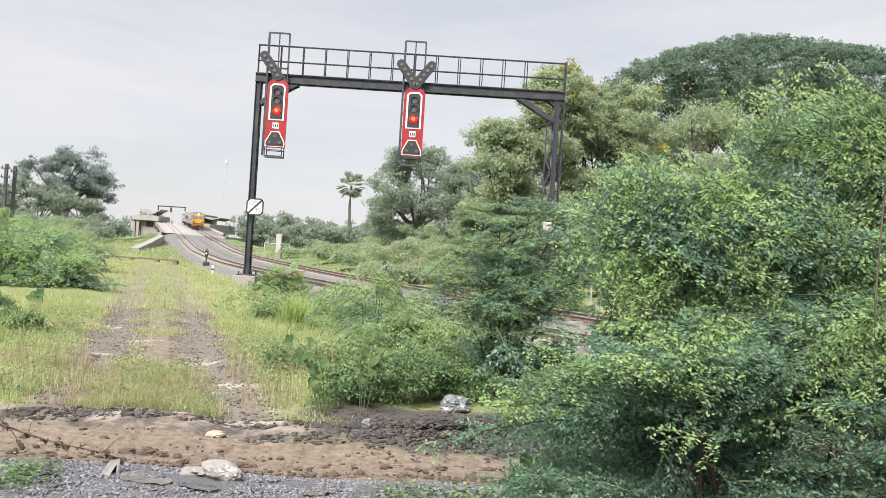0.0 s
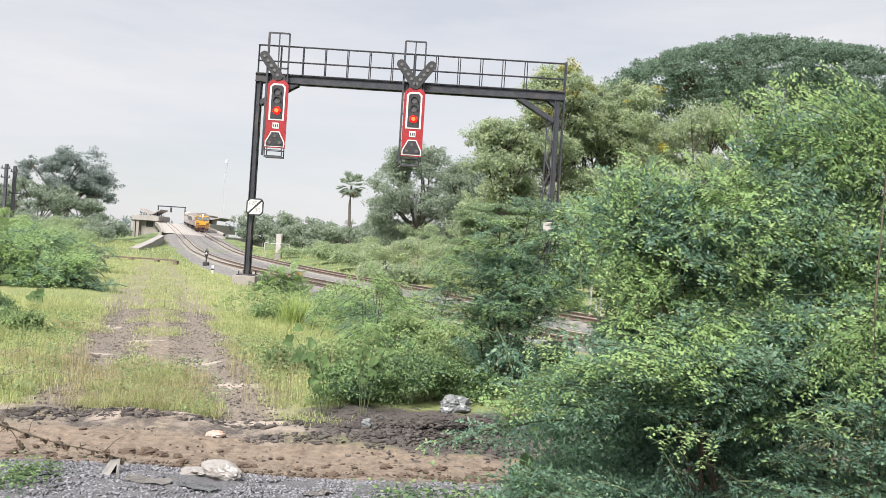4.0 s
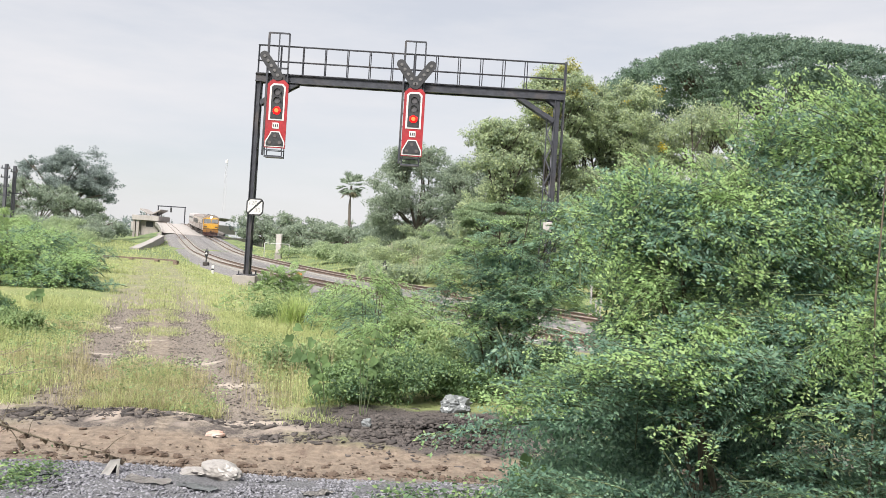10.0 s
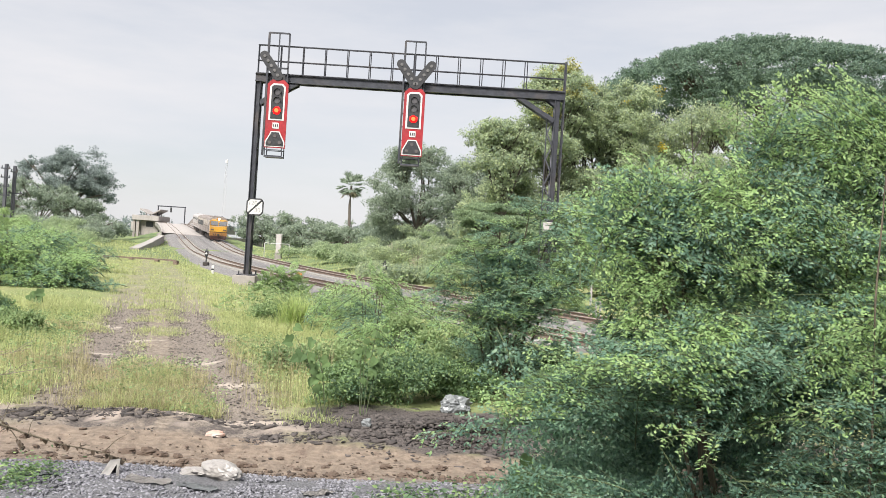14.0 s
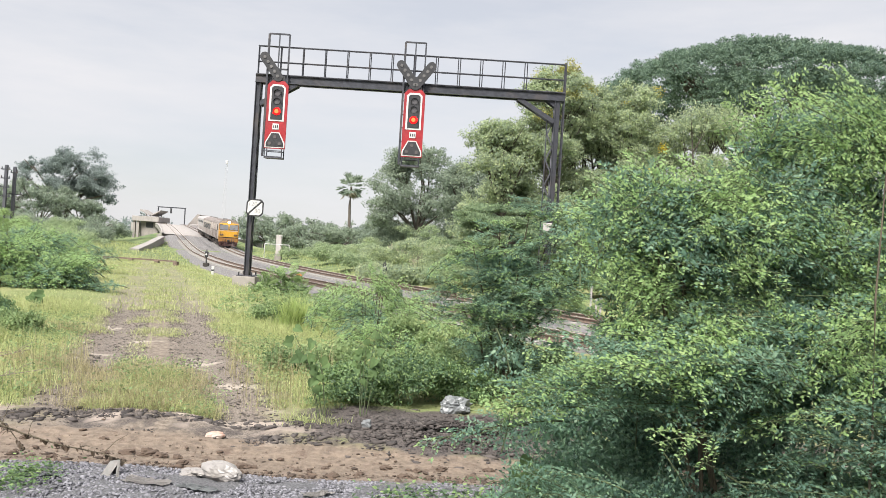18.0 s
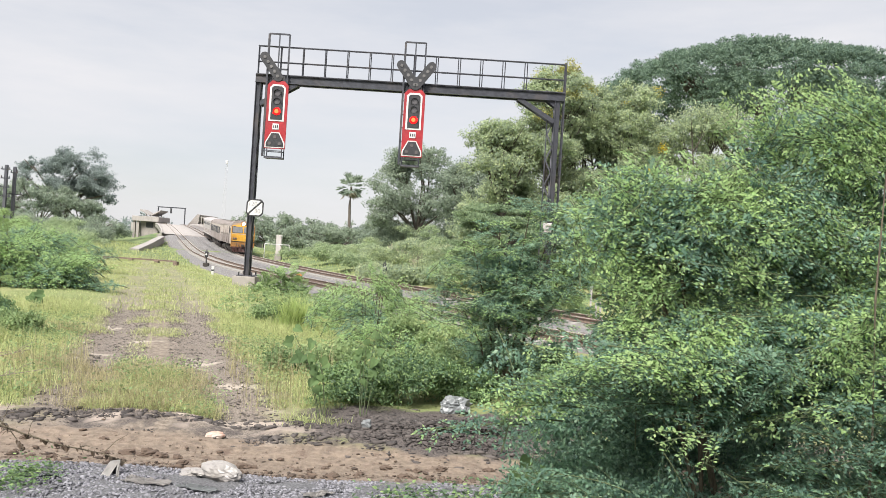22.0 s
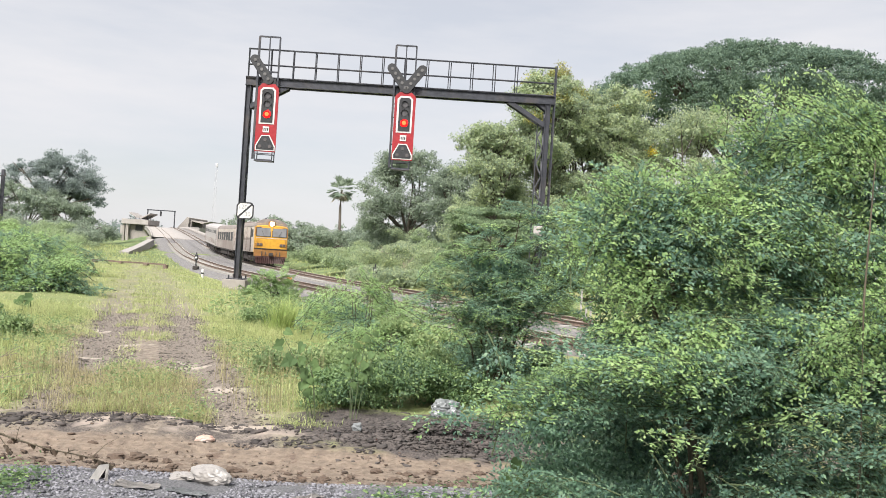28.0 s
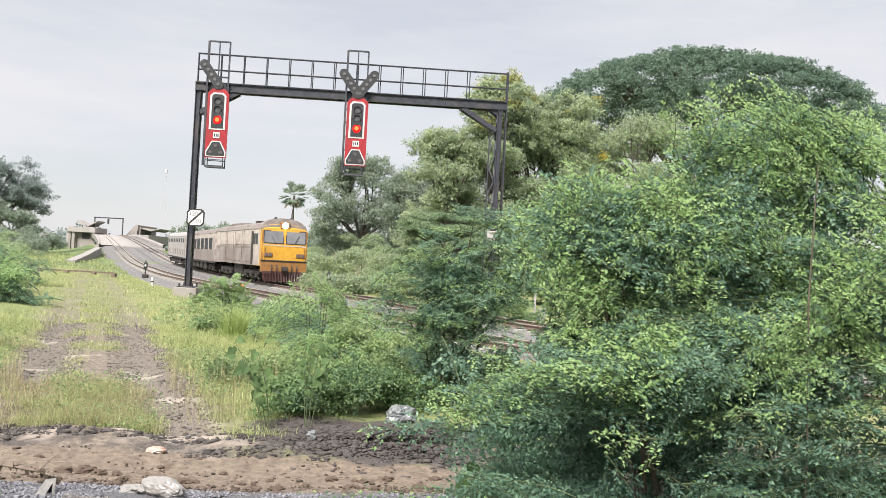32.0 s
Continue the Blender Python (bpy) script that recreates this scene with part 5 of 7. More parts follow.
def frond_mesh(seed, length):
    """A drooping feathery leaf along +x: side leaflets made of many narrow blades."""
    rng = np.random.default_rng(seed)
    p, d, n = [], [], []
    pairs = 11
    for k in range(pairs):
        u = 0.15 + 0.85 * k / (pairs - 1)
        o = np.array([u * length, 0, 0.30 * u * length - 0.42 * u * u * length])
        reach = length * 0.34 * math.sin(math.pi * (0.18 + 0.72 * u)) + 0.03
        for sgn in (-1, 1):
            way = np.array([0.62, sgn * 0.78, -0.18])
            for j in range(5):
                v = (j + 0.5) / 5
                q = o + way * reach * v + np.array([0, 0, -0.10 * reach * v * v])
                for s2 in (-1, 1):
                    p.append(q)
                    d.append(np.array([0.8 * s2 * 0.9 + 0.2, sgn * (0.5 - 0.4 * s2), -0.1]) + rng.normal(0, 0.1, 3))
                    n.append(np.array([0, 0, 1.0]) + rng.normal(0, 0.2, 3))
    size = length * 0.095 * rng.uniform(0.8, 1.2, len(p))
    v, f = leaf_quads(np.array(p), np.array(d), np.array(n), size, size * 0.5)
    stalk = [np.array([u * length, 0, 0.30 * u * length - 0.42 * u * u * length]) for u in (0, 0.5, 1)]
    sv, sf = leaf_quads(np.array([stalk[0], stalk[1]]), np.array([stalk[1] - stalk[0], stalk[2] - stalk[1]]), np.array([[0, 0, 1.0], [0, 0, 1.0]]), [0.5 * length, 0.5 * length], [0.01, 0.008])
    return merged([(v, f), (sv, sf)])


def feathery_bush(seed, x, y, w, h, frond, count, material, label, group):
    """Arching feathery leaves that spring from a few stems."""
    rng = random.Random(seed)
    s = base("feathery_shrub", pose(x, y, float(terrain(x, y))), label, "shrub", group)
    shapes = [frond_mesh(seed * 7 + i, frond * (0.85 + 0.15 * i)) for i in range(3)]
    meshes = []
    for v, f in shapes:
        ob = from_arrays("frond", v, f, material)
        meshes.append(ob.data)
        bpy.data.objects.remove(ob)
    for k in range(5):
        a = rng.uniform(-0.7, 0.7) * w
        top = Vector((a, rng.uniform(-0.3, 0.3), h * rng.uniform(0.6, 0.95)))
        part("stem", tube(bmesh.new(), [(a * 0.4, 0, -0.05), (a * 0.8, 0, top.z * 0.5), top], [0.02, 0.014, 0.006], 6), TWIG, s)
    for k in range(count):
        u = rng.uniform(-1, 1)
        z = h * math.sqrt(max(0.02, 1 - u * u)) * rng.uniform(0.12, 1.0)
        ob = new("frond", meshes[k % 3])
        ob.parent = s
        ob.matrix_basis = pose(u * w * 0.85, rng.uniform(-0.55, 0.35) * w, max(0.05, z - 0.45 * frond), rng.uniform(-25, 25), rng.uniform(-68, -12), rng.uniform(0, 360))
    return s


# ---- boughs that sway ----
def bough_mesh(seed, length, young):
    """A bough along +x with side twigs and loose rows of pointed leaflets; young: the share of it, from the tip, that is fresh and pale."""
    rng = np.random.default_rng(seed)
    bm = bmesh.new()
    n = 9
    xs = np.linspace(0, length, n)
    bend, yaw = rng.uniform(0.12, 0.36), rng.uniform(-0.25, 0.25)
    axis = [Vector((x, yaw * x * x / length, 0.18 * x - bend * x * x / length)) for x in xs]
    tube(bm, axis, [0.0055 * (1 - 0.75 * i / (n - 1)) for i in range(n)], 5)
    p, d, nn, fresh = [], [], [], []
    twig_count = int(length / 0.036)
    for k in range(twig_count):
        u = 0.08 + 0.92 * k / twig_count
        i = min(int(u * (n - 1)), n - 2)
        o = axis[i].lerp(axis[i + 1], u * (n - 1) - i)
        side = 1 if k % 2 else -1
        tl = (0.24 * (1 - 0.6 * u)) * rng.uniform(0.5, 1.25)
        ang = side * rng.uniform(0.45, 1.2)
        td = np.array([math.cos(ang), math.sin(ang), rng.uniform(-0.30, 0.30)])
        td /= np.linalg.norm(td)
        e = np.array(o) + td * tl + np.array([0, 0, -0.03])
        tube(bm, [o, o.lerp(Vector(e), 0.5) + Vector((0, 0, 0.012)), Vector(e)], [0.0022, 0.0018, 0.001], 3)
        tilt = rng.normal(0, 0.30, 3) + np.array([0, 0, 1.0])
        m = max(2, int(tl / 0.019))
        for j in range(m + 1):
            v = (j + rng.uniform(0.2, 0.9)) / (m + 0.5)
            q = np.array(o) * (1 - v) + e * v + np.array([0, 0, 0.02 * math.sin(v * 3.1)])
            for sgn in (-1, 1):
                if rng.random() < 0.12:
                    continue
                s = np.cross(tilt, td) * sgn
                p.append(q + rng.normal(0, 0.004, 3))
                d.append(td * rng.uniform(0.3, 1.0) + s * 0.8 + rng.normal(0, 0.22, 3))
                nn.append(tilt + rng.normal(0, 0.45, 3))
                fresh.append(0.72 * u + 0.28 * v + rng.normal(0, 0.09) > 1 - young)
    p, d, nn = np.array(p), np.array(d), np.array(nn)
    size = rng.uniform(0.019, 0.037, len(p))
    v, f = leaf_quads(p, d, nn, size, size * rng.uniform(0.44, 0.62, len(p)))
    stem = bpy.data.meshes.new("stem")
    bm.to_mesh(stem)
    bm.free()
    stem.materials.append(GREEN_STEM)
    ob = from_arrays("leaves", v, f, [LEAF_BUSH, LEAF_BUSH_LIGHT])
    data = ob.data
    data.polygons.foreach_set("material_index", np.array(fresh, dtype=np.int32))
    bpy.data.objects.remove(ob)
    return stem, data


BOUGHS = [bough_mesh(200 + i, 0.34 + 0.05 * i, (0.18, 0.34, 0.06, 0.24)[i % 4]) for i in range(8)]
BOUGHS_LIGHT = [bough_mesh(230 + i, 0.34 + 0.07 * i, 0.62 + 0.06 * i) for i in range(5)]
SWAYING = []


def add_bough(parent, m, kind, index, swing):
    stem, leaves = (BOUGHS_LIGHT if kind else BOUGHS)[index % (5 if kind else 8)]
    ob = new("bough", stem)
    ob.parent = parent
    ob.matrix_basis = m
    lf = new("leaves", leaves)
    lf.parent = ob
    SWAYING.append((ob, m, swing))
    return ob


def grown(tip, grow, face, reach):
    """The pose of a bough whose tip is at tip, growing along grow with its upper side towards face."""
    grow = grow.normalized()
    side = face.cross(grow).normalized()
    turn = Matrix((grow, side, grow.cross(side))).transposed().to_4x4()
    return Matrix.Translation(tip - grow * reach) @ turn


def hollow(x, y, z):
    """Where the near bush has no leaves: beside its open flank, and shaded hollows near the ground."""
    rim = -2.0 if z < 0.8 else -1.86 if z < 1.16 else -1.14 if z < 1.6 else -1.25 if z < 1.85 else -1.45
    if x < rim + 0.16 * math.sin(17 * z + 5 * y):
        return True
    if y > 0.32:
        return False
    return ((x + 1.08) / 0.66) ** 2 + ((z - 0.72) / 0.25) ** 2 < 1.0 or ((x + 0.62) / 0.24) ** 2 + ((z - 0.62) / 0.16) ** 2 < 1.0


def near_bush():
    b = base("roadside_bush", pose(2.3, 5.3, float(terrain(2.3, 5.3))), "big wind-blown green bush with small oval leaflets by the road", "bush")
    rng = random.Random(77)
    for k in range(9):
        a = rng.uniform(-1.2, 1.2)
        top = Vector((a + rng.uniform(-0.3, 0.3), rng.uniform(-0.1, 0.4), rng.uniform(1.3, 2.2)))
        foot = Vector((a * 0.5, rng.uniform(-0.2, 0.2), -0.1))
        part("stem", tube(bmesh.new(), [foot, foot.lerp(top, 0.5) + Vector((rng.uniform(-0.1, 0.1), 0, 0.05)), top], [0.016, 0.012, 0.006], 7), TWIG, b)
    part("stem", tube(bmesh.new(), [(0.12, -0.62, -0.1), (0.10, -0.66, 0.9), (0.06, -0.68, 1.7), (0.12, -0.6, 2.5)], [0.009, 0.008, 0.006, 0.003], 8), TWIG, b, "pale straight stem")
    # centre, radii and number of boughs of each leafy mass
    lobes = [(-0.30, 0.25, 1.62, 1.05, 0.60, 0.85, 175), (0.42, 0.30, 2.15, 0.90, 0.60, 0.74, 170), (-0.86, 0.15, 2.10, 0.48, 0.40, 0.34, 70), (0.25, 0.30, 2.75, 0.62, 0.40, 0.26, 54),
             (0.05, -0.30, 0.95, 0.95, 0.50, 0.70, 145), (-0.80, -0.30, 1.27, 0.62, 0.40, 0.12, 70), (-1.42, -0.10, 1.06, 0.40, 0.30, 0.10, 20), (-1.42, -0.30, 0.36, 0.42, 0.36, 0.26, 44),
             (-0.86, 0.00, 1.45, 0.30, 0.35, 0.20, 24), (-0.60, -0.80, 0.30, 0.95, 0.35, 0.22, 80), (0.95, -0.40, 1.40, 0.70, 0.50, 1.10, 130), (0.30, -0.55, 0.42, 0.90, 0.40, 0.36, 110)]
    inner = [(x, y + 0.22, z, rx * 0.8, ry * 0.75, rz * 0.8) for x, y, z, rx, ry, rz, _ in lobes[:5]] + [(-1.3, 0.1, 0.35, 0.5, 0.4, 0.3), (0.0, 0.1, 0.4, 1.1, 0.4, 0.4), (-1.05, 0.6, 0.55, 0.7, 0.25, 0.5), (-0.4, 0.6, 0.6, 0.7, 0.25, 0.6)]
    v, f = crown_leaves(301, inner, 80000, 0.032, 0.56, clump=0.15, per=30, shell=0.5)
    v[:, 2] = np.maximum(v[:, 2], 0.01)
    mid = v[f].mean(axis=1)
    f = f[[not hollow(*q) for q in mid]]
    from_arrays("inner_leaves", v, f, LEAF_BUSH, b)
    for cx, cy, cz, rx, ry, rz, n in lobes:
        for _ in range(n):
            a, e = rng.uniform(-math.pi - 0.25, 0.25), math.asin(rng.uniform(-0.75, 1.0))
            out = Vector((math.cos(a) * math.cos(e), math.sin(a) * math.cos(e), math.sin(e)))
            swell = 1 + 0.42 * noise.noise(Vector((cx + 2.4 * out.x, cy + 2.4 * out.y, cz + 2.4 * out.z)) * 1.3)
            tip = Vector((cx + out.x * rx * swell, cy + out.y * ry * swell, max(0.08, cz + out.z * rz * swell)))
            grow = Vector((out.x * 0.5 + rng.choice((-1.0, -0.8, -0.5, 0.5)), out.y * 0.3 + rng.uniform(-0.35, 0.1), 0.05 + 0.30 * out.z + rng.uniform(-0.15, 0.35)))
            face = Vector((rng.uniform(-0.25, 0.25), -0.25 - 0.55 * min(1.3, max(0.0, tip.z - 0.9)) + rng.uniform(-0.3, 0.3), 0.9))
            # top light put into colour: pale boughs high up, darker ones near the ground
            k = rng.randrange(8) if tip.z > 1.0 else rng.choice((2, 6, 2, 6, 0))
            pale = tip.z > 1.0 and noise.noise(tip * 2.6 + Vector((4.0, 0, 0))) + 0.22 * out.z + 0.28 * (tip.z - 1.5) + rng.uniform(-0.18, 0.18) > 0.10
            if hollow(*tip):
                continue
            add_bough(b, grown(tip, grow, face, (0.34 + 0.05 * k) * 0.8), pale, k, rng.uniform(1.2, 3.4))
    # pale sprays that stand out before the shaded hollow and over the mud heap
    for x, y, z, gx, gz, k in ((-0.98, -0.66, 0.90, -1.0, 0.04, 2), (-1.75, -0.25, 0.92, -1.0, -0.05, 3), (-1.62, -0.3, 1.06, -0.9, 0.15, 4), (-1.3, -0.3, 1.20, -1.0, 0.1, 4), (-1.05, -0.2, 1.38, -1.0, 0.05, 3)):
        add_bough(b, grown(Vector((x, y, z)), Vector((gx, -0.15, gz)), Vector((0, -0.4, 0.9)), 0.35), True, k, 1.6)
    # long boughs that reach out over the mud heap
    low = Vector((0, -0.45, 0.9))
    add_bough(b, grown(Vector((-2.25, -0.10, 0.70)), Vector((-0.95, -0.05, -0.16)), low, 0.55), False, 7, -1.0)
    add_bough(b, grown(Vector((-2.0, -0.15, 0.78)), Vector((-0.95, -0.1, -0.10)), low, 0.5), False, 6, -0.8)
    add_bough(b, grown(Vector((-1.9, -0.10, 0.92)), Vector((-0.95, -0.1, 0.02)), low, 0.5), True, 3, -0.6)
    return b


near_bush()


def upright_shrub():
    """The dark airy shrub beside the track: forked stems with boughs spreading out of them, wider towards its top."""
    s = base("shrub", pose(0.78, 10.4, float(terrain(0.78, 10.4))), "dark airy upright shrub with small round leaves by the track", "shrub")
    rng = random.Random(31)
    tops = [(-0.72, 0.0, 1.40), (-0.42, -0.1, 1.80), (-0.10, 0.1, 2.05), (0.25, -0.1, 2.30), (0.60, 0.0, 2.25), (0.95, 0.1, 2.10), (0.80, 0.0, 1.70), (-0.15, -0.2, 1.15), (0.35, -0.2, 1.35), (1.25, 0.0, 2.0), (0.75, -0.1, 2.35)]
    for x, y, z in tops:
        part("stem", tube(bmesh.new(), [(x * 0.12, y * 0.3, -0.08), (x * 0.35, y * 0.6, z * 0.45), (x, y, z)], [0.022, 0.014, 0.004], 6), TWIG, s)
        for k in range(18):
            u = 0.18 + 0.85 * math.sqrt(k / 17)
            at = Vector((x * (0.12 + 0.88 * u), y * u, z * u)) + Vector((rng.uniform(-0.14, 0.14), rng.uniform(-0.2, 0.1), rng.uniform(-0.08, 0.08)))
            a = rng.uniform(-math.pi - 0.3, 0.3)
            grow = Vector((math.cos(a) + 0.5 * x - 0.2, math.sin(a) * 0.6, rng.uniform(-0.15, 0.5)))
            face = Vector((rng.uniform(-0.3, 0.3), -0.35 + rng.uniform(-0.25, 0.25), 0.9))
            i = rng.randrange(8)
            add_bough(s, grown(at + 0.22 * grow.normalized(), grow, face, (0.34 + 0.05 * i) * 0.8), rng.random() < 0.10 + 0.7 * max(0.0, u - 0.6), i, rng.uniform(0.8, 2.0))
    v, f = crown_leaves(103, [(0.0, 0.1, 0.35, 0.36, 0.3, 0.4), (0.0, 0.1, 0.9, 0.34, 0.3, 0.5), (0.05, 0.1, 1.4, 0.42, 0.3, 0.4)], 9000, 0.045, 0.6, clump=0.16, per=30)
    from_arrays("inner_leaves", v, f, LEAF_BUSH, s)


upright_shrub()


def spray_bush(seed, x, y, w, h, n, size, pale, label, group):
    """A loose bush of leafy sprays on thin stems, blown to one side."""
    rng = random.Random(seed)
    s = base("shrub", pose(x, y, float(terrain(x, y))), label, "shrub", group)
    grow_by = Matrix.Diagonal((size, size, size, 1))
    for k in range(5):
        a = rng.uniform(-0.8, 0.8) * w
        part("stem", tube(bmesh.new(), [(a * 0.5, 0, -0.05), (a * 0.8, 0, h * 0.4), (a, rng.uniform(-0.2, 0.2), h * rng.uniform(0.7, 0.95))], [0.012, 0.009, 0.004], 5), TWIG, s)
    for k in range(n):
        u = rng.uniform(-1, 1)
        top = h * math.sqrt(max(0.05, 1 - 0.8 * u * u))
        z = top * (1 - 0.9 * rng.random() ** 1.5)
        tip = Vector((u * w, rng.uniform(-0.45, 0.35) * w, max(0.06, z)))
        grow = Vector((0.5 * u + rng.choice((-0.9, -0.5, 0.7, 0.9)), rng.uniform(-0.6, 0.2), 0.1 + 0.5 * z / h + rng.uniform(-0.2, 0.3)))
        face = Vector((rng.uniform(-0.25, 0.25), -0.45 + rng.uniform(-0.3, 0.3), 0.9))
        light = rng.random() < pale * (0.4 + 0.9 * z / h)
        i = rng.randrange(5 if light else 8)
        stem, leaves = (BOUGHS_LIGHT if light else BOUGHS)[i]
        ob = new("bough", stem)
        ob.parent = s
        ob.matrix_basis = grown(tip, grow, face, (0.34 + 0.05 * i) * 0.8 * size) @ grow_by
        lf = new("leaves", leaves)
        lf.parent = ob
    return s


def middle_plants():
    edge = "feathery bushes along the lot"
    for i, (x, y, w, h, n) in enumerate(((-12.0, 23.6, 1.2, 1.25, 56), (-10.7, 24.4, 0.8, 0.8, 34), (-13.2, 25.6, 1.5, 1.5, 64), (-15.0, 27.6, 1.7, 1.65, 60), (-14.0, 30, 1.5, 1.6, 52), (-16.6, 32, 2.0, 1.9, 52), (-15.2, 35, 1.5, 1.4, 40), (-17.8, 29, 1.8, 1.8, 40))):
        spray_bush(520 + i, x, y, w, h, n, 2.5, 0.42, "wind-combed leafy green bush at the edge of the lot", edge)
    weeds = "airy weeds by the track"
    for i, (x, y, w, h, n, pale) in enumerate(((-1.15, 15.2, 0.7, 1.15, 30, 1.0), (-0.45, 17.0, 0.7, 0.85, 24, 0.9), (-1.7, 16.8, 0.7, 0.9, 24, 0.8), (-0.9, 13.2, 0.6, 0.5, 20, 0.9), (0.3, 13.8, 0.6, 0.55, 18, 0.7), (-2.2, 19.5, 0.7, 0.8, 26, 0.5))):
        spray_bush(540 + i, x, y, w, h, n, 1.5, pale, "airy light-green weed with thin upright stems by the track", weeds)
    feathery_bush(500, -14.2, 25.2, 1.2, 1.95, 0.6, 30, LEAF_FEATHER, "arching pale feathery leaves over the bushes", edge)
    feathery_bush(501, -12.3, 23.4, 1.2, 1.75, 0.55, 30, LEAF_FEATHER, "arching pale feathery leaves over the bushes", edge)
    feathery_bush(510, -5.7, 30.8, 1.0, 1.1, 0.42, 110, LEAF_FEATHER, "feathery bush at the foot of the gantry", edge)
    feathery_bush(514, 4.3, 32.6, 1.5, 1.3, 0.7, 70, LEAF_WEED, "feathery weeds round the foot of the gantry", edge)
    mound = [(-1.0 + 1.75 * q / 33 + 0.12 * math.sin(q * 2.1), -0.45 + 1.0 * q / 33 + 0.3 * math.sin(q * 1.3), 0.05 + 0.36 * abs(math.sin(q * 0.9)) * (0.55 + 0.45 * math.sin(3.1 * q / 33)), 0.22, 0.22, 0.15) for q in range(34)]
    shrub("shrub", "dense low mound of small green leaves beside the ruts", 101, (-0.15, 9.9), mound, 26000, 0.036, LEAF_SHRUB, 6, clump=0.13, per=30)
    low = ((1.7, 9.6, 0.6, 0.6, LEAF_SHRUB), (1.45, 11.6, 0.5, 0.5, LEAF_SHRUB), (1.45, 7.0, 0.4, 0.5, LEAF_BUSH), (2.6, 7.6, 0.8, 1.3, LEAF_BUSH), (-1.75, 11.8, 0.5, 0.35, LEAF_WEED), (-0.7, 12.0, 0.6, 0.42, LEAF_WEED), (0.5, 11.2, 0.5, 0.5, LEAF_WEED), (-0.1, 13.6, 0.6, 0.6, LEAF_WEED), (1.3, 12.6, 0.6, 0.5, LEAF_FEATHER), (2.3, 10.5, 0.7, 0.65, LEAF_BUSH), (-3.6, 19.0, 0.5, 0.4, LEAF_WEED), (-6.9, 13.6, 0.5, 0.4, LEAF_WEED), (-8.2, 15.5, 0.6, 0.5, LEAF_SHRUB))
    for i, (x, y, w, h, leafy) in enumerate(low):
        shrub("shrub", "low leafy weed clump among the grass", 171 + i, (x, y), spread(71 + i, -w, w, -0.35, 0.35, 0.0, h - 0.12, 0.12, 0.22, 24), 5500, 0.036 + 0.0011 * y, leafy, 6, "low weed clumps", clump=0.13, per=26)
    for i, (x, y, w, h) in enumerate(((-13.6, 26, 1.7, 1.4), (-17.5, 32, 2.2, 2.2), (-22, 40, 3.0, 2.6))):
        shrub("shrub", "dense green bush at the edge of the lot", 111 + i, (x, y), spread(6 + i, -w, w, -0.7, 0.7, 0.1, h - 0.3, 0.35, 0.55, 18, 0.5), 12000, 0.085, LEAF_FEATHER, 7, "bushes along the lot", clump=0.36, flat=0.4, per=40)
    for i, (x, y, w, h) in enumerate(((-1.5, 60, 4, 2.4), (2.2, 47, 2.4, 1.8), (-9, 78, 4, 2.0), (-4, 72, 4, 2.6), (-14, 96, 4, 2.0), (2, 62, 4, 3.2), (7.5, 40, 2.2, 2.0), (13, 38, 3, 3.2), (9.5, 35, 2.2, 1.6), (-2.5, 51, 2.0, 1.2), (-6, 66, 2.6, 1.4), (-8.5, 88, 4, 2.6), (-3, 84, 4, 3.0), (4, 76, 5, 3.6), (17, 40, 3, 3.6), (22, 42, 4, 4.0), (-31, 66, 3.6, 1.7), (-38, 80, 4, 2.2), (-39, 90, 3, 1.6), (-50, 106, 4, 2.4), (-45, 92, 6, 3.2), (-4.0, 100, 5, 5.0), (2.5, 94, 4.5, 4.5), (9.5, 50, 3.0, 4.0))):
        shrub("shrub", "green thicket beyond the tracks", 131 + i, (x, y), spread(31 + i, -w, w, -1.5, 1.5, 0.3, h - 0.6, 0.7, 1.1, 14, 0.6), 12000, 0.15, (LEAF_HAZE if i % 3 else LEAF_TREE) if y > 45 else LEAF_FEATHER, 6, "thickets beyond the tracks", clump=0.5, per=40)


middle_plants()


# ---- grass, weeds and loose ground ----
def across(x, y):
    """Distance across the rutted path; 0 in its middle."""
    return x + 2.78 + (y - 8.6) * 0.335


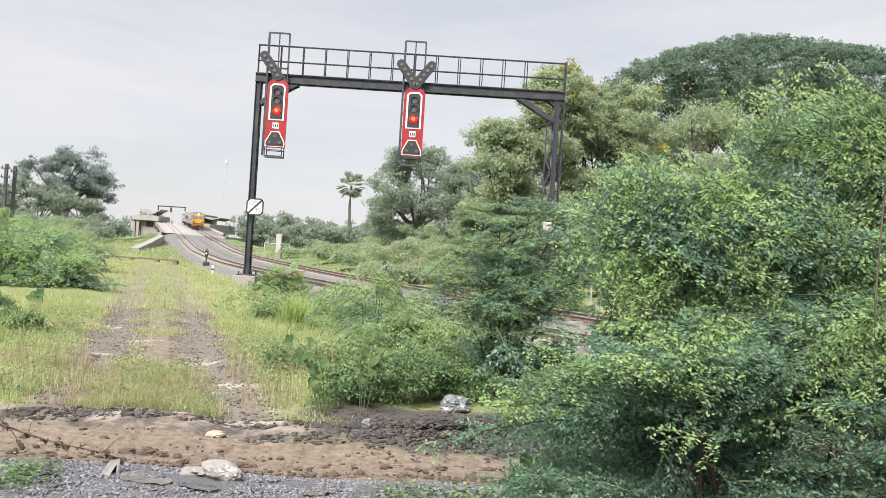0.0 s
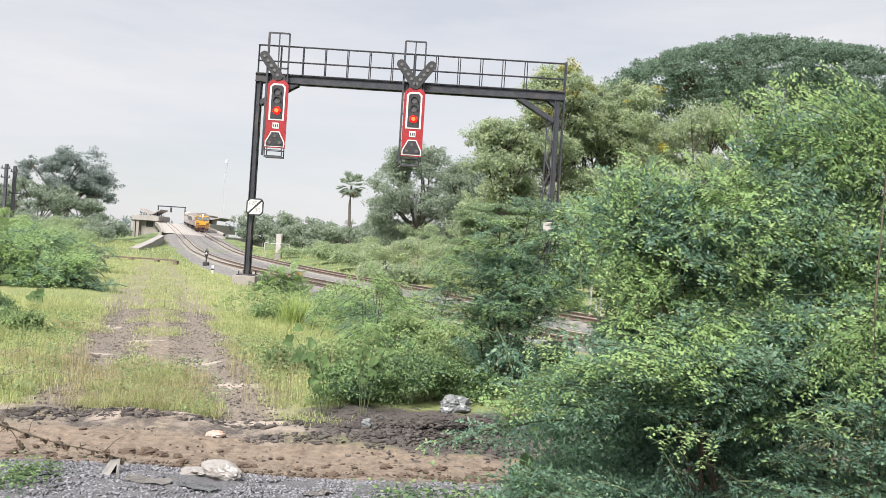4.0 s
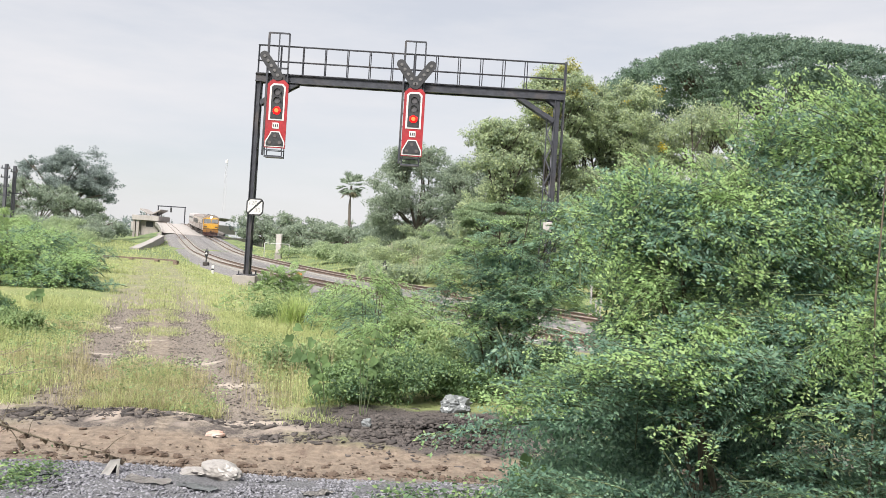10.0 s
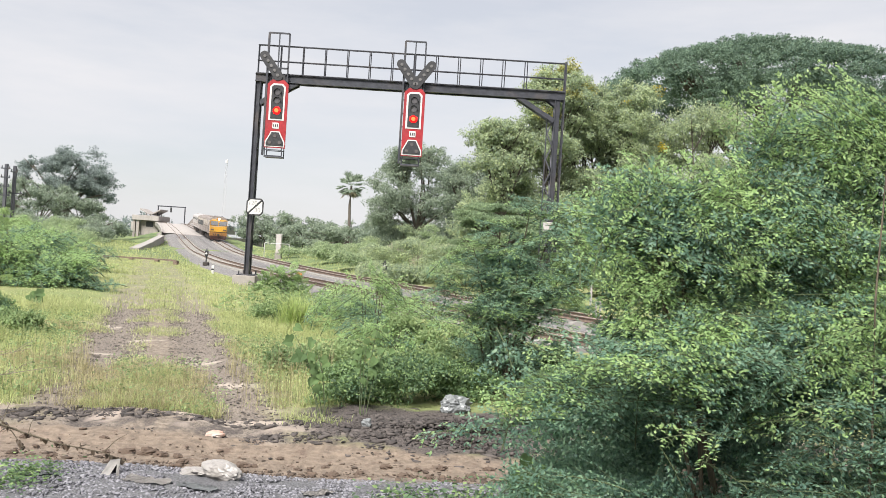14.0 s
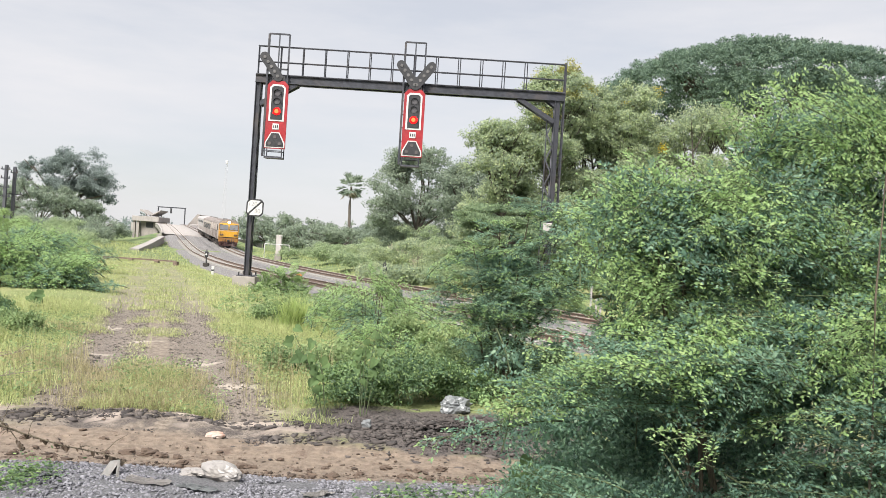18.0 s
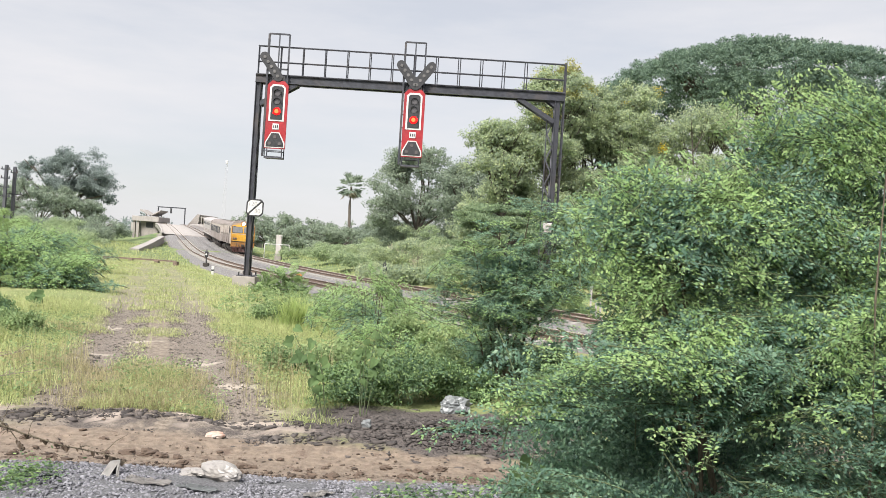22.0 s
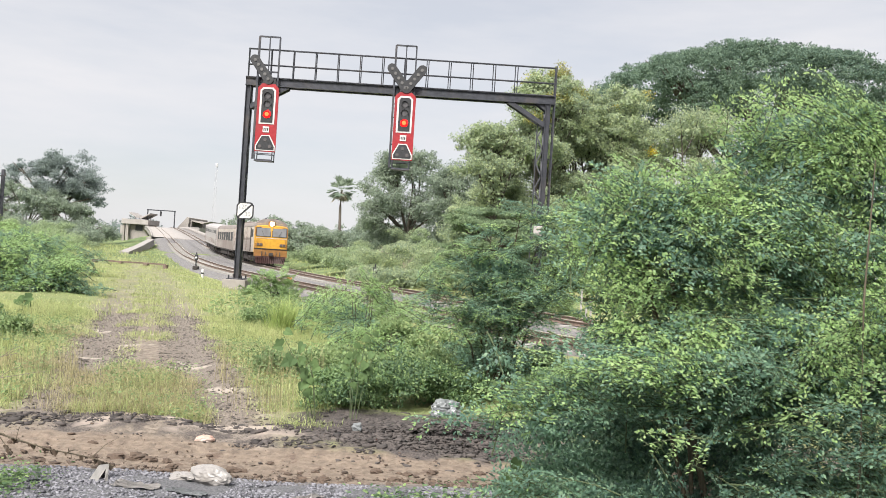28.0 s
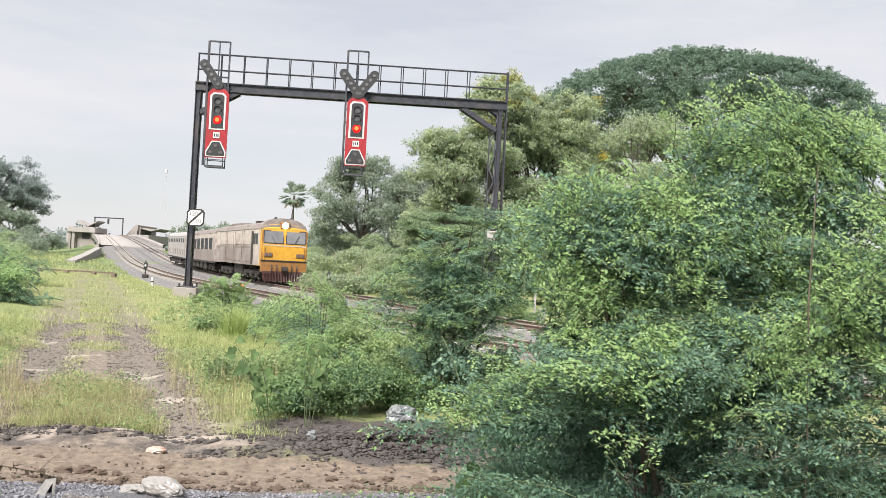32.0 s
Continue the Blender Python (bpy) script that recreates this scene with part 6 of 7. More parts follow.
def grass_blades(seed, spots, height, width, material, name, label, blades=12, lean=0.45, radius=0.05, simple=False):
    """Tufts of blades: two bent quads each, on their spots (x, y, scale)."""
    rng = np.random.default_rng(seed)
    spots = np.asarray(spots)
    n = len(spots)
    x = np.repeat(spots[:, 0], blades) + rng.normal(0, radius, n * blades)
    y = np.repeat(spots[:, 1], blades) + rng.normal(0, radius, n * blades)
    k = np.repeat(spots[:, 2], blades) * rng.uniform(0.25, 1.25, n * blades)
    z = terrain(x, y) - 0.01
    a = rng.uniform(0, 6.283, n * blades)
    bend = rng.uniform(0.1, lean, n * blades)
    dx, dy = np.cos(a) * bend, np.sin(a) * bend
    sx, sy = -np.sin(a), np.cos(a)
    h, w = height * k, width * (0.7 + 0.6 * rng.random(n * blades)) / 2
    foot = np.stack([x, y, z], 1)
    mid = foot + np.stack([dx * h * 0.30, dy * h * 0.30, h * (0.60 - 0.10 * bend)], 1)
    tip = foot + np.stack([dx * h * 0.95, dy * h * 0.95, h * (1 - 0.38 * bend)], 1)
    s = np.stack([sx, sy, np.zeros_like(sx)], 1) * w[:, None]
    v = np.stack([foot - s, foot + s, mid + s * 0.8, mid - s * 0.8, tip + s * 0.12, tip - s * 0.12], 1).reshape(-1, 3)
    if simple:
        v = np.stack([foot - s, foot + s, tip + s * 0.3, tip - s * 0.3], 1).reshape(-1, 3)
        f = np.arange(n * blades).reshape(-1, 1) * 4 + np.array([[0, 1, 2, 3]])
        return tagged(from_arrays(name, v, f, material), label, "grass", kind="stuff")
    q = np.arange(n * blades).reshape(-1, 1) * 6
    f = np.concatenate([q + np.array([[0, 1, 2, 3]]), q + np.array([[3, 2, 4, 5]])], 0)
    return tagged(from_arrays(name, v, f, material), label, "grass", kind="stuff")


def strewn(seed, n, x0, x1, y0, y1, keep):
    """Spots in a box, kept by a rule that gives a scale or 0."""
    rng = np.random.default_rng(seed)
    out = []
    for x, y, r in zip(rng.uniform(x0, x1, n), rng.uniform(y0, y1, n), rng.random(n)):
        k = keep(x, y, r)
        if k > 0:
            out.append((x, y, k))
    return out


def patchy(x, y, s=1.0):
    return noise.noise(Vector((x * s, y * s, 0.3)))


def verge(x, y, r):
    w = across(x, y)
    if abs(x - float(middle_x(y))) < 5.2 and y > 20 or y < 8.3 or x > -1.0 + 0.7 * patchy(x, y, 2.2) and y < 10.6:
        return 0
    e = abs(w) - 1.2 + 0.5 * patchy(x, y, 0.9)
    if e < 0:
        return 0
    near = min(1.0, 0.35 + e * 0.5)
    return near * (0.75 + 0.5 * patchy(x, y, 0.5))


def centre_strip(x, y, r):
    w = abs(across(x, y))
    p = patchy(x, y, 0.8) + 0.25 * patchy(x, y, 2.5)
    if y < 8.35 or w > 0.42 + 0.3 * p or p < -0.22:
        return 0
    return 0.6 + 0.5 * p + (0.5 if y < 10.5 else 0)


def field(x, y, r):
    if abs(x - float(middle_x(y))) < 5.6:
        return 0
    return (0.6 + 0.6 * patchy(x, y, 0.25)) * (0.5 if abs(across(x, y)) < 1.2 and r < 0.4 else 1.0)


def dry_edge(x, y, r):
    w = across(x, y)
    if y < 8.2 or abs(w) < 1.15 or patchy(x + 7, y, 0.7) < 0.08 or x > -1.0 + 0.7 * patchy(x, y, 2.2) and y < 10.6:
        return 0
    return 0.7 + 0.5 * patchy(x, y, 0.6)


grass_blades(401, strewn(1, 6000, -9.5, -3.0, 8.3, 20, verge), 0.34, 0.007, GRASS, "grass", "lush yellow-green grass along the rutted path", 16, 1.4, 0.10)
grass_blades(402, strewn(2, 5200, -3.2, 1.2, 8.3, 20, lambda x, y, r: verge(x, y, r) if across(x, y) > 0 else 0), 0.26, 0.007, GRASS, "grass", "bright grass between the path and the shrubs", 16, 1.4, 0.10)
grass_blades(403, strewn(3, 6500, -10, -1.5, 8.3, 26, centre_strip), 0.16, 0.006, GRASS, "grass", "short grass on the strip between the ruts", 16, 1.5, 0.09)
grass_blades(414, strewn(14, 1000, -4.2, -1.6, 8.35, 10.8, lambda x, y, r: 0.8 + 0.4 * patchy(x, y, 1.2) if abs(across(x, y) + 0.05) < 0.5 + 0.4 * patchy(x, y, 1.7) else 0), 0.15, 0.0045, GRASS, "grass", "fine dense tuft of grass at the head of the strip", 22, 1.5, 0.06)
grass_blades(415, strewn(15, 800, -4.6, -1.6, 8.3, 11.0, lambda x, y, r: 1.0 if abs(across(x, y) + 0.2) < 0.8 else 0), 0.19, 0.0035, GRASS_DRY, "dry_grass", "dry stalks among the tuft", 14, 1.4, 0.07)
grass_blades(404, strewn(4, 5200, -7, 0.5, 8.2, 15, dry_edge), 0.20, 0.0045, GRASS_DRY, "dry_grass", "dry straw-coloured grass at the path's edges", 12, 1.0, 0.08)
grass_blades(405, strewn(5, 9000, -26, 6, 19, 58, field), 0.24, 0.016, GRASS, "grass", "grass over the lot towards the railway", 10, 0.9, 0.12, True)
grass_blades(406, strewn(6, 6500, -75, 20, 58, 140, field), 0.42, 0.06, GRASS, "grass", "grass on the far field and embankment", 7, 0.5, 0.35, True)
grass_blades(407, [(-3.0 + 0.07 * math.sin(k * 2.4), 17.5 + 0.02 * k, 0.8 + 0.05 * (k % 5)) for k in range(16)], 0.85, 0.013, GRASS_BRIGHT, "grass_tuft", "tall bright tuft of arching grass", 40, 1.1, 0.12)
grass_blades(408, strewn(8, 260, -4.6, 1.0, 78, 84, lambda x, y, r: 1.0), 2.0, 0.10, REED, "dead_reeds", "pale dead reeds before the trees", 14, 0.35, 0.4)
grass_blades(409, strewn(9, 900, -5.2, 0.6, 8.4, 11.5, lambda x, y, r: 1.0 if abs(across(x, y)) > 0.9 and x < -1.3 and patchy(x, y, 1.3) > 0.0 else 0), 0.5, 0.004, GRASS_DRY, "dry_grass", "thin dry seed stalks", 5, 0.5)


def ground_weeds(name, seed, spots, leaf, material, label):
    """Low broad-leaved weeds, many small leaves near the soil."""
    rng = np.random.default_rng(seed)
    per = 14
    s = np.asarray(spots)
    x = np.repeat(s[:, 0], per) + rng.normal(0, 0.09, len(s) * per)
    y = np.repeat(s[:, 1], per) + rng.normal(0, 0.09, len(s) * per)
    z = terrain(x, y) + np.abs(rng.normal(0.05, 0.05, len(x))) * np.repeat(s[:, 2], per)
    p = np.stack([x, y, z], 1)
    d = rng.normal(size=p.shape) * np.array([1, 1, 0.3])
    n = rng.normal(size=p.shape) * 0.5 + np.array([0, 0, 1.0])
    size = leaf * rng.uniform(0.6, 1.3, len(p))
    v, f = leaf_ovals(p, d, n, size, size * 0.6)
    tagged(from_arrays(name, v, f, material), label, "weeds", kind="stuff")


ground_weeds("ground_weeds", 411, strewn(11, 2600, -9, 1.5, 8.4, 17, lambda x, y, r: 1.2 if abs(across(x, y)) > 1.2 and patchy(x, y, 1.1) > -0.05 and (x < -1.3 or y > 10.6) else 0), 0.045, LEAF_WEED, "low broad-leaved weeds among the grass")
ground_weeds("ground_weeds", 416, strewn(16, 420, -4.6, -1.4, 8.3, 11.5, lambda x, y, r: 1.3 if abs(across(x, y)) < 0.7 and patchy(x, y, 2.1) > -0.1 else 0), 0.035, LEAF_WEED, "low weeds on the strip between the ruts")
ground_weeds("ground_weeds", 412, strewn(12, 900, -3, 2.6, 4.6, 6.2, lambda x, y, r: 0.8 if x > -0.2 + 0.3 * patchy(x, y, 2) else 0), 0.035, LEAF_SHRUB, "creeping weeds under the bush")
ground_weeds("ground_weeds", 413, strewn(13, 600, -6, 5, 20, 34, lambda x, y, r: 2.5 if across(x, y) > 1.5 and abs(x - float(middle_x(y))) > 2.6 else 0), 0.11, LEAF_WEED, "weeds creeping over the ballast shoulder")


def loose_ground():
    rng = np.random.default_rng(21)
    # crushed stone by the road
    n = 17000
    x, y = rng.uniform(-4.6, 2.2, n), 6.5 - np.abs(rng.normal(0, 0.7, n))
    keep = np.array([noise.noise(Vector((a * 1.6, b * 2.2, 4.0))) for a, b in zip(x, y)]) > -0.22 - 0.25 * (y < 6.2)
    x, y = x[keep], y[keep]
    size = rng.uniform(0.006, 0.018, len(x))
    scatter_stones("gravel", np.stack([x, y, terrain(x, y) + size * 0.2], 1), size, 0.7, GRAVEL, 61, "blue-grey crushed stone by the roadside", "gravel")
    # dark clods pushed up along the edge of the lot
    n = 9000
    x = rng.uniform(-5.2, 2.4, n)
    y = 7.96 + rng.normal(0, 0.20, n) + 0.12 * np.sin(x * 1.7) + 0.08 * np.sin(x * 5.1)
    keep = np.array([noise.noise(Vector((a * 1.3, b * 3.0, 9.0))) for a, b in zip(x, y)]) > -0.12
    x, y = x[keep], y[keep]
    n = len(x)
    size = rng.lognormal(-5.0, 0.75, n).clip(0.002, 0.045)
    scatter_stones("clods", np.stack([x, y, terrain(x, y) + size * 0.15], 1), size, 0.7, CLOD, 63, "dark crumbled mud clods along the sand strip", "clods", 1.35)
    # the heap of broken mud beside the bush
    n = 5600
    x, y = rng.normal(0.2, 0.62, n), rng.normal(8.35, 0.36, n)
    heap = 0.12 * np.exp(-((x - 0.35) / 0.7) ** 2 - ((y - 8.3) / 0.4) ** 2)
    size = rng.lognormal(-4.7, 0.65, n).clip(0.003, 0.05)
    scatter_stones("mud_heap", np.stack([x, y, terrain(x, y) + heap * rng.uniform(0.6, 1.0, n)], 1), size, 0.6, CLOD, 65, "heap of dark broken mud lumps beside the bush", "mud heap", 1.4)
    n = 3600
    x = rng.uniform(-5.0, 1.8, n)
    y = 6.5 + np.abs(rng.normal(0, 0.5, n)) * rng.choice([1, 0.3], n)
    size = rng.lognormal(-5.0, 0.7, n).clip(0.002, 0.04)
    scatter_stones("sand_lumps", np.stack([x, y, terrain(x, y) + size * 0.1], 1), size, 0.5, CLOD_BROWN, 67, "brown lumps strewn on the sand strip", "clods")
    n = 30000
    x, y = rng.uniform(-9, 0, n), rng.uniform(8.3, 20, n)
    ok = np.abs(np.abs(across(x, y)) - 0.72) < 0.55
    x, y = x[ok], y[ok]
    size = rng.uniform(0.006, 0.024, len(x))
    scatter_stones("chips", np.stack([x, y, terrain(x, y) + size * 0.15], 1), size, 0.5, mat_stones("chip_stone", (0.04, 0.034, 0.031), (0.19, 0.165, 0.145)), 69, "grey stone chips in the wheel ruts", "stones")
    # larger single lumps
    spots = ((-2.45, 6.92, 0.055), (-2.30, 6.95, 0.06), (-2.18, 6.9, 0.05), (-2.05, 6.93, 0.035), (-1.50, 6.82, 0.045), (-1.42, 6.8, 0.035), (-0.85, 6.95, 0.03), (-3.1, 7.1, 0.03), (0.35, 6.8, 0.04), (-0.2, 6.7, 0.035), (-1.05, 6.8, 0.03), (-0.55, 6.78, 0.03), (-2.62, 6.88, 0.03), (-2.8, 7.3, 0.03), (-3.3, 6.75, 0.035), (-1.95, 6.72, 0.04), (-1.75, 6.7, 0.03), (-0.35, 7.0, 0.04), (-0.1, 6.95, 0.03), (0.1, 7.05, 0.035), (-0.75, 6.65, 0.04), (-1.25, 7.15, 0.025), (0.5, 7.15, 0.04), (-3.45, 7.25, 0.03), (-2.95, 6.66, 0.03), (0.0, 6.62, 0.035))
    for i, (x, y, s) in enumerate(spots):
        bm = bmesh.new()
        bmesh.ops.create_icosphere(bm, subdivisions=3, radius=1.0)
        for v in bm.verts:
            k = 1 + 0.5 * noise.noise(v.co * 1.7 + Vector((i * 4.0, 0, 0))) + 0.35 * noise.noise(v.co * 5.0 + Vector((0, i * 3.0, 0)))
            v.co = Vector((v.co.x * s * 1.3, v.co.y * s, v.co.z * s * 0.6)) * k
        ob = part("mud_lump", bm, CLOD_BROWN, None)
        ob.matrix_world = pose(x, y, float(terrain(x, y)) + s * 0.2, 0, 0, 40 * i)
        tagged(ob, "large dark brown mud lump on the sand", "mud lump", "mud lumps")


loose_ground()


# ---- small things by the track ----
def point_indicator(x, y, z):
    p = base("point_indicator", pose(x, y, z), "black and white point lever indicator beside the track", "point indicator", "point indicators")
    part("stand", rod(bmesh.new(), (0, 0, -0.2), (0, 0, 0.47), 0.045, 8), BLACK_PAINT, p)
    part("head", boxed(-0.12, 0.12, -0.08, 0.08, 0.45, 0.87, bevel=0.04), BLACK_PAINT, p)
    part("white_spot", disc(bmesh.new(), 0, -0.085, 0.66, 0.07, 0.02, 16), WHITE_PAINT, p, "round white spot")
    part("cap", rod(bmesh.new(), (0, 0, 0.87), (0, 0, 1.05), 0.05, 8, 0.02), BLACK_PAINT, p)
    part("lever_box", boxed(-0.18, 0.18, -0.2, 0.2, -0.2, 0.05, bevel=0.03), UNDERGEAR, p)


point_indicator(-16.5, 59.6, -0.1)
point_indicator(-3.35, 50.0, 0.0)


def marker_post(x, y, h, w, label, banded=True):
    z = float(terrain(x, y))
    m = base("marker_post", pose(x, y, z), label, "marker post", "marker posts")
    part("post", boxed(-w / 2, w / 2, -w / 2, w / 2, -0.2, h, bevel=0.02), WHITE_PAINT if banded else CAR_STEEL, m)
    if banded:
        part("band", boxed(-w / 2 - 0.004, w / 2 + 0.004, -w / 2 - 0.004, w / 2 + 0.004, h * 0.45, h * 0.62), BLACK_PAINT, m, "black mark")
    else:
        part("cap", boxed(-w / 2 - 0.015, w / 2 + 0.015, -w / 2 - 0.015, w / 2 + 0.015, h, h + 0.03), CAR_STEEL, m)


marker_post(-12.75, 47.5, 0.5, 0.13, "short white concrete marker post in the grass")
for x, y, h in ((5.40, 30.5, 1.25), (5.62, 30.6, 0.80), (5.78, 30.6, 0.85)):
    marker_post(x, y, h, 0.07, "pale thin pipe post among the weeds near the gantry", False)


def old_rail():
    r = base("buffer_rail", pose(-18.8, 53.2, 0), "old rusty rail laid across the end of the path", "rail barrier")
    part("rail", prism(bmesh.new(), [(-2.6, 0.10), (2.2, 0.08), (2.2, 0.17), (-2.6, 0.19)], -0.07, 0.07), RUST, r)
    for x in (-2.2, -0.6, 1.0, 2.2):
        part("block", boxed(x - 0.12, x + 0.12, -0.2, 0.2, -0.2, 0.12, bevel=0.02), RUST, r)


old_rail()


def equipment_cabinet():
    c = base("equipment_cabinet", pose(-18.5, 96, 0.1), "pale grey metal equipment cabinet beside the ramp", "cabinet")
    part("case", boxed(-0.3, 0.3, -0.3, 0.3, 0.3, 2.3, bevel=0.04), CAR_STEEL, c)
    part("cap", boxed(-0.34, 0.34, -0.34, 0.34, 2.3, 2.42, bevel=0.03), CAR_STEEL, c)
    part("plinth", boxed(-0.36, 0.36, -0.36, 0.36, -0.5, 0.3, bevel=0.03), CONCRETE_OLD, c)
    part("door_handle", boxed(0.22, 0.27, -0.33, -0.3, 1.2, 1.45), STEEL, c)
    g = base("guard_frame", pose(-18.2, 94.5, 0.1), "white tubular guard frame before the cabinet", "guard frame")
    for x in (-1.6, 1.15):
        part("post", rod(bmesh.new(), (x, 0, -0.4), (x, 0, 1.35), 0.035, 8), WHITE_PAINT, g)
    part("top_bar", rod(bmesh.new(), (-1.6, 0, 1.35), (1.15, 0, 1.35), 0.035, 8), WHITE_PAINT, g)


equipment_cabinet()


def ramp_wall():
    """The pale concrete wall that slopes down beside the embankment."""
    bm = bmesh.new()
    pts = [(-30.4, 84.0, -0.45), (-37.0, 107.0, -0.05), (-45.0, 136.0, 0.85)]
    for (x0, y0, z0), (x1, y1, z1) in zip(pts, pts[1:]):
        bar(bm, (x0, y0, z0), (x1, y1, z1), 0.9, 1.3)
    tagged(part("retaining_wall", bm, CONCRETE, None), "pale concrete retaining wall sloping down beside the embankment", "retaining wall", kind="structure")


ramp_wall()


def utility_pole(x, y, h, arms, label):
    p = base("utility_pole", pose(x, y, float(terrain(x, y))), label, "utility pole", "utility poles")
    part("pole", boxed(-0.16, 0.16, -0.16, 0.16, -0.3, h, bevel=0.03), STEEL_LIGHT, p)
    for z, w in arms:
        arm = part("cross_arm", boxed(-w, w, -0.2, -0.1, z - 0.06, z + 0.06), STEEL, p)
        for q in (-0.85, 0.85):
            part("insulator", rod(bmesh.new(), (q * w, -0.15, z + 0.06), (q * w, -0.15, z + 0.3), 0.07, 8, 0.04), STEEL, arm)


utility_pole(-49.2, 95, 8.4, ((7.9, 0.5), (6.9, 0.5), (5.9, 0.5), (4.9, 0.6)), "dark utility pole with stacked cross arms across the field")
utility_pole(-48.75, 96, 8.3, ((7.6, 0.4), (5.2, 1.0)), "dark utility pole beside its twin across the field")
for dz, sag in ((7.95, 0.5), (6.95, 0.6), (5.95, 0.6)):
    wire = [Vector((-49.2 - 30 * u, 95 - 9 * u, dz - sag * 4 * u * (1 - u))) for u in [k / 12 for k in range(13)]]
    tagged(part("overhead_cable", tube(bmesh.new(), wire, [0.018] * 13, 5), BLACK_PAINT, None), "thin dark overhead cable", "cable", "cables")


# ---- litter and near plants ----
def crumpled(name, seed, size, material, label, category, m, squash=(1, 1, 1), subdiv=3, rough=0.35):
    """A crumpled lump of thin stuff: sharp folds on a ball."""
    bm = bmesh.new()
    bmesh.ops.create_icosphere(bm, subdivisions=max(4, subdiv), radius=1.0)
    off = Vector((seed * 3.1, seed * 1.7, 0))
    for v in bm.verts:
        d = noise.noise(v.co * 1.6 + off) * rough + abs(noise.noise(v.co * 3.4 + off)) * rough * 0.8
        d += 0.10 * rough * abs(noise.noise(v.co * 11.0 + off)) + 0.35 * rough * (0.5 - abs(noise.noise(v.co * 5.5 - off)))
        v.co = Vector((v.co.x * squash[0], v.co.y * squash[1], v.co.z * squash[2])) * size * (1 + d)
    ob = part(name, bm, material, None)
    ob.matrix_world = m
    return tagged(ob, label, category)


def on_ground(x, y, up=0.0, turn=0):
    return pose(x, y, float(terrain(x, y)) + up, 0, 0, turn)


sack = crumpled("plastic_sack", 1, 0.11, PLASTIC, "dirty white plastic sack lying on the gravel", "litter", on_ground(-1.52, 6.25, 0.06, -28), (1.45, 0.7, 0.68), 4, 0.22)
crumpled("plastic_sack", 5, 0.07, PLASTIC, "flattened end of a dirty white sack", "litter", on_ground(-1.72, 6.33, 0.02, -10), (1.5, 0.8, 0.35), 3, 0.5)
crumpled("crushed_bottle", 2, 0.05, PINK_PLASTIC, "crushed salmon-pink and white bottle by the clods", "litter", on_ground(-1.93, 7.62, 0.03, 15), (1.5, 0.7, 0.75), 3, 0.3)
crumpled("plastic_bag", 3, 0.125, PLASTIC_GREY, "clear grey plastic bag caught under the shrub", "litter", on_ground(0.24, 9.5, 0.07, 20), (1.15, 0.8, 0.75), 2, 0.55)
crumpled("paper_scrap", 4, 0.045, PLASTIC_GREY, "crumpled grey scrap at the edge of the clods", "litter", on_ground(-0.62, 8.05, 0.05, 0), (0.9, 0.8, 0.9), 3, 0.4)


def folded_carton(x, y, turn):
    """A torn white carton, folded open like a tent."""
    c = base("torn_carton", on_ground(x, y, 0.0, turn), "torn white carton folded open on the gravel", "litter")
    for name, pts in (("flap", [(-0.075, 0.0, 0.0), (-0.02, 0.05, 0.10), (0.05, 0.05, 0.11), (-0.01, -0.02, 0.0)]), ("side", [(0.05, 0.05, 0.11), (0.055, 0.0, 0.0), (0.035, -0.01, 0.0), (0.03, 0.05, 0.108)]), ("back", [(-0.02, 0.052, 0.10), (0.03, 0.052, 0.108), (0.035, 0.06, 0.0), (-0.05, 0.06, 0.0)])):
        bm = bmesh.new()
        bm.faces.new([bm.verts.new(p) for p in pts])
        bmesh.ops.solidify(bm, geom=bm.faces[:], thickness=0.004)
        part(name, bm, CARTON if name != "back" else BLACK_PAINT, c)


folded_carton(-2.28, 6.12, 10)
crumpled("orange_marker", 10, 0.13, ORANGE_SPOT, "small orange marker beside the track", "marker", on_ground(-7.6, 45.5, 0.45, 0), (1.0, 0.7, 0.8), 2, 0.2)


def sheet_scrap(seed, x, y, w, h, turn, material, label):
    """A torn, creased piece of sheeting lying on the ground."""
    bm = bmesh.new()
    rng = random.Random(seed)
    nx, ny = 11, 6
    grid = []
    for j in range(ny):
        for i in range(nx):
            u, v = i / (nx - 1) - 0.5, j / (ny - 1) - 0.5
            edge = 0.12 if i in (0, nx - 1) or j in (0, ny - 1) else 0.03
            px, py = (u + rng.uniform(-edge, edge) * 0.6) * w, (v + rng.uniform(-edge, edge)) * h
            grid.append(bm.verts.new((px, py, 0.012 + 0.035 * abs(noise.noise(Vector((u * 4, v * 5, seed)))))))
    for j in range(ny - 1):
        for i in range(nx - 1):
            bm.faces.new((grid[j * nx + i], grid[j * nx + i + 1], grid[(j + 1) * nx + i + 1], grid[(j + 1) * nx + i]))
    bmesh.ops.solidify(bm, geom=bm.faces[:], thickness=0.004)
    ob = part("sheet_scrap", bm, material, None)
    ob.matrix_world = on_ground(x, y, 0.0, turn)
    return tagged(ob, label, "litter", "scraps of sheeting")


sheet_scrap(1, -1.98, 6.0, 0.34, 0.12, -14, PLASTIC, "dirty pale scrap of sheeting on the gravel")
sheet_scrap(2, -1.60, 5.93, 0.30, 0.10, -20, PLASTIC_GREY, "creased grey scrap of sheeting on the gravel")
sheet_scrap(3, -0.78, 6.02, 0.22, 0.10, 30, PLASTIC, "faded scrap of sheeting among the stones")
sheet_scrap(4, -2.75, 6.05, 0.24, 0.09, 8, PLASTIC_GREY, "dark creased scrap of sheeting on the gravel")


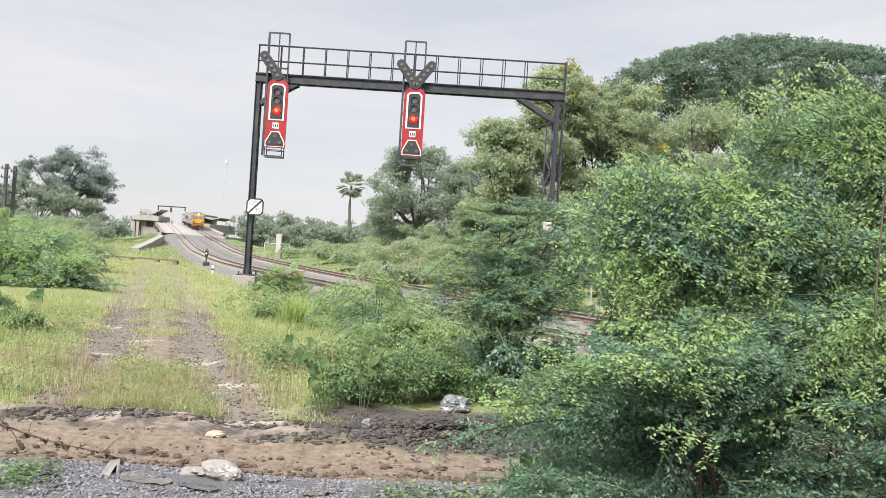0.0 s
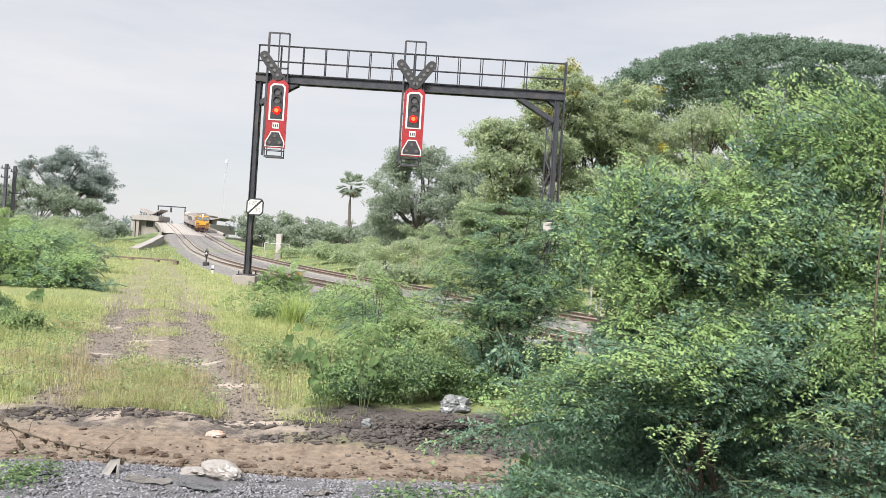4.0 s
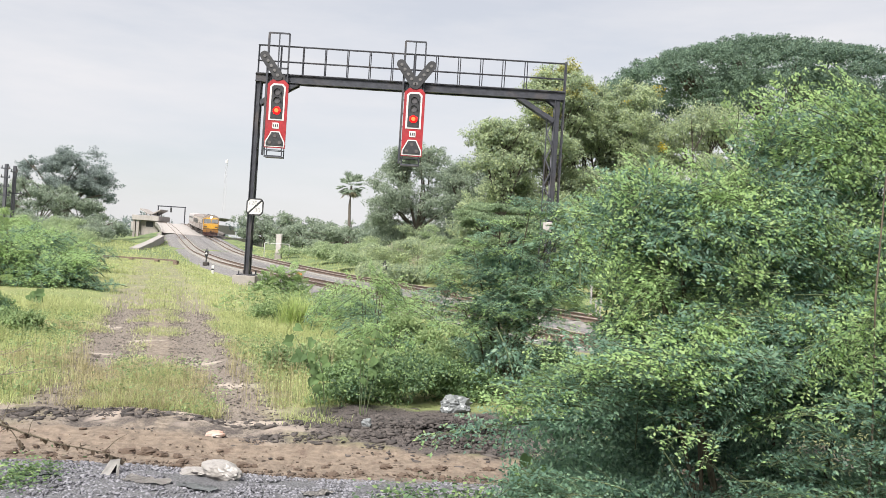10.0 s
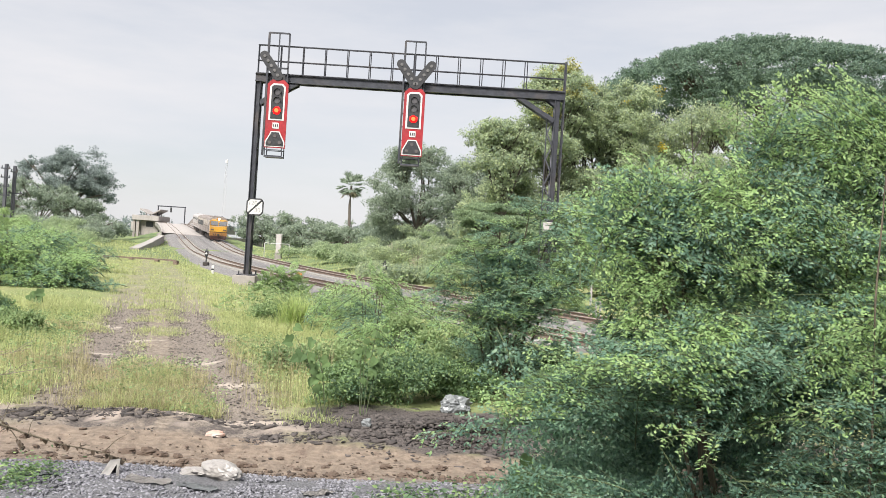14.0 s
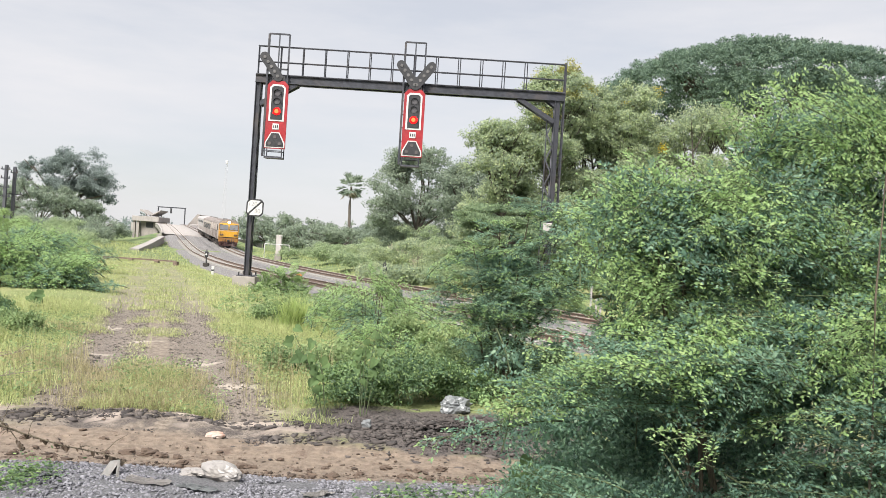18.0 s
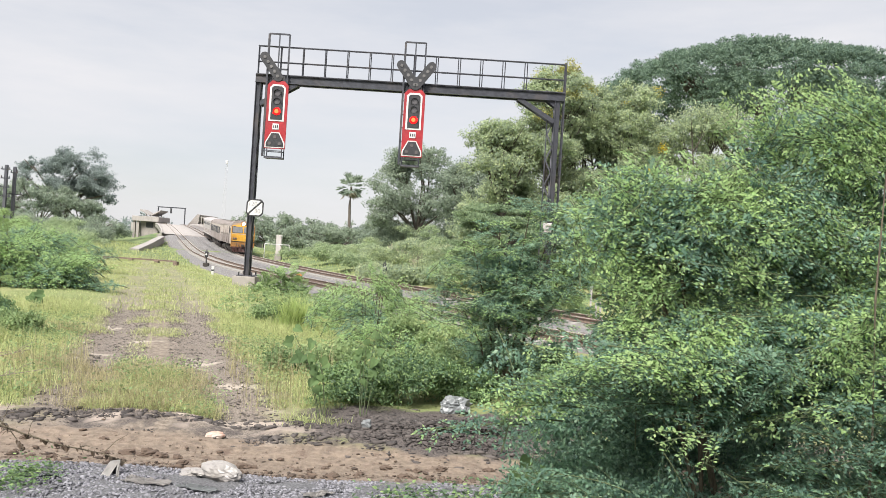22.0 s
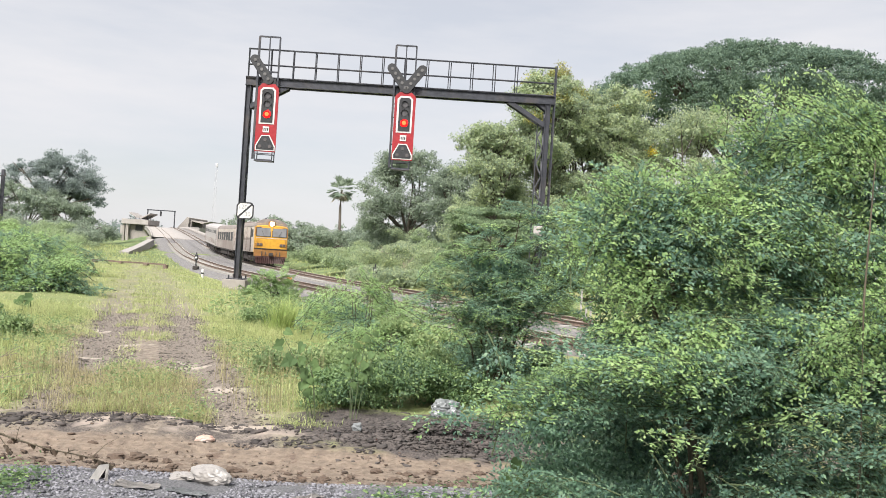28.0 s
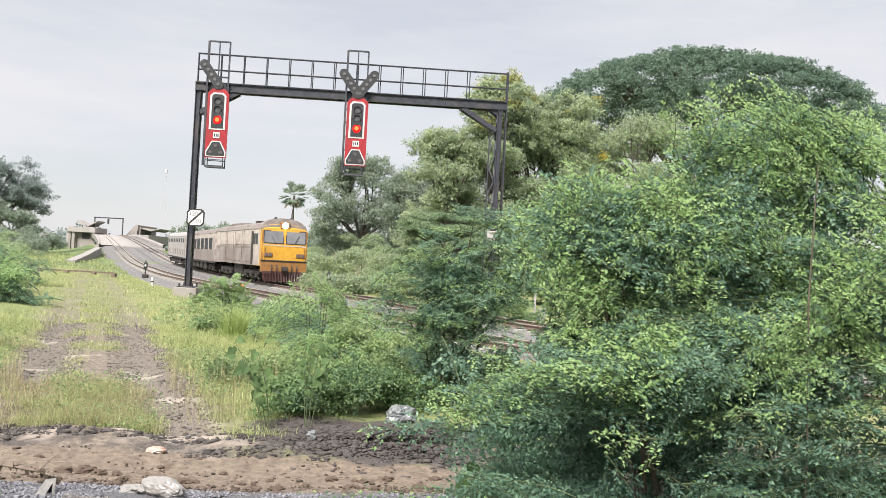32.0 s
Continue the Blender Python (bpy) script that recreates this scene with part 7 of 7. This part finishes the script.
def heart_leaf(size):
    """A broad heart-shaped leaf along +x."""
    bm = bmesh.new()
    def z(x, y):
        return -0.25 * x * x + 0.35 * abs(y) - 0.3 * y * y
    mid = [bm.verts.new((size * x, 0, size * z(x, 0))) for x in (0.0, 0.2, 0.5, 0.8, 1.0)]
    for s in (1, -1):
        edge = [bm.verts.new((size * x, s * size * y, size * z(x, y))) for x, y in ((-0.14, 0.22), (0.0, 0.44), (0.28, 0.48), (0.6, 0.30), (0.85, 0.10))]
        bm.faces.new((mid[0], edge[0], edge[1]))
        bm.faces.new((mid[0], edge[1], edge[2], mid[1]))
        bm.faces.new((mid[1], edge[2], edge[3], mid[2]))
        bm.faces.new((mid[2], edge[3], edge[4], mid[3]))
        bm.faces.new((mid[3], edge[4], mid[4]))
    return bm


def broad_leaf_plant(seed, x, y, stems, leaf, label):
    rng = random.Random(seed)
    p = base("broad_leaf_weed", pose(x, y, float(terrain(x, y))), label, "weed")
    for tx, ty, tz in stems:
        top = Vector((tx, ty, tz))
        mid = Vector((tx * 0.55, ty, tz * 0.6))
        part("stem", tube(bmesh.new(), [(tx * 0.25, ty, -0.03), mid, top], [0.005, 0.004, 0.002], 6), GREEN_STEM, p)
        n = 6
        for k in range(n):
            u = 0.45 + 0.55 * k / (n - 1)
            at = mid.lerp(top, max(0, (u - 0.5) * 2)) if u > 0.5 else Vector((tx * 0.25, ty, 0)).lerp(mid, u * 2)
            ob = part("leaf", heart_leaf(leaf * rng.uniform(0.7, 1.25)), LEAF_BROAD, p)
            way = Vector((rng.uniform(-0.8, 0.8), rng.uniform(-0.5, 0.2), rng.uniform(-1.0, -0.1))).normalized()
            side = Vector((rng.uniform(-0.4, 0.4), -1.0, rng.uniform(0.1, 0.9))).cross(way).normalized()
            ob.matrix_basis = Matrix.Translation(at + Vector((rng.uniform(-0.09, 0.09), rng.uniform(-0.06, 0.04), rng.uniform(-0.04, 0.05)))) @ Matrix((way, side, way.cross(side))).transposed().to_4x4()
    return p


broad_leaf_plant(1, -1.05, 8.75, ((-0.42, -0.1, 0.86), (-0.30, 0.0, 0.62), (-0.12, -0.15, 0.56), (-0.20, 0, 0.74), (-0.36, -0.1, 0.72)), 0.085, "broad heart-leaved weed with drooping leaves by the path")
broad_leaf_plant(2, -0.75, 8.9, ((0.12, -0.1, 0.88), (-0.05, 0, 0.66), (0.22, -0.1, 0.70), (0.02, -0.1, 0.78)), 0.085, "broad heart-leaved weed before the shrub")
broad_leaf_plant(3, 0.62, 5.35, ((-0.08, 0, 0.42), (0.06, -0.05, 0.40)), 0.10, "young weed with upright broad leaves beside the bush")
broad_leaf_plant(4, 0.55, 4.75, ((0.1, 0, 0.30), (0.22, -0.05, 0.22), (-0.05, 0, 0.2)), 0.085, "dark broad-leaved weed under the bush")
broad_leaf_plant(5, -8.3, 17.5, ((0.1, 0, 0.42), (-0.1, 0, 0.36)), 0.16, "blue-green broad-leaved weed in the grass")


def dead_branch(seed, pts, radius, label, leaves):
    rng = random.Random(seed)
    b = base("dead_branch", pose(0, 0, 0), label, "dead branch", "dead branches")
    pts = [Vector(p) for p in pts]
    part("limb", tube(bmesh.new(), pts, [radius * (1 - 0.75 * k / (len(pts) - 1)) for k in range(len(pts))], 6), TWIG_PALE if leaves == 0 else TWIG, b)
    for k in range(9):
        i = rng.randrange(len(pts) - 1)
        o = pts[i].lerp(pts[i + 1], rng.random())
        e = o + Vector((rng.uniform(-0.10, 0.22), rng.uniform(-0.1, 0.1), rng.uniform(-0.06, 0.16)))
        part("twig", tube(bmesh.new(), [o, o.lerp(e, 0.5) + Vector((0, 0, 0.02)), e], [radius * 0.4, radius * 0.3, radius * 0.12], 5), TWIG_PALE if leaves == 0 else TWIG, b)
    for k in range(leaves):
        i = rng.randrange(len(pts) - 1)
        o = pts[i].lerp(pts[i + 1], rng.random())
        ob = part("withered_leaf", heart_leaf(rng.uniform(0.025, 0.05)), LEAF_DEAD, b)
        ob.matrix_basis = Matrix.Translation(o) @ pose(0, 0, 0, rng.uniform(-60, 60), rng.uniform(30, 110), rng.uniform(0, 360))


dead_branch(1, ((-3.55, 6.3, 0.42), (-3.28, 6.3, 0.30), (-3.0, 6.28, 0.22), (-2.72, 6.26, 0.16), (-2.4, 6.25, 0.12), (-2.2, 6.22, 0.07)), 0.009, "broken branch with dark withered leaves over the gravel", 34)
dead_branch(2, ((-3.7, 6.45, 0.60), (-3.4, 6.4, 0.40), (-3.15, 6.35, 0.24), (-3.0, 6.3, 0.10)), 0.008, "withered twig with dark curled leaves", 22)
dead_branch(3, ((-4.6, 7.6, 0.35), (-4.1, 7.6, 0.52), (-3.6, 7.55, 0.66)), 0.008, "bare pale dead twigs at the roadside", 0)
dead_branch(4, ((-4.5, 7.9, 0.15), (-4.0, 7.8, 0.36), (-3.45, 7.8, 0.48)), 0.007, "bare pale dead twigs at the roadside", 0)
dead_branch(5, ((-4.7, 7.7, 0.5), (-4.3, 7.65, 0.75), (-4.05, 7.6, 0.95)), 0.007, "bare pale dead twigs at the roadside", 0)
ground_weeds("ground_weeds", 431, strewn(31, 240, -4.2, -2.7, 5.7, 6.3, lambda x, y, r: 0.9 if patchy(x, y, 2.0) > 0.0 else 0), 0.03, LEAF_SHRUB, "small green weeds growing through the gravel")


# ---- motion ----
def along(line, s):
    """The point s metres along a line with 0.6 m steps."""
    i = min(max(int(s / 0.6), 0), len(line) - 2)
    return line[i].lerp(line[i + 1], s / 0.6 - i)


def way_at(line, y):
    for i, (a, b) in enumerate(zip(line, line[1:])):
        if a.y >= y > b.y:
            return 0.6 * (i + (a.y - y) / (a.y - b.y))
    return 0.0


def vehicle_pose(front, length):
    a, b = along(RIGHT_TRACK, front - 3.0), along(RIGHT_TRACK, front - length + 3.0)
    d = (a - b).normalized()
    yaw = math.atan2(d.y, d.x) - math.pi / 2
    return Matrix.Translation(a + d * 3.0) @ Matrix.Rotation(yaw, 4, "Z") @ Matrix.Rotation(math.asin(d.z), 4, "X")


def nose_y(t):
    """How far off the locomotive's nose is: it gathers speed a little on its way down."""
    return 198.5 - 3.88 * t - 0.0223 * t * t


def motions():
    for ob, back, length in ((LOCO, 0.0, 16.3), (COACH_A, 16.75, 20.4), (COACH_B, 37.65, 20.4)):
        walk(ob, [(float(t), vehicle_pose(way_at(RIGHT_TRACK, nose_y(float(t))) - back, length)) for t in np.arange(0, 32.01, 0.5)])
    rng = random.Random(5)
    lift = ((0, -8), (3, -7.5), (6, -7), (8, -4), (9, -2), (11, -3), (13, -1), (16, -4), (19, -5), (21, 0), (23, 5), (25, 8), (28, 14), (30, 12), (32, 9))
    for ob, m, swing in SWAYING:
        if swing < 0:
            walk(ob, [(float(t), m @ pose(0, 0, 0, 0, swing * a + 0.8 * math.sin(2.7 * t), 0.9 * math.sin(1.9 * t))) for t, a in lift])
            continue
        a, b, c = rng.uniform(0, 6.283), rng.uniform(0, 6.283), rng.uniform(0, 6.283)
        p, q = rng.uniform(0.9, 1.3), rng.uniform(0.28, 0.4)
        rows = []
        for t in np.arange(0, 32.01, 0.8):
            gust = math.sin(6.283 * t / 1.9 * p + a) * 0.6 + math.sin(6.283 * t * q * 0.5 + b)
            rows.append((float(t), m @ pose(0, 0, 0, swing * 0.7 * math.sin(3.1 * t * p + c), swing * gust, swing * 0.6 * math.sin(2.3 * t + b))))
        walk(ob, rows)


motions()
